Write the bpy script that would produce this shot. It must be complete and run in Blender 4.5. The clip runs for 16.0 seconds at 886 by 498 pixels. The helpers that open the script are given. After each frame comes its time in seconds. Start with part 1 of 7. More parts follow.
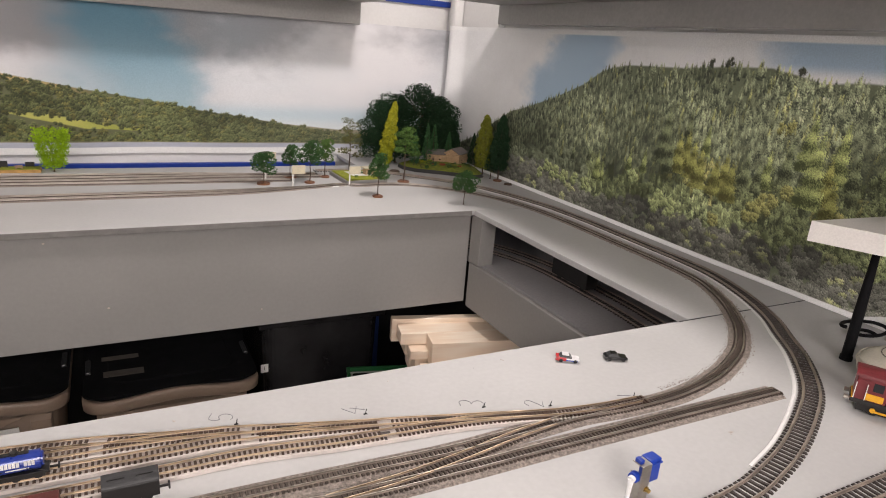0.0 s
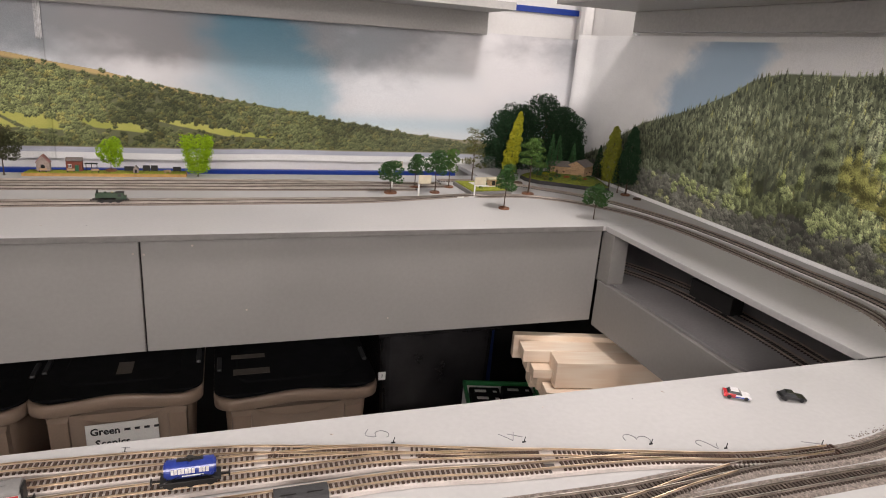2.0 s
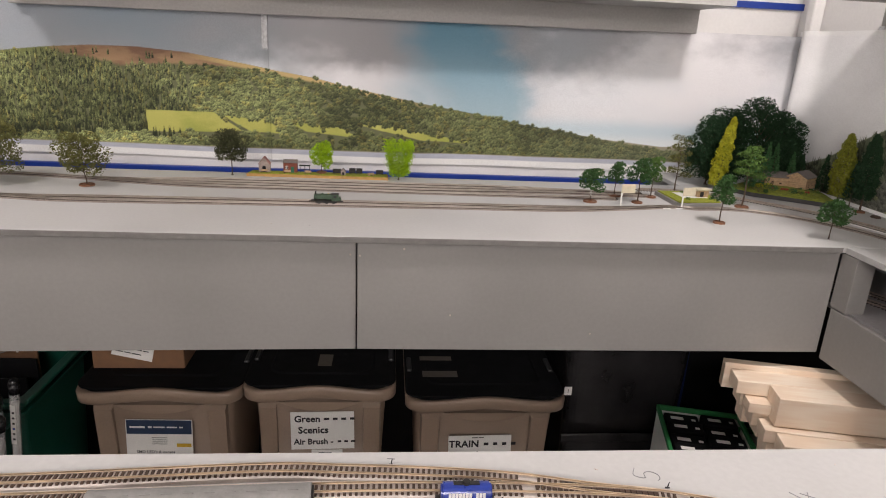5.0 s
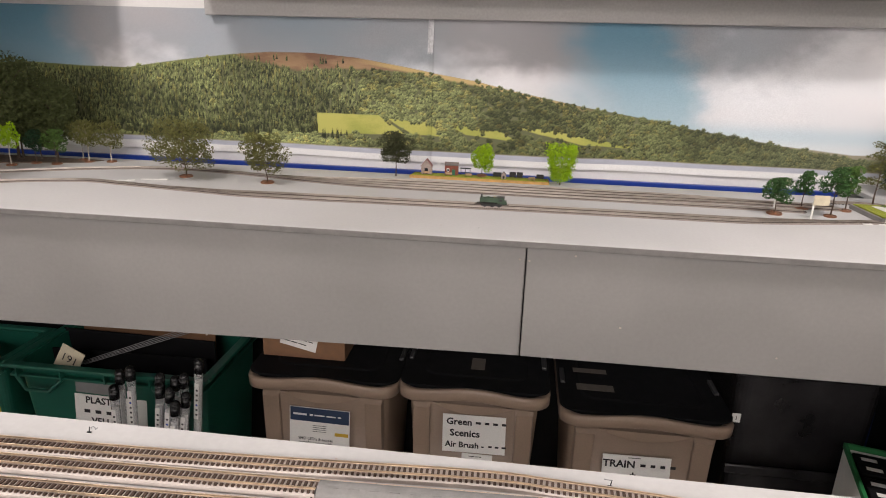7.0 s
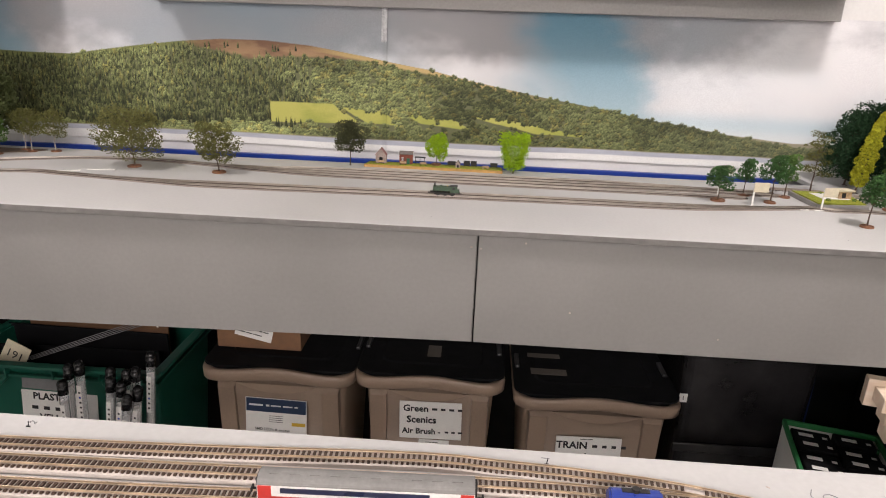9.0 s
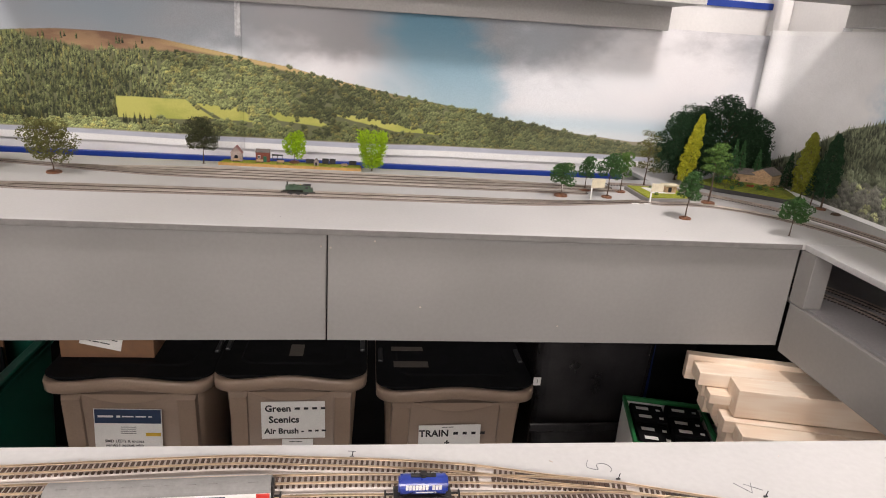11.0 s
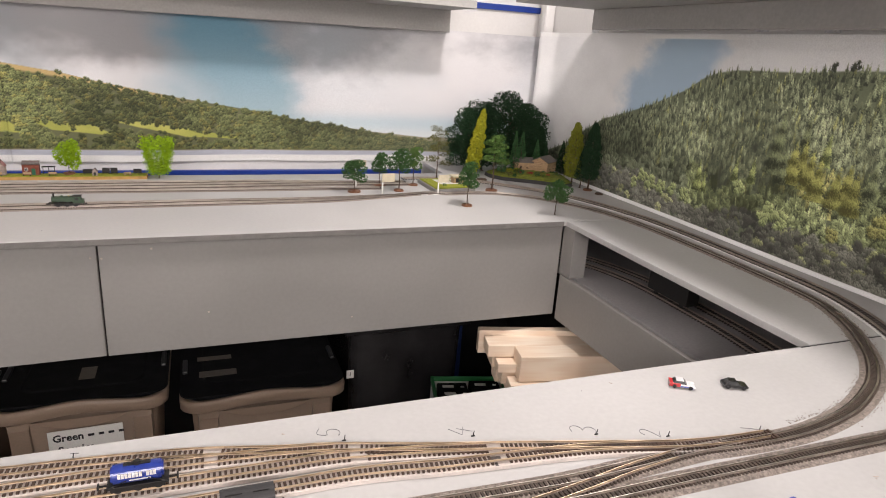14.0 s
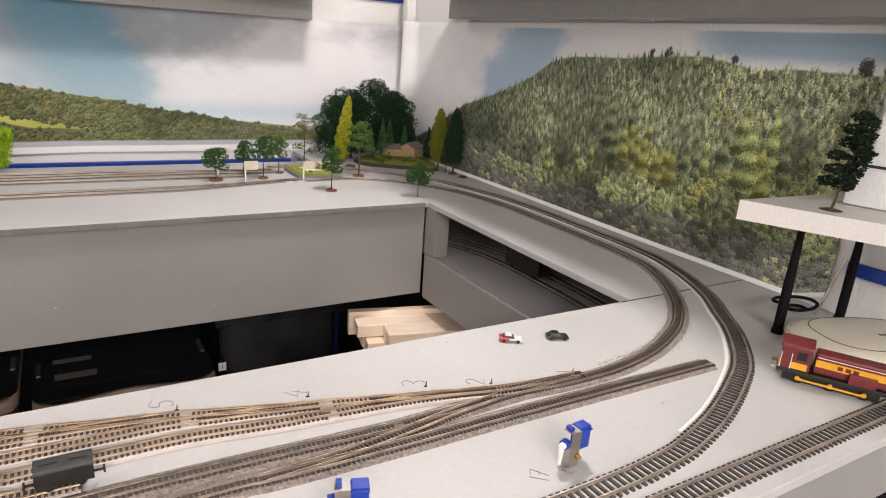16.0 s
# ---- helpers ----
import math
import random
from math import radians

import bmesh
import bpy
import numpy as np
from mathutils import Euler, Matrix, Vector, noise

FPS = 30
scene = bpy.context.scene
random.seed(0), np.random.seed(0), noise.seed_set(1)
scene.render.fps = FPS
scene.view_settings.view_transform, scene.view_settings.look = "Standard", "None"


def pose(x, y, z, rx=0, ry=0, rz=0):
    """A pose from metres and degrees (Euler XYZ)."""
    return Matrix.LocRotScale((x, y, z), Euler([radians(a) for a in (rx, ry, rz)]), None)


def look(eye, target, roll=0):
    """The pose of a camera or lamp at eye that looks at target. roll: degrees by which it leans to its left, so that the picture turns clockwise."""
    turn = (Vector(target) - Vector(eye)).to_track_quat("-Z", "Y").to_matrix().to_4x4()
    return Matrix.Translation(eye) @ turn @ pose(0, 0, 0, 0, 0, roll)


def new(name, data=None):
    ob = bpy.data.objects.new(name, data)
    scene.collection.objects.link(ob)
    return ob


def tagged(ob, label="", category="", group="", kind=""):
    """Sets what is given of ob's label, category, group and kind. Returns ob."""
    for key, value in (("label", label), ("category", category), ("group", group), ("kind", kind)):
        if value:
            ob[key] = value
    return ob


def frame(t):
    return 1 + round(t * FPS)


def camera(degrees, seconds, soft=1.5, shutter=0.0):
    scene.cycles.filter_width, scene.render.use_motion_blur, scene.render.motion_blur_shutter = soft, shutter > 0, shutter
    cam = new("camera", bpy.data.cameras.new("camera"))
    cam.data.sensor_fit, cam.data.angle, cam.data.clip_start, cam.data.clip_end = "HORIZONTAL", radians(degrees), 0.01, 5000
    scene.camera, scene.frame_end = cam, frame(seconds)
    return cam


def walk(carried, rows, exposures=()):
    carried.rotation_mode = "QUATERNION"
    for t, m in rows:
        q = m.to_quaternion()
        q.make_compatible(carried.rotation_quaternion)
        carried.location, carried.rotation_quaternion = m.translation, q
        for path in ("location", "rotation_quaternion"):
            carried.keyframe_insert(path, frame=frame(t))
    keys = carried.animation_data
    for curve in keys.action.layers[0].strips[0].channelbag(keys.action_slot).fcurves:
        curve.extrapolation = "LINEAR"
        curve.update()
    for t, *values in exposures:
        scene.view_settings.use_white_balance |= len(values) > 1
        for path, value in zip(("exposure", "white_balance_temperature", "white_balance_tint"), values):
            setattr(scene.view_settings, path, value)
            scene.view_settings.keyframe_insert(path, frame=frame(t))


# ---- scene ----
cam = camera(69.4, 16.0, soft=1.0)
PATH = [
    (0, (0.041, 0.283, 1.363), (0.948, 1.961, 0.762), 4.7),
    (0.5, (0.03, 0.298, 1.361), (0.876, 2.011, 0.769), 4.5),
    (1, (0.014, 0.315, 1.362), (0.785, 2.063, 0.77), 4.8),
    (1.5, (0.001, 0.331, 1.36), (0.703, 2.107, 0.766), 4.5),
    (2, (-0.008, 0.342, 1.354), (0.624, 2.144, 0.761), 4.2),
    (2.5, (-0.022, 0.35, 1.352), (0.55, 2.169, 0.749), 3.9),
    (3, (-0.04, 0.363, 1.352), (0.463, 2.198, 0.737), 3.9),
    (3.5, (-0.059, 0.375, 1.35), (0.371, 2.231, 0.739), 3.8),
    (6, (-0.145, 0.418, 1.342), (-0.165, 2.322, 0.73), 2.6),
    (6.5, (-0.168, 0.421, 1.337), (-0.292, 2.323, 0.73), 2.6),
    (7, (-0.191, 0.429, 1.335), (-0.404, 2.322, 0.727), 1.8),
    (7.5, (-0.207, 0.428, 1.337), (-0.449, 2.311, 0.71), 1.9),
    (8, (-0.197, 0.429, 1.339), (-0.424, 2.313, 0.706), 1.9),
    (8.5, (-0.187, 0.426, 1.345), (-0.355, 2.312, 0.701), 2.0),
    (9, (-0.171, 0.42, 1.339), (-0.266, 2.313, 0.701), 2.3),
    (11.5, (-0.074, 0.39, 1.362), (0.253, 2.257, 0.724), 4.6),
    (12, (-0.052, 0.382, 1.361), (0.349, 2.238, 0.731), 5.1),
    (12.5, (-0.033, 0.372, 1.366), (0.444, 2.21, 0.741), 5.6),
    (13, (-0.019, 0.351, 1.368), (0.54, 2.17, 0.752), 5.4),
    (13.5, (-0.001, 0.338, 1.367), (0.627, 2.136, 0.755), 4.5),
    (14, (0.015, 0.323, 1.363), (0.717, 2.096, 0.763), 3.8),
    (14.5, (0.029, 0.301, 1.364), (0.816, 2.041, 0.772), 3.8),
    (15, (0.042, 0.285, 1.36), (0.905, 1.991, 0.773), 4.0),
    (15.5, (0.052, 0.269, 1.357), (0.98, 1.94, 0.768), 3.9),
    (16, (0.061, 0.251, 1.353), (1.055, 1.881, 0.756), 4.2),
]
walk(cam, [(t, look(eye, target, roll)) for t, eye, target, roll in PATH], [(0.0, -0.28), (2.0, -0.27), (3.5, -0.24), (6.0, -0.16), (6.5, -0.10), (7.5, 0.03), (9.0, 0.03), (12.5, 0.0), (14.0, -0.06), (16.0, -0.08)])

# ---------------------------------------------------------------- world, lamps
world = bpy.data.worlds.new("world")
scene.world = world
world.use_nodes = True
world.node_tree.nodes["Background"].inputs[0].default_value = (0.75, 0.85, 1.0, 1)
world.node_tree.nodes["Background"].inputs[1].default_value = 0.15

BOARD = 1.0          # height of the railway boards
BACK, RIGHT = 2.31, 1.085   # wall planes
CEIL = 2.22


def ceiling_lamp(name, x, y, sx, sy, watts, tint=(1.0, 0.91, 0.87)):
    data = bpy.data.lights.new(name, "AREA")
    data.shape, data.size, data.size_y, data.energy, data.color = "RECTANGLE", sx, sy, watts, tint
    ob = new(name, data)
    ob.matrix_basis = pose(x, y, CEIL - 0.06)
    return ob


ceiling_lamp("lamp_light", 0.79, 1.26, 0.16, 0.16, 16.5)
ceiling_lamp("lamp_light", -1.37, 1.28, 0.16, 0.16, 14)
# unseen broad light added behind the camera to brighten the walls evenly
ceiling_lamp("lamp_light", -0.40, -1.40, 1.40, 0.80, 107)


# ---------------------------------------------------------------- materials
def material(name, base, rough=0.6, metal=0.0, vary=0.12, scale=30.0, fine=400.0, bump=0.1, spec=0.5, vary2=0.06, random_tint=0.0, clear=0.0):
    """A surface with variation at two scales, grain relief and, where asked, a shade of its own for each piece."""
    m = bpy.data.materials.new(name)
    m.use_nodes = True
    n, l = m.node_tree.nodes, m.node_tree.links
    b = n["Principled BSDF"]
    geo = n.new("ShaderNodeNewGeometry")
    big, small = n.new("ShaderNodeTexNoise"), n.new("ShaderNodeTexNoise")
    big.inputs["Scale"].default_value, small.inputs["Scale"].default_value = scale, fine
    big.inputs["Detail"].default_value, small.inputs["Detail"].default_value = 5, 3
    l.new(geo.outputs["Position"], big.inputs["Vector"])
    l.new(geo.outputs["Position"], small.inputs["Vector"])

    def span(src, low, high):
        r = n.new("ShaderNodeMapRange")
        r.inputs["From Min"].default_value, r.inputs["From Max"].default_value = 0.3, 0.7
        r.inputs["To Min"].default_value, r.inputs["To Max"].default_value = low, high
        l.new(src, r.inputs["Value"])
        return r.outputs["Result"]

    value = n.new("ShaderNodeMath")
    value.operation = "MULTIPLY"
    l.new(span(big.outputs["Fac"], 1 - vary, 1 + vary), value.inputs[0])
    l.new(span(small.outputs["Fac"], 1 - vary2, 1 + vary2), value.inputs[1])
    top = value.outputs[0]
    if random_tint:
        info = n.new("ShaderNodeObjectInfo")
        r = n.new("ShaderNodeMapRange")
        r.inputs["To Min"].default_value, r.inputs["To Max"].default_value = 1 - random_tint, 1 + random_tint
        l.new(info.outputs["Random"], r.inputs["Value"])
        again = n.new("ShaderNodeMath")
        again.operation = "MULTIPLY"
        l.new(top, again.inputs[0])
        l.new(r.outputs["Result"], again.inputs[1])
        top = again.outputs[0]
    hsv = n.new("ShaderNodeHueSaturation")
    hsv.inputs["Color"].default_value = (*base, 1)
    l.new(top, hsv.inputs["Value"])
    l.new(hsv.outputs["Color"], b.inputs["Base Color"])
    l.new(span(big.outputs["Fac"], rough * 0.85, min(1.0, rough * 1.12)), b.inputs["Roughness"])
    b.inputs["Metallic"].default_value = metal
    b.inputs["Specular IOR Level"].default_value = spec
    b.inputs["Coat Weight"].default_value = clear
    if bump:
        bp = n.new("ShaderNodeBump")
        bp.inputs["Strength"].default_value, bp.inputs["Distance"].default_value = bump, 0.002
        l.new(small.outputs["Fac"], bp.inputs["Height"])
        l.new(bp.outputs["Normal"], b.inputs["Normal"])
    return m


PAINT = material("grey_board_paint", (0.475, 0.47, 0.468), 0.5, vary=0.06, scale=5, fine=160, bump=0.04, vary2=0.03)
# The board grey again, darkened to put shade into upright faces.
PAINT_SHADED = material("grey_paint_shaded", (0.265, 0.255, 0.246), 0.6, vary=0.06, scale=5, fine=120, bump=0.05, vary2=0.03)
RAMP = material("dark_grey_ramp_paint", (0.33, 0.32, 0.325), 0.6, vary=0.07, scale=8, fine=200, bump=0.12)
WALL = material("white_wall_paint", (0.78, 0.77, 0.76), 0.6, vary=0.04, scale=4, fine=150, bump=0.1, vary2=0.02)
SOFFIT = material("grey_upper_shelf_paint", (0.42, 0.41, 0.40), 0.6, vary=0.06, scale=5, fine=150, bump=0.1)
PLY = material("plywood_edge", (0.18, 0.172, 0.165), 0.8, vary=0.15, scale=60, fine=500, bump=0.3)
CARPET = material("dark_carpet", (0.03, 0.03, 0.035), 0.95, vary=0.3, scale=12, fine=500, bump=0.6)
BLUE = material("blue_trunking_stripe", (0.012, 0.045, 0.30), 0.35, vary=0.08, scale=8, fine=200, bump=0.05)
# near-black colour in place of the shade under the decks
SHADE_BLACK = material("under_deck_shade_black", (0.008, 0.008, 0.009), 0.8, vary=0.2, scale=10)
RAIL = material("nickel_silver_rail", (0.72, 0.59, 0.44), 0.36, 1.0, vary=0.2, scale=40, fine=600, bump=0.1)
RAIL_GREY = material("dull_steel_rail", (0.50, 0.46, 0.42), 0.38, 1.0, vary=0.2, scale=40, fine=600, bump=0.1)
RAIL_DARK = material("weathered_rail", (0.47, 0.405, 0.355), 0.40, 0.7, vary=0.2, scale=40, fine=600, bump=0.1)
SLEEPER = material("brown_sleeper_plastic", (0.070, 0.045, 0.034), 0.75, spec=0.2, vary=0.25, scale=120, fine=900, bump=0.2)
SLEEPER_DARK = material("black_sleeper_plastic", (0.052, 0.041, 0.037), 0.6, vary=0.25, scale=120, fine=900, bump=0.2)
SLEEPER_PALE = material("dusty_sleeper_plastic", (0.082, 0.064, 0.053), 0.8, spec=0.25, vary=0.25, scale=90, fine=900, bump=0.2)
BALLAST = material("grey_foam_ballast", (0.285, 0.242, 0.213), 0.95, vary=0.5, scale=350, fine=1500, bump=0.8, vary2=0.25)
UNDERLAY = material("white_foam_underlay", (0.60, 0.54, 0.505), 0.8, vary=0.1, scale=50, fine=500, bump=0.2)
CREAM = material("cream_plastic", (0.29, 0.212, 0.158), 0.4, vary=0.05, scale=10, fine=300, bump=0.05)
LIDBLACK = material("black_plastic_lid", (0.006, 0.006, 0.007), 0.7, spec=0.12, vary=0.2, scale=20, fine=300, bump=0.1)
CRATE = material("green_crate_plastic", (0.008, 0.090, 0.060), 0.4, vary=0.08, scale=15, fine=300, bump=0.1)
PAPER = material("white_paper", (0.80, 0.79, 0.76), 0.7, vary=0.03, scale=30, fine=400, bump=0.05)
INK = material("black_marker_ink", (0.012, 0.012, 0.014), 0.6, vary=0.1)


# ---------------------------------------------------------------- mesh helpers
def box(bm, x, y, z, sx, sy, sz, m=None, bevel=0.0):
    """A block centred on x, y with its underside at z."""
    made = bmesh.ops.create_cube(bm, size=1)["verts"]
    bmesh.ops.scale(bm, vec=(sx, sy, sz), verts=made)
    bmesh.ops.translate(bm, vec=(x, y, z + sz / 2), verts=made)
    if bevel:
        edges = list({e for v in made for e in v.link_edges})
        made = list({v for f in bmesh.ops.bevel(bm, geom=edges, offset=bevel, segments=2, affect="EDGES", profile=0.5)["faces"] for v in f.verts} | {v for v in made if v.is_valid})
    if m is not None:
        bmesh.ops.transform(bm, matrix=m, verts=made)
    return made


def rod(bm, a, b, r0, r1=None, seg=10, caps=True):
    """A tapered round bar from a to b."""
    a, b = Vector(a), Vector(b)
    made = bmesh.ops.create_cone(bm, cap_ends=caps, segments=seg, radius1=r0, radius2=r0 if r1 is None else r1, depth=(b - a).length)["verts"]
    turn = (b - a).to_track_quat("Z", "Y").to_matrix().to_4x4()
    bmesh.ops.transform(bm, matrix=Matrix.Translation((a + b) / 2) @ turn, verts=made)
    return made


def slab(bm, outline, z0, z1):
    """An upright prism over a plan outline."""
    low = [bm.verts.new((x, y, z0)) for x, y in outline]
    high = [bm.verts.new((x, y, z1)) for x, y in outline]
    k = len(outline)
    bm.faces.new(high)
    bm.faces.new(low[::-1])
    for i in range(k):
        bm.faces.new((low[i], low[(i + 1) % k], high[(i + 1) % k], high[i]))


def finish(bm, name, mat_, smooth=False):
    bmesh.ops.recalc_face_normals(bm, faces=bm.faces)
    me = bpy.data.meshes.new(name)
    bm.to_mesh(me)
    bm.free()
    me.materials.append(mat_)
    if smooth:
        for p in me.polygons:
            p.use_smooth = True
    return me


def part(name, bm, mat_, parent, label="", smooth=False):
    ob = new(name, finish(bm, name, mat_, smooth))
    ob.parent = parent
    if label:
        ob["label"] = label
    return ob


def solo(name, bm, mat_, label, category, kind="", group="", smooth=False):
    return tagged(new(name, finish(bm, name, mat_, smooth)), label, category, group, kind)


def thing(name, label, category, at=(0, 0, 0), rz=0.0, group="", kind=""):
    ob = tagged(new(name), label, category, group, kind)
    ob.empty_display_size = 0.02
    ob.matrix_basis = pose(*at, 0, 0, rz)
    return ob


def B():
    return bmesh.new()


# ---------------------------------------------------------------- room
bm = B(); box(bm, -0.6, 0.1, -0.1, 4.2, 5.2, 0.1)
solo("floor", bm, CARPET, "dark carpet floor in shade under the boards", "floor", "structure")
bm = B(); box(bm, -0.6, 0.1, CEIL, 4.2, 5.2, 0.1)
solo("ceiling", bm, WALL, "plain white painted ceiling", "ceiling", "structure")
bm = B(); box(bm, -0.6, BACK + 0.05, 0, 3.6, 0.1, CEIL)
solo("wall_north", bm, WALL, "white painted wall behind the railway", "wall", "structure")
bm = B(); box(bm, RIGHT + 0.05, 0.13, 0, 0.1, 4.36, CEIL)
solo("wall_east", bm, WALL, "white painted side wall", "wall", "structure")
bm = B(); box(bm, -2.35, 0.13, 0, 0.1, 4.36, CEIL)
solo("wall_west", bm, WALL, "white painted side wall", "wall", "structure")
bm = B(); box(bm, -0.6, -2.10, 0, 3.6, 0.1, CEIL)
solo("wall_south", bm, WALL, "white painted wall", "wall", "structure")

# ---------------------------------------------------------------- boards
W0, W1, EDGE_Y, FASCIA_Y, DECK_X = -2.3, RIGHT, 0.895, 1.55, 0.80
DECK_BACK = 2.112
bm = B(); box(bm, (W0 + W1) / 2, (FASCIA_Y + DECK_BACK) / 2 , BOARD - 0.012, W1 - W0 - 0.004, DECK_BACK - FASCIA_Y, 0.012, bevel=0.0015)
solo("far_baseboard", bm, PAINT, "long grey painted railway baseboard along the wall", "baseboard", "structure")
bm = B(); box(bm, 0.895, (DECK_BACK + 2.30) / 2 + 0.001, BOARD - 0.012, 0.374, 2.30 - DECK_BACK, 0.0118, bevel=0.001)
solo("corner_baseboard", bm, PAINT, "grey painted corner baseboard reaching the wall", "baseboard", "structure")
bm = B(); box(bm, (DECK_X + W1) / 2, (FASCIA_Y + EDGE_Y) / 2, BOARD - 0.012, W1 - DECK_X - 0.004, FASCIA_Y - EDGE_Y - 0.003, 0.012, bevel=0.001)
solo("side_baseboard", bm, PAINT, "narrow grey painted baseboard bridging to the near board", "baseboard", "structure")
bm = B(); box(bm, (W0 + W1) / 2, (0.505 + EDGE_Y) / 2, BOARD - 0.012, W1 - W0 - 0.004, EDGE_Y - 0.505, 0.012, bevel=0.0015)
solo("near_baseboard", bm, PAINT, "grey painted baseboard carrying the storage yard", "baseboard", "structure")
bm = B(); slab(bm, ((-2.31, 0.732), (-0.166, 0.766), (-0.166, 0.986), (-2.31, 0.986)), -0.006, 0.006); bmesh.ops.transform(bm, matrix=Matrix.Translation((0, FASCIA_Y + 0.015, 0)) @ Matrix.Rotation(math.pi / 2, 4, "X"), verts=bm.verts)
solo("fascia_panel", bm, PAINT_SHADED, "grey painted plywood fascia under the baseboard", "panel", "structure")
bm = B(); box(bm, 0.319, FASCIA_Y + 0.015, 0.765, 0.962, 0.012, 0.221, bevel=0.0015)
solo("fascia_panel", bm, PAINT_SHADED, "grey painted plywood fascia under the baseboard", "panel", "structure")
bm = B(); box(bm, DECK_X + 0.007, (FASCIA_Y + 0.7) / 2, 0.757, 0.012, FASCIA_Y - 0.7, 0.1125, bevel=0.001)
solo("ramp_fascia", bm, PAINT_SHADED, "grey painted upright panel under the lower ramp", "panel", "structure")
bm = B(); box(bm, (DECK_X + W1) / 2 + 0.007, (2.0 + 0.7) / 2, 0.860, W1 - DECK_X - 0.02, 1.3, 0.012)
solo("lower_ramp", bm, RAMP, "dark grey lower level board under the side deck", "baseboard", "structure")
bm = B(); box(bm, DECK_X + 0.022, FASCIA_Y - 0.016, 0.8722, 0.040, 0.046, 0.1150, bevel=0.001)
solo("corner_post", bm, PAINT_SHADED, "grey painted square timber post in the corner", "post")

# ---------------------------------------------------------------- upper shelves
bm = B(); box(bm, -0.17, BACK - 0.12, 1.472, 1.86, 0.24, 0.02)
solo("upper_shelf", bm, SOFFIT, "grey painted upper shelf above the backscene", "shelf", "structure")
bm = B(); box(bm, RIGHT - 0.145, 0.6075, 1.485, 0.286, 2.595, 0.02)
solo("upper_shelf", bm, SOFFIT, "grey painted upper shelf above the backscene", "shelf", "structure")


# unseen shelf added on the left so that its shadow falls over that corner
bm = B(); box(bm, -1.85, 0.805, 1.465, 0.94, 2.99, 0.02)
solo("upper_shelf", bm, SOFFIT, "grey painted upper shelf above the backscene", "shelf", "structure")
# added near-black sheet that closes the space under the deck and stands in for its shade
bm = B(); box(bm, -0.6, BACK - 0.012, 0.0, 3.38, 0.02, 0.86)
solo("under_deck_back", bm, SHADE_BLACK, "black sheet imitating shade behind the storage under the deck", "panel", "structure")

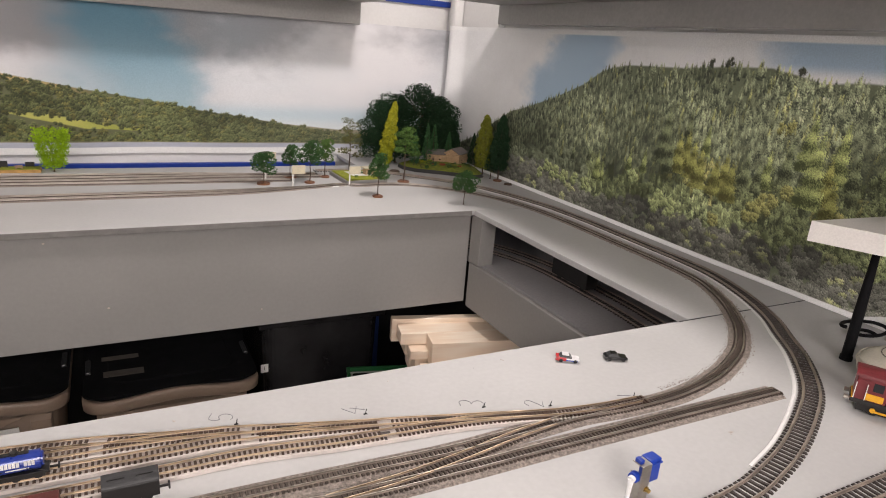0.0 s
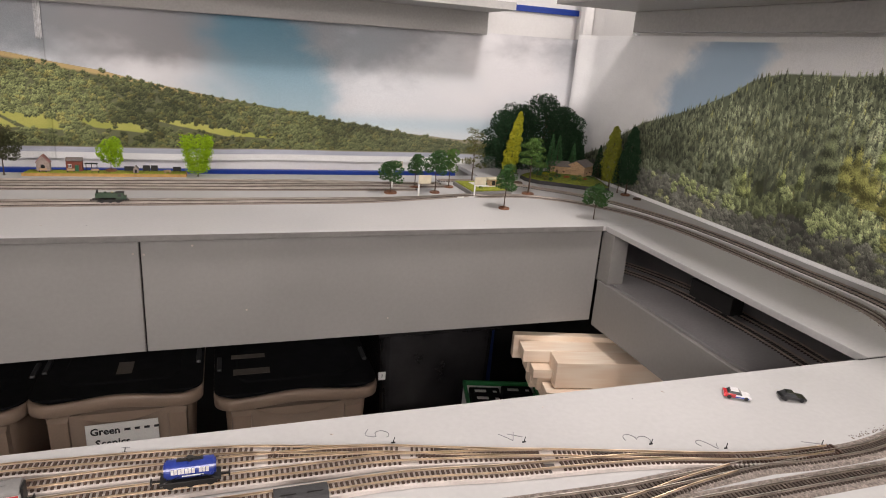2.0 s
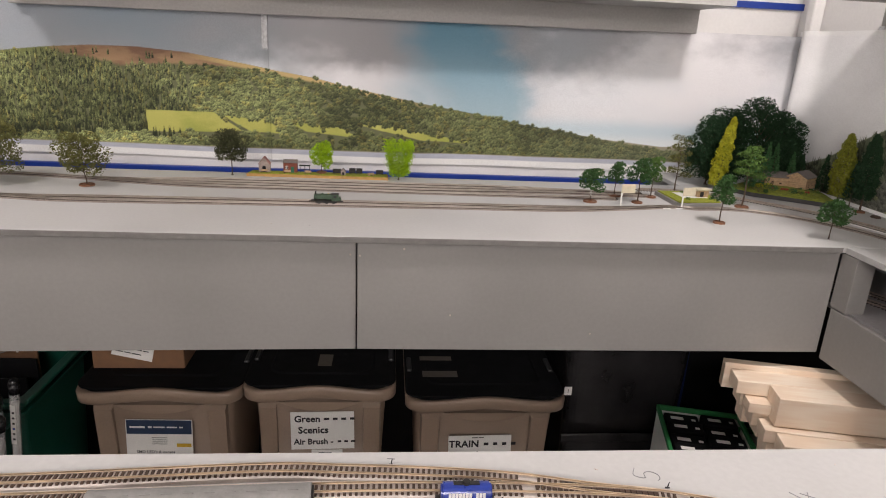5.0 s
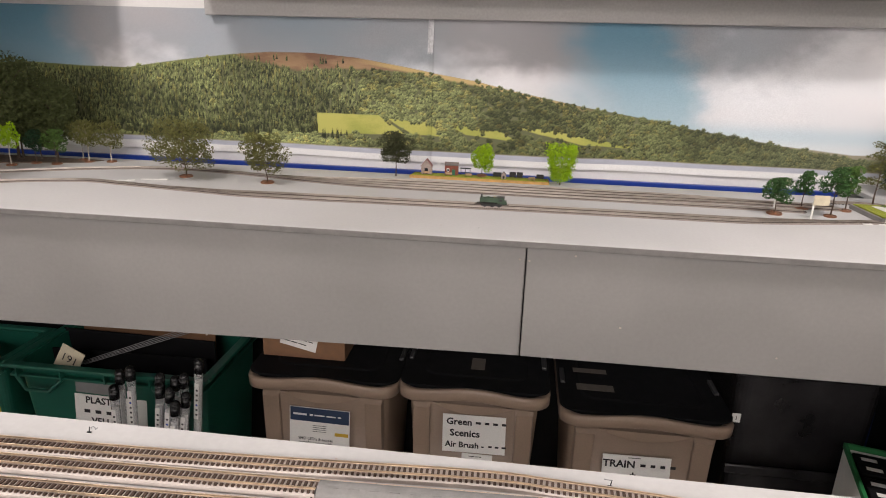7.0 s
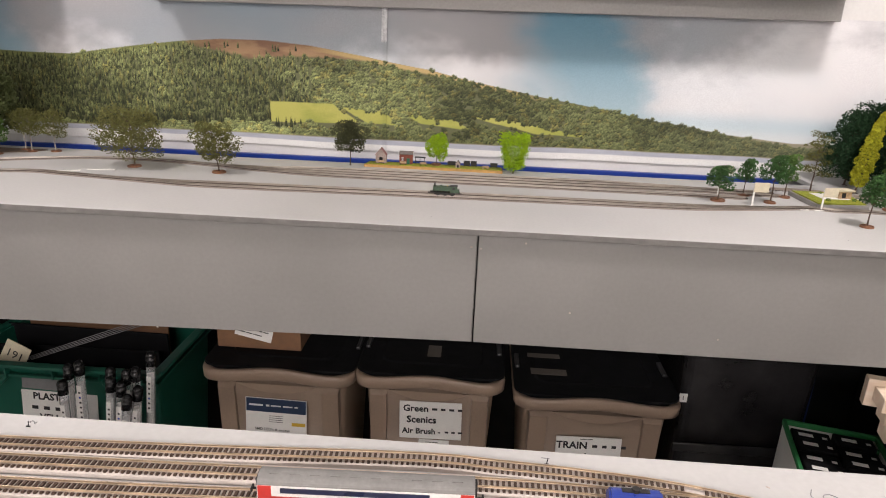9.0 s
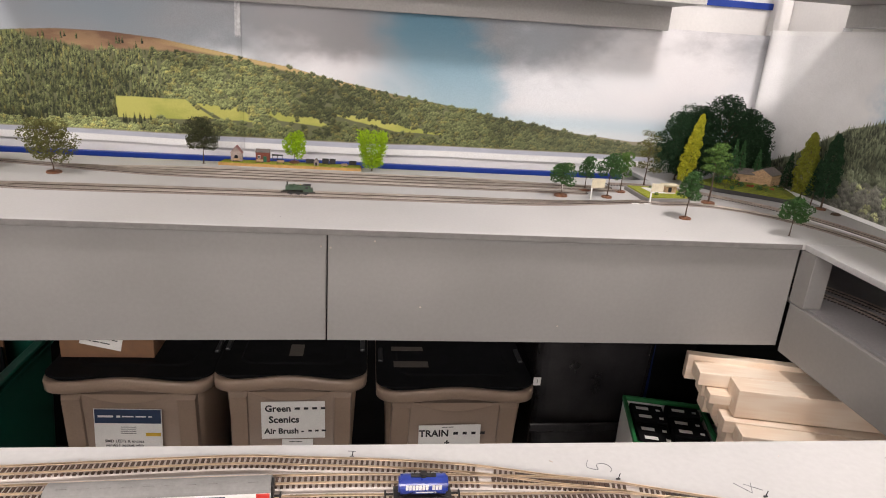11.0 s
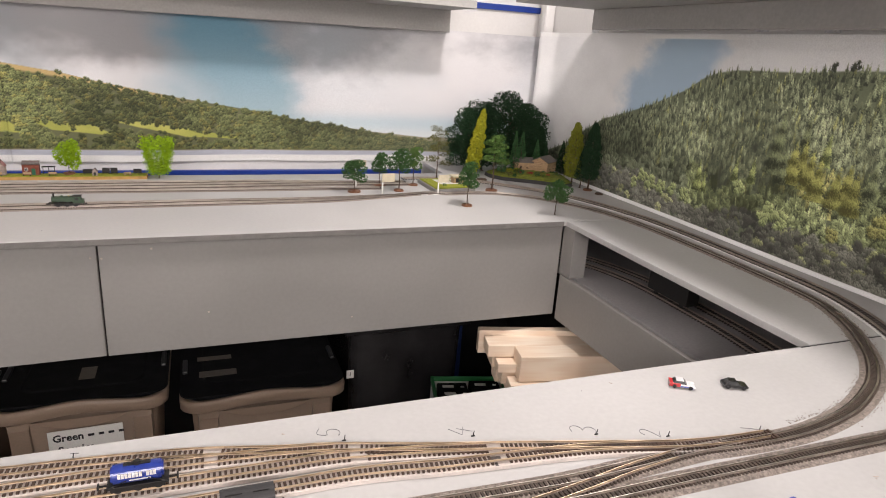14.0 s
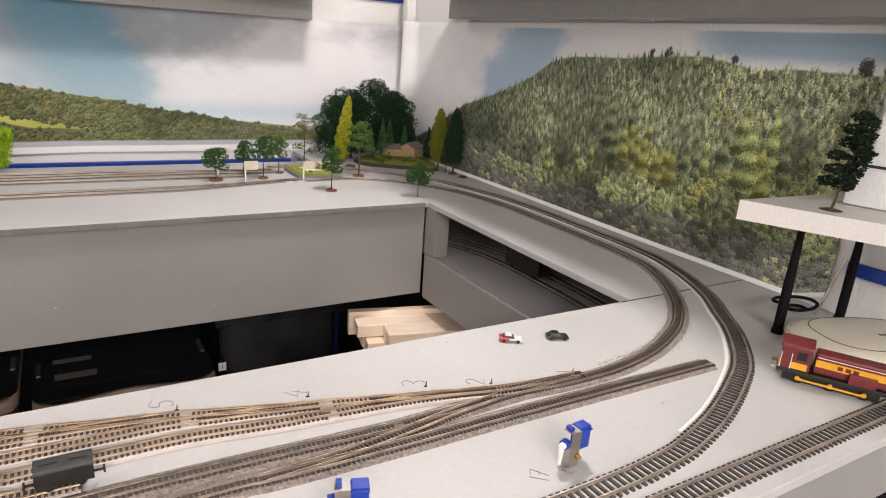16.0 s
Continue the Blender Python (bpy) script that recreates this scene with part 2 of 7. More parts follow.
# ---------------------------------------------------------------- printed backscenes
class Picture:
    """A printed landscape, painted stroke by stroke into a grid of colours; u runs along the sheet, z up."""

    def __init__(self, u0, u1, z0, z1, step, seed):
        self.g = np.random.RandomState(seed)
        self.u0, self.z0, self.step = u0, z0, step
        self.u = np.arange(u0, u1 + step, step)
        self.z = np.arange(z0, z1 + step, step)
        self.shape = (len(self.z), len(self.u))
        self.U, self.Z = np.meshgrid(self.u, self.z)
        self.rgb = np.zeros(self.shape + (3,))
        self.fine = self.g.uniform(-1, 1, self.shape)

    def cloudy(self, cell, octaves=5, gain=0.55, stretch=1.6):
        """Layered smooth noise between 0 and 1."""
        total, size, most = np.zeros(self.shape), 1.0, 0.0
        for k in range(octaves):
            c = cell / 2 ** k
            a = (self.Z - self.z0) / (c / stretch) + 0.37 * k
            b = (self.U - self.u0) / c + 0.61 * k
            grid = self.g.uniform(0, 1, (int(a.max()) + 2, int(b.max()) + 2))
            i, j = a.astype(int), b.astype(int)
            fa, fb = a - i, b - j
            fa, fb = fa * fa * (3 - 2 * fa), fb * fb * (3 - 2 * fb)
            total += size * ((grid[i, j] * (1 - fb) + grid[i, j + 1] * fb) * (1 - fa) + (grid[i + 1, j] * (1 - fb) + grid[i + 1, j + 1] * fb) * fa)
            most += size
            size *= gain
        return total / most

    def lay(self, mask, colour):
        m = np.clip(mask, 0, 1)[..., None]
        self.rgb = self.rgb * (1 - m) + np.asarray(colour) * m

    def patch(self, u, z, left, right, low, high):
        a, b = int((u - left - self.u0) / self.step), int((u + right - self.u0) / self.step) + 2
        c, d = int((z - low - self.z0) / self.step), int((z + high - self.z0) / self.step) + 2
        a, c, b, d = max(a, 0), max(c, 0), min(b, self.shape[1]), min(d, self.shape[0])
        if b - a < 2 or d - c < 2:
            return None
        return slice(c, d), slice(a, b)

    def blend(self, box, mask, light, dark, colour):
        m = np.clip(mask, 0, 1)[..., None]
        tone = np.asarray(dark) + (np.asarray(colour) - np.asarray(dark)) * np.clip(light, 0, 1.25)[..., None]
        self.rgb[box] = self.rgb[box] * (1 - m) + tone * m

    def conifer(self, u, z, w, h, colour, dark):
        """A pointed tree with ragged tiers of boughs, standing on z."""
        box = self.patch(u, z, w, w, 0, h)
        if box is None:
            return
        f, q, n = (self.Z[box] - z) / h, (self.U[box] - u) / w, self.fine[box]
        tiers = 0.80 + 0.28 * np.abs(np.sin(f * h / 0.0052 + u * 977))
        inside = np.clip(1.02 - f, 0, 1) ** 0.85 * tiers - np.abs(q) + 0.16 * n
        light = 0.14 + 0.52 * f - 0.32 * q + 0.34 * n + 0.30 * np.sin(f * h / 0.0052 + u * 977)
        self.blend(box, inside * 5, light, dark, colour)

    def crown(self, u, z, r, colour, dark, lobes=5):
        """A rounded leafy crown made of lit lumps, centred on z."""
        box = self.patch(u, z, r * 1.3, r * 1.3, r * 1.2, r * 1.3)
        if box is None:
            return
        U, Z, n = self.U[box], self.Z[box], self.fine[box]
        best, light = np.full(U.shape, 9.0), np.zeros(U.shape)
        for k in range(lobes):
            a, s = self.g.uniform(0, 6.28), self.g.uniform(0.42, 0.72) * r * (1 if lobes < 10 else 0.62)
            cu, cz = u + math.cos(a) * r * 0.52 * (k / lobes + 0.5), z + math.sin(a) * r * 0.48 * (k / lobes + 0.5)
            d = np.hypot(U - cu, Z - cz) / s
            near = d < best
            light = np.where(near, 0.42 + 0.52 * (Z - cz) / s - 0.18 * (U - cu) / s, light)
            best = np.where(near, d, best)
        self.blend(box, (1.05 - best + 0.30 * n) * 4, light + 0.34 * n, dark, colour)

    def sheet(self, name, place, mat_, label):
        """The painted grid as a mesh; place(u, z) tells where a point of the sheet lies."""
        h, w = self.shape
        me = bpy.data.meshes.new(name)
        co = np.stack([np.broadcast_to(c, self.shape) for c in place(self.U, self.Z)], -1).reshape(-1, 3)
        i = np.arange(h * w).reshape(h, w)
        faces = np.stack([i[:-1, :-1], i[:-1, 1:], i[1:, 1:], i[1:, :-1]], -1).reshape(-1, 4)
        me.vertices.add(h * w)
        me.vertices.foreach_set("co", co.ravel())
        me.loops.add(faces.size)
        me.loops.foreach_set("vertex_index", faces.ravel())
        me.polygons.add(len(faces))
        me.polygons.foreach_set("loop_start", np.arange(0, faces.size, 4))
        me.polygons.foreach_set("use_smooth", np.ones(len(faces), bool))
        me.update()
        me.validate()
        ink_ = me.attributes.new("print", "FLOAT_COLOR", "POINT")
        ink_.data.foreach_set("color", np.concatenate([np.clip(self.rgb, 0.004, 0.93), np.ones((h, w, 1))], -1).ravel())
        me.materials.append(mat_)
        return tagged(new(name, me), label, "backscene")


def print_material():
    m = bpy.data.materials.new("printed_backscene_paper")
    m.use_nodes = True
    n, l = m.node_tree.nodes, m.node_tree.links
    b = n["Principled BSDF"]
    col = n.new("ShaderNodeAttribute")
    col.attribute_name = "print"
    geo, dots, ripple, bump = n.new("ShaderNodeNewGeometry"), n.new("ShaderNodeTexNoise"), n.new("ShaderNodeTexNoise"), n.new("ShaderNodeBump")
    for q, s in ((dots, 420.0), (ripple, 4.0)):
        q.inputs["Scale"].default_value = s
        l.new(geo.outputs["Position"], q.inputs["Vector"])
    span = n.new("ShaderNodeMapRange")
    span.inputs["From Min"].default_value, span.inputs["From Max"].default_value = 0.3, 0.7
    span.inputs["To Min"].default_value, span.inputs["To Max"].default_value = 0.93, 1.07
    l.new(dots.outputs["Fac"], span.inputs["Value"])
    hsv = n.new("ShaderNodeHueSaturation")
    l.new(span.outputs["Result"], hsv.inputs["Value"])
    l.new(col.outputs["Color"], hsv.inputs["Color"])
    l.new(hsv.outputs["Color"], b.inputs["Base Color"])
    b.inputs["Roughness"].default_value, b.inputs["Specular IOR Level"].default_value = 0.45, 0.16
    bump.inputs["Strength"].default_value, bump.inputs["Distance"].default_value = 0.25, 0.004
    l.new(ripple.outputs["Fac"], bump.inputs["Height"])
    l.new(bump.outputs["Normal"], b.inputs["Normal"])
    return m


def smooth(v, a, b):
    q = np.clip((v - a) / (b - a), 0, 1)
    return q * q * (3 - 2 * q)


def curve(v, knots):
    return np.interp(v, [k[0] for k in knots], [k[1] for k in knots])


def paint_hills():
    p = Picture(-1.95, 1.078, 1.002, 1.413, 0.0019, 4)
    U, Z, g = p.U, p.Z, p.g
    # sky: grey cloud banks, a blue gap, bright cumulus low down
    big, wisp, puff = p.cloudy(0.55), p.cloudy(0.12), p.cloudy(0.30, 6, 0.6)
    p.rgb[:] = (1 - smooth(Z, 1.08, 1.40))[..., None] * np.array((0.50, 0.66, 0.74)) + smooth(Z, 1.08, 1.40)[..., None] * np.array((0.17, 0.35, 0.47))
    lean = U + 0.42 * (Z - 1.2) + 0.20 * (puff - 0.5) + 0.08 * (wisp - 0.5)
    west = 1 - smooth(lean, -0.08 - 0.20 * (1.40 - Z), 0.10)
    east = smooth(lean, 0.24, 0.36) * smooth(Z, 1.10, 1.17)
    far_west = smooth(-lean, 1.42, 1.58)
    bank = np.clip(np.maximum(west * (0.70 + 0.9 * (big - 0.35)), east * (0.88 + 0.7 * (big - 0.4))) - 0.85 * far_west, 0, 1)
    tone = smooth(0.55 * puff + 0.25 * wisp + 0.35 * smooth(Z, 1.40, 1.15) + 0.22 * smooth(U, 0.2, 0.8), 0.46, 0.76)
    p.lay(bank, np.array((0.44, 0.44, 0.46)) + tone[..., None] * np.array((0.40, 0.39, 0.39)))
    p.lay(0.8 * smooth(Z, 1.14, 1.085) * smooth(U, 0.0, 0.35), (0.80, 0.82, 0.84))
    p.rgb *= (1 - 0.16 * smooth(U, -0.30, -0.10) * smooth(U, 0.42, 0.24))[..., None]
    # a far pale moor at one end
    ridge = curve(U, ((0.35, 1.06), (0.48, 1.100), (0.60, 1.090), (0.72, 1.079), (0.85, 1.082), (1.08, 1.072))) + 0.003 * (wisp - 0.5)
    p.lay(smooth(ridge - Z, -0.001, 0.0015), (0.36, 0.33, 0.25))
    p.lay(smooth(ridge - 0.010 - Z, -0.001, 0.004) * 0.8, (0.20, 0.22, 0.14))
    # the hill
    sky = ((-1.95, 1.235), (-1.71, 1.249), (-1.53, 1.243), (-1.38, 1.242), (-1.28, 1.258), (-1.18, 1.273), (-1.05, 1.290), (-0.93, 1.300), (-0.80, 1.301), (-0.67, 1.292), (-0.51, 1.268), (-0.43, 1.254), (-0.32, 1.238), (-0.22, 1.216), (-0.02, 1.180), (0.15, 1.155), (0.30, 1.128), (0.48, 1.103), (0.64, 1.078), (0.78, 1.062), (1.08, 1.05))
    top = curve(U, sky)
    land = smooth(top - Z, -0.001, 0.001)
    p.lay(land, np.array((0.15, 0.155, 0.085)) * (0.75 + 0.5 * wisp)[..., None])
    moor_foot = curve(U, ((-1.95, 1.40), (-1.10, 1.36), (-1.02, 1.282), (-0.90, 1.262), (-0.80, 1.250), (-0.66, 1.262), (-0.52, 1.254), (-0.42, 1.246), (-0.30, 1.230), (-0.16, 1.235), (1.08, 1.30))) + 0.030 * (wisp - 0.5)
    heath = np.array((0.26, 0.15, 0.10)) + smooth(p.cloudy(0.09, 4, 0.6, 3.0), 0.35, 0.7)[..., None] * np.array((0.16, 0.12, 0.06))
    p.lay(land * smooth(Z - moor_foot, -0.004, 0.006), heath)
    p.lay(land * smooth(Z - top + 0.016, 0, 0.008) * smooth(U, -0.72, -0.55) * smooth(U, 0.05, -0.15), (0.58, 0.43, 0.20))
    p.lay(0.75 * land * smooth(Z - top + 0.030, 0, 0.02) * smooth(-U, 0.95, 1.10), (0.22, 0.25, 0.09))
    fields = (((-0.790, 1.131), (-0.605, 1.131), (-0.523, 1.081), (-0.790, 1.073)), ((-0.580, 1.124), (-0.455, 1.119), (-0.412, 1.080), (-0.505, 1.079)), ((-0.410, 1.117), (-0.250, 1.100), (-0.195, 1.073), (-0.345, 1.088)), ((-0.200, 1.113), (-0.100, 1.111), (0.150, 1.071), (-0.010, 1.070)), ((0.02, 1.085), (0.10, 1.081), (0.16, 1.069), (0.05, 1.071)))
    grass = np.array((0.40, 0.42, 0.10)) + smooth(p.cloudy(0.10), 0.3, 0.7)[..., None] * np.array((0.14, 0.11, 0.05))
    pasture = np.zeros(p.shape)
    for c in fields:
        inside = np.full(p.shape, 9.0)
        for (x0, z0), (x1, z1) in zip(c, c[1:] + c[:1]):
            e = math.hypot(x1 - x0, z1 - z0)
            inside = np.minimum(inside, ((U - x0) * (z1 - z0) - (Z - z0) * (x1 - x0)) / e)
        pasture = np.maximum(pasture, smooth(inside + 0.010 * (wisp - 0.5), -0.001, 0.002))

    def open_ground(x, z):
        i, j = min(int((z - p.z0) / p.step), p.shape[0] - 1), min(int((x - p.u0) / p.step), p.shape[1] - 1)
        return pasture[max(i, 0), max(j, 0)] > 0.5

    patchy = p.cloudy(0.22)
    trees = []
    for k in range(15000):
        x, z = g.uniform(-1.95, 0.95), g.uniform(1.024, 1.302)
        t = np.interp(x, [q[0] for q in sky], [q[1] for q in sky])
        if z > t + 0.001:
            continue
        i, j = int((z - p.z0) / p.step), min(int((x - p.u0) / p.step), p.shape[1] - 1)
        if z > moor_foot[i, j] and g.uniform() > 0.04:
            continue
        trees.append((z, x, patchy[i, j], t - z))
    trees.sort(key=lambda q: -q[0])
    laid = False
    for z, x, mood, deep in trees:
        if z < 1.125 and not laid:
            p.lay(pasture, grass)
            laid = True
        if z < 1.125 and open_ground(x, z) and g.uniform() > 0.015:
            continue
        near = 1.30 - 1.6 * min(max(z - 1.03, 0), 0.25)
        firs = x < -0.66 + 0.35 * (mood - 0.5) and z > 1.062 + 0.03 * (x + 1.0) + 0.10 * (mood - 0.5)
        foot = firs and z < 1.085 + 0.03 * (x + 1.0) + 0.10 * (mood - 0.5)
        shade = 0.50 + 0.85 * smooth(mood, 0.30, 0.70) + g.uniform(-0.30, 0.34)
        hazy = 0.45 * smooth(x, 0.1, 0.8)
        shade *= 1 - 0.54 * smooth(x, -0.70, -0.20)
        warm = g.uniform() < 0.16
        base = np.array((0.46, 0.44, 0.15) if warm else (0.33, 0.37, 0.155)) * shade
        base = base * (1 - hazy) + np.array((0.21, 0.215, 0.15)) * hazy
        dark = np.array((0.026, 0.032, 0.022)) * (1 + 2.5 * hazy)
        if firs and g.uniform() < 0.94:
            tall = min(0.022 * near * g.uniform(0.75, 1.3), 0.015 + 0.5 * max(deep, 0.0))
            p.conifer(x, z - 0.012, 0.19 * tall, tall, base * (0.35 if foot else 0.98), dark * 1.1)
        elif z < 1.14 and (open_ground(x, z + 0.010) or open_ground(x, z + 0.018)) and g.uniform() < 0.75:
            continue
        elif g.uniform() < 0.55:
            p.crown(x, z - 0.002, g.uniform(0.0042, 0.0066) * near, base * 1.10, dark, 4)
        else:
            p.crown(x, z - 0.002, g.uniform(0.0070, 0.0105) * near, base * 1.16, dark, 6)
    # the lake, its bank and the white foot of the sheet
    foot = 1.0205 + 0.003 * np.sin(U * 2.1) - 0.004 * U
    shore = foot + 0.0135 + 0.003 * (wisp - 0.5)
    p.lay(smooth(shore + 0.0022 - Z, -0.0008, 0.0008) * 0.7, (0.40, 0.35, 0.27))
    p.lay(smooth(shore - Z, -0.0008, 0.0008), np.array((0.42, 0.44, 0.52)) + 0.16 * p.cloudy(0.05, 3, 0.6, 5.0)[..., None])
    p.lay(smooth(foot - Z, -0.0006, 0.0006), (0.88, 0.88, 0.88))
    # the joint of the two sheets
    p.lay(0.45 * smooth(0.0016 - np.abs(U + 0.447), 0, 0.0012), p.rgb * 0.55)
    p.rgb *= (1 - 0.10 * smooth(np.abs(U + 0.452), 0.014, 0.0))[..., None]

    def place(u, z):
        wave = 0.004 * np.sin(u * 5.1) + 0.002 * np.sin(u * 13)
        return u, BACK - 0.006 - np.maximum(0, u - 0.86) ** 2 * 0.6 + wave * 0.2 - 0.0012 * (u > -0.447), z + wave * 0.5 * smooth(z, 1.06, 1.0)

    return p, place


def paint_forest():
    p = Picture(0.752, 2.290, 1.001, 1.428, 0.0015, 9)
    U, Z, g = p.U, p.Z, p.g
    big, wisp, puff = p.cloudy(0.42), p.cloudy(0.10), p.cloudy(0.22, 6, 0.6)
    p.rgb[:] = (0.90, 0.90, 0.91)
    p.rgb *= (0.84 + 0.28 * puff)[..., None]
    blue = np.maximum(smooth(U + 0.5 * (Z - 1.3) + 0.25 * (puff - 0.5), 1.46, 1.56) * smooth(U + 0.5 * (Z - 1.3) + 0.25 * (puff - 0.5), 1.80, 1.70), smooth(0.2 * (puff - 0.5) - U, -1.10, -0.98) * smooth(Z, 1.36, 1.385))
    p.lay(0.85 * blue * smooth(big + 0.4 * wisp, 0.42, 0.60), (0.36, 0.52, 0.68))
    knots = ((0.75, 1.362), (0.90, 1.364), (0.96, 1.357), (1.00, 1.366), (1.06, 1.376), (1.14, 1.374), (1.26, 1.364), (1.36, 1.362), (1.42, 1.360), (1.47, 1.352), (1.506, 1.340), (1.561, 1.308), (1.60, 1.292), (1.677, 1.262), (1.80, 1.223), (1.86, 1.207), (1.94, 1.166), (2.05, 1.105), (2.15, 1.07), (2.29, 1.04))
    top = curve(U, knots)
    p.lay(smooth(top - 0.004 - Z, -0.002, 0.002), np.array((0.15, 0.17, 0.11)) * (0.7 + 0.6 * wisp)[..., None])
    mood, glow = p.cloudy(0.20), p.cloudy(0.13)
    # shaded hollows: (along, height, half width, half height)
    hollow = np.zeros(p.shape)
    for y, z, a, c in ((1.74, 1.135, 0.10, 0.040), (1.53, 1.135, 0.035, 0.025), (1.43, 1.125, 0.045, 0.030), (1.245, 1.150, 0.050, 0.026), (1.30, 1.085, 0.040, 0.020), (1.08, 1.165, 0.020, 0.030), (0.86, 1.22, 0.04, 0.05)):
        hollow = np.maximum(hollow, np.exp(-((U - y) / a) ** 2 - ((Z - z) / c) ** 2))
    stems = []
    for k in range(9500):
        y, z = g.uniform(0.74, 2.29), 1.0 + g.uniform(0, 0.385)
        t = np.interp(y, [q[0] for q in knots], [q[1] for q in knots])
        if z < t:
            stems.append((z, y, t, "wild"))
    # trees that stand out: sunlit larches, pale firs, dark firs, round bushes
    for y, z in ((1.225, 1.155), (1.205, 1.165), (1.185, 1.150), (1.165, 1.135), (1.125, 1.130), (1.105, 1.140), (1.09, 1.125), (0.91, 1.16), (0.895, 1.13)):
        stems.append((z, y, 0.075, "larch"))
    for y, z, h in ((1.465, 1.088, 0.070), (1.445, 1.090, 0.045), (0.955, 1.21, 0.10), (0.935, 1.15, 0.13), (0.90, 1.20, 0.10), (1.02, 1.165, 0.07), (1.16, 1.20, 0.06), (1.315, 1.135, 0.055), (1.36, 1.13, 0.05)):
        stems.append((z, y, h, "pale fir"))
    for y, z, h in ((1.268, 1.165, 0.125), (1.245, 1.150, 0.070), (1.062, 1.150, 0.075), (1.035, 1.155, 0.06), (1.21, 1.215, 0.07), (0.985, 1.18, 0.08), (0.87, 1.19, 0.07), (1.50, 1.12, 0.05), (1.56, 1.12, 0.045)):
        stems.append((z, y, h, "dark fir"))
    for y, z, r in ((1.66, 1.082, 0.020), (1.625, 1.072, 0.024), (1.585, 1.068, 0.022), (1.69, 1.060, 0.018), (1.545, 1.070, 0.018), (1.50, 1.066, 0.020), (1.345, 1.118, 0.018), (1.255, 1.092, 0.022), (1.225, 1.078, 0.024), (1.27, 1.072, 0.018)):
        stems.append((z, y, r, "bush"))
    for y, z, r in ((1.010, 1.140, 0.026), (1.035, 1.118, 0.022), (1.003, 1.276, 0.020), (0.975, 1.165, 0.018), (1.11, 1.085, 0.016), (0.925, 1.180, 0.022)):
        stems.append((z, y, r, "gold bush"))
    stems.sort(key=lambda q: -q[0] + 0.022 * (q[3] != "wild"))
    for z, y, t, sort in stems:
        i, j = min(max(int((z - p.z0) / p.step), 0), p.shape[0] - 1), min(max(int((y - p.u0) / p.step), 0), p.shape[1] - 1)
        m, gl, sunk = mood[i, j], glow[i, j], hollow[i, j]
        if sort == "larch":
            h = t * g.uniform(0.9, 1.15)
            p.conifer(y, z, h * 0.30, h, np.array((0.42, 0.42, 0.125)) * g.uniform(0.8, 1.1), np.array((0.09, 0.09, 0.03)))
        elif sort == "pale fir":
            p.conifer(y, z, t * 0.24, t, np.array((0.48, 0.53, 0.20)), np.array((0.075, 0.09, 0.04)))
        elif sort == "dark fir":
            p.conifer(y, z, t * 0.22, t, np.array((0.30, 0.34, 0.18)), np.array((0.05, 0.056, 0.036)))
        elif sort == "bush":
            p.crown(y, z, t, np.array((0.50, 0.56, 0.26)), np.array((0.07, 0.085, 0.04)), 14)
        elif sort == "gold bush":
            p.crown(y, z, t, np.array((0.45, 0.44, 0.16)), np.array((0.07, 0.07, 0.03)), 14)
        if sort != "wild":
            continue
        # the small far firs, the larger near trees, and the scrub along the foot
        band = 1.215 - 0.12 * (y - 0.9) + 0.10 * (m - 0.5)
        scrub = 1.085 - 0.030 * smooth(y, 1.2, 1.45) + 0.07 * (gl - 0.5) + 0.030 * smooth(y, 1.50, 1.62)
        shade = (0.60 + 0.62 * smooth(m, 0.30, 0.70) + g.uniform(-0.34, 0.30)) * (1 - 0.66 * sunk)
        if z > band:
            if g.uniform() < 0.25:
                continue
            size = (1.0 + 1.1 * smooth(t - z, 0.02, 0.16)) * (1 + 0.35 * smooth(y, 1.25, 0.95))
            far = smooth(y, 1.45, 1.75)
            base = np.array((0.40, 0.44, 0.265)) * (1 - 0.30 * far) * shade
            if g.uniform() < 0.10 * (1 - far):
                base = base * (1.3, 1.2, 0.8)
            h = 0.021 * size * g.uniform(0.75, 1.35)
            p.conifer(y, z - h * 0.55, h * 0.21, h, base, np.array((0.075, 0.086, 0.062)) * (1 - 0.35 * far))
        elif z > scrub:
            if g.uniform() < 0.62:
                continue
            base = np.array((0.38, 0.43, 0.21)) * shade
            if y < 1.35 and gl > 0.56 and g.uniform() < 0.5:
                base = np.array((0.56, 0.53, 0.20)) * shade
            if y > 1.50:
                base = np.array((0.27, 0.30, 0.20)) * shade
            h = g.uniform(0.032, 0.060)
            if g.uniform() < 0.60:
                p.conifer(y, z - h * 0.6, h * 0.23, h, base, np.array((0.060, 0.068, 0.045)))
            else:
                p.crown(y, z - 0.012, g.uniform(0.010, 0.018), base, np.array((0.060, 0.068, 0.040)), 8)
        else:
            if g.uniform() < 0.52:
                continue
            fresh = g.uniform() < 0.10
            base = np.array((0.42, 0.44, 0.22) if fresh else (0.225, 0.225, 0.190)) * shade
            p.crown(y, z - 0.004, g.uniform(0.008, 0.017), base, np.array((0.060, 0.062, 0.054)), 8)
    wood = (p.rgb[..., 1] > 1.10 * p.rgb[..., 2])[..., None]
    dull = 0.80 * p.rgb + 0.20 * p.rgb.mean(-1, keepdims=True)
    p.rgb = np.where(wood, np.minimum(0.30 * (dull * 1.36 / 0.30) ** 1.24, 0.92), p.rgb)
    for y, z, r in ((0.790, 1.372, 0.014), (1.005, 1.372, 0.008), (1.15, 1.376, 0.010), (1.19, 1.374, 0.008)):
        p.crown(y, z, r, np.array((0.13, 0.14, 0.10)), np.array((0.05, 0.055, 0.045)), 6)
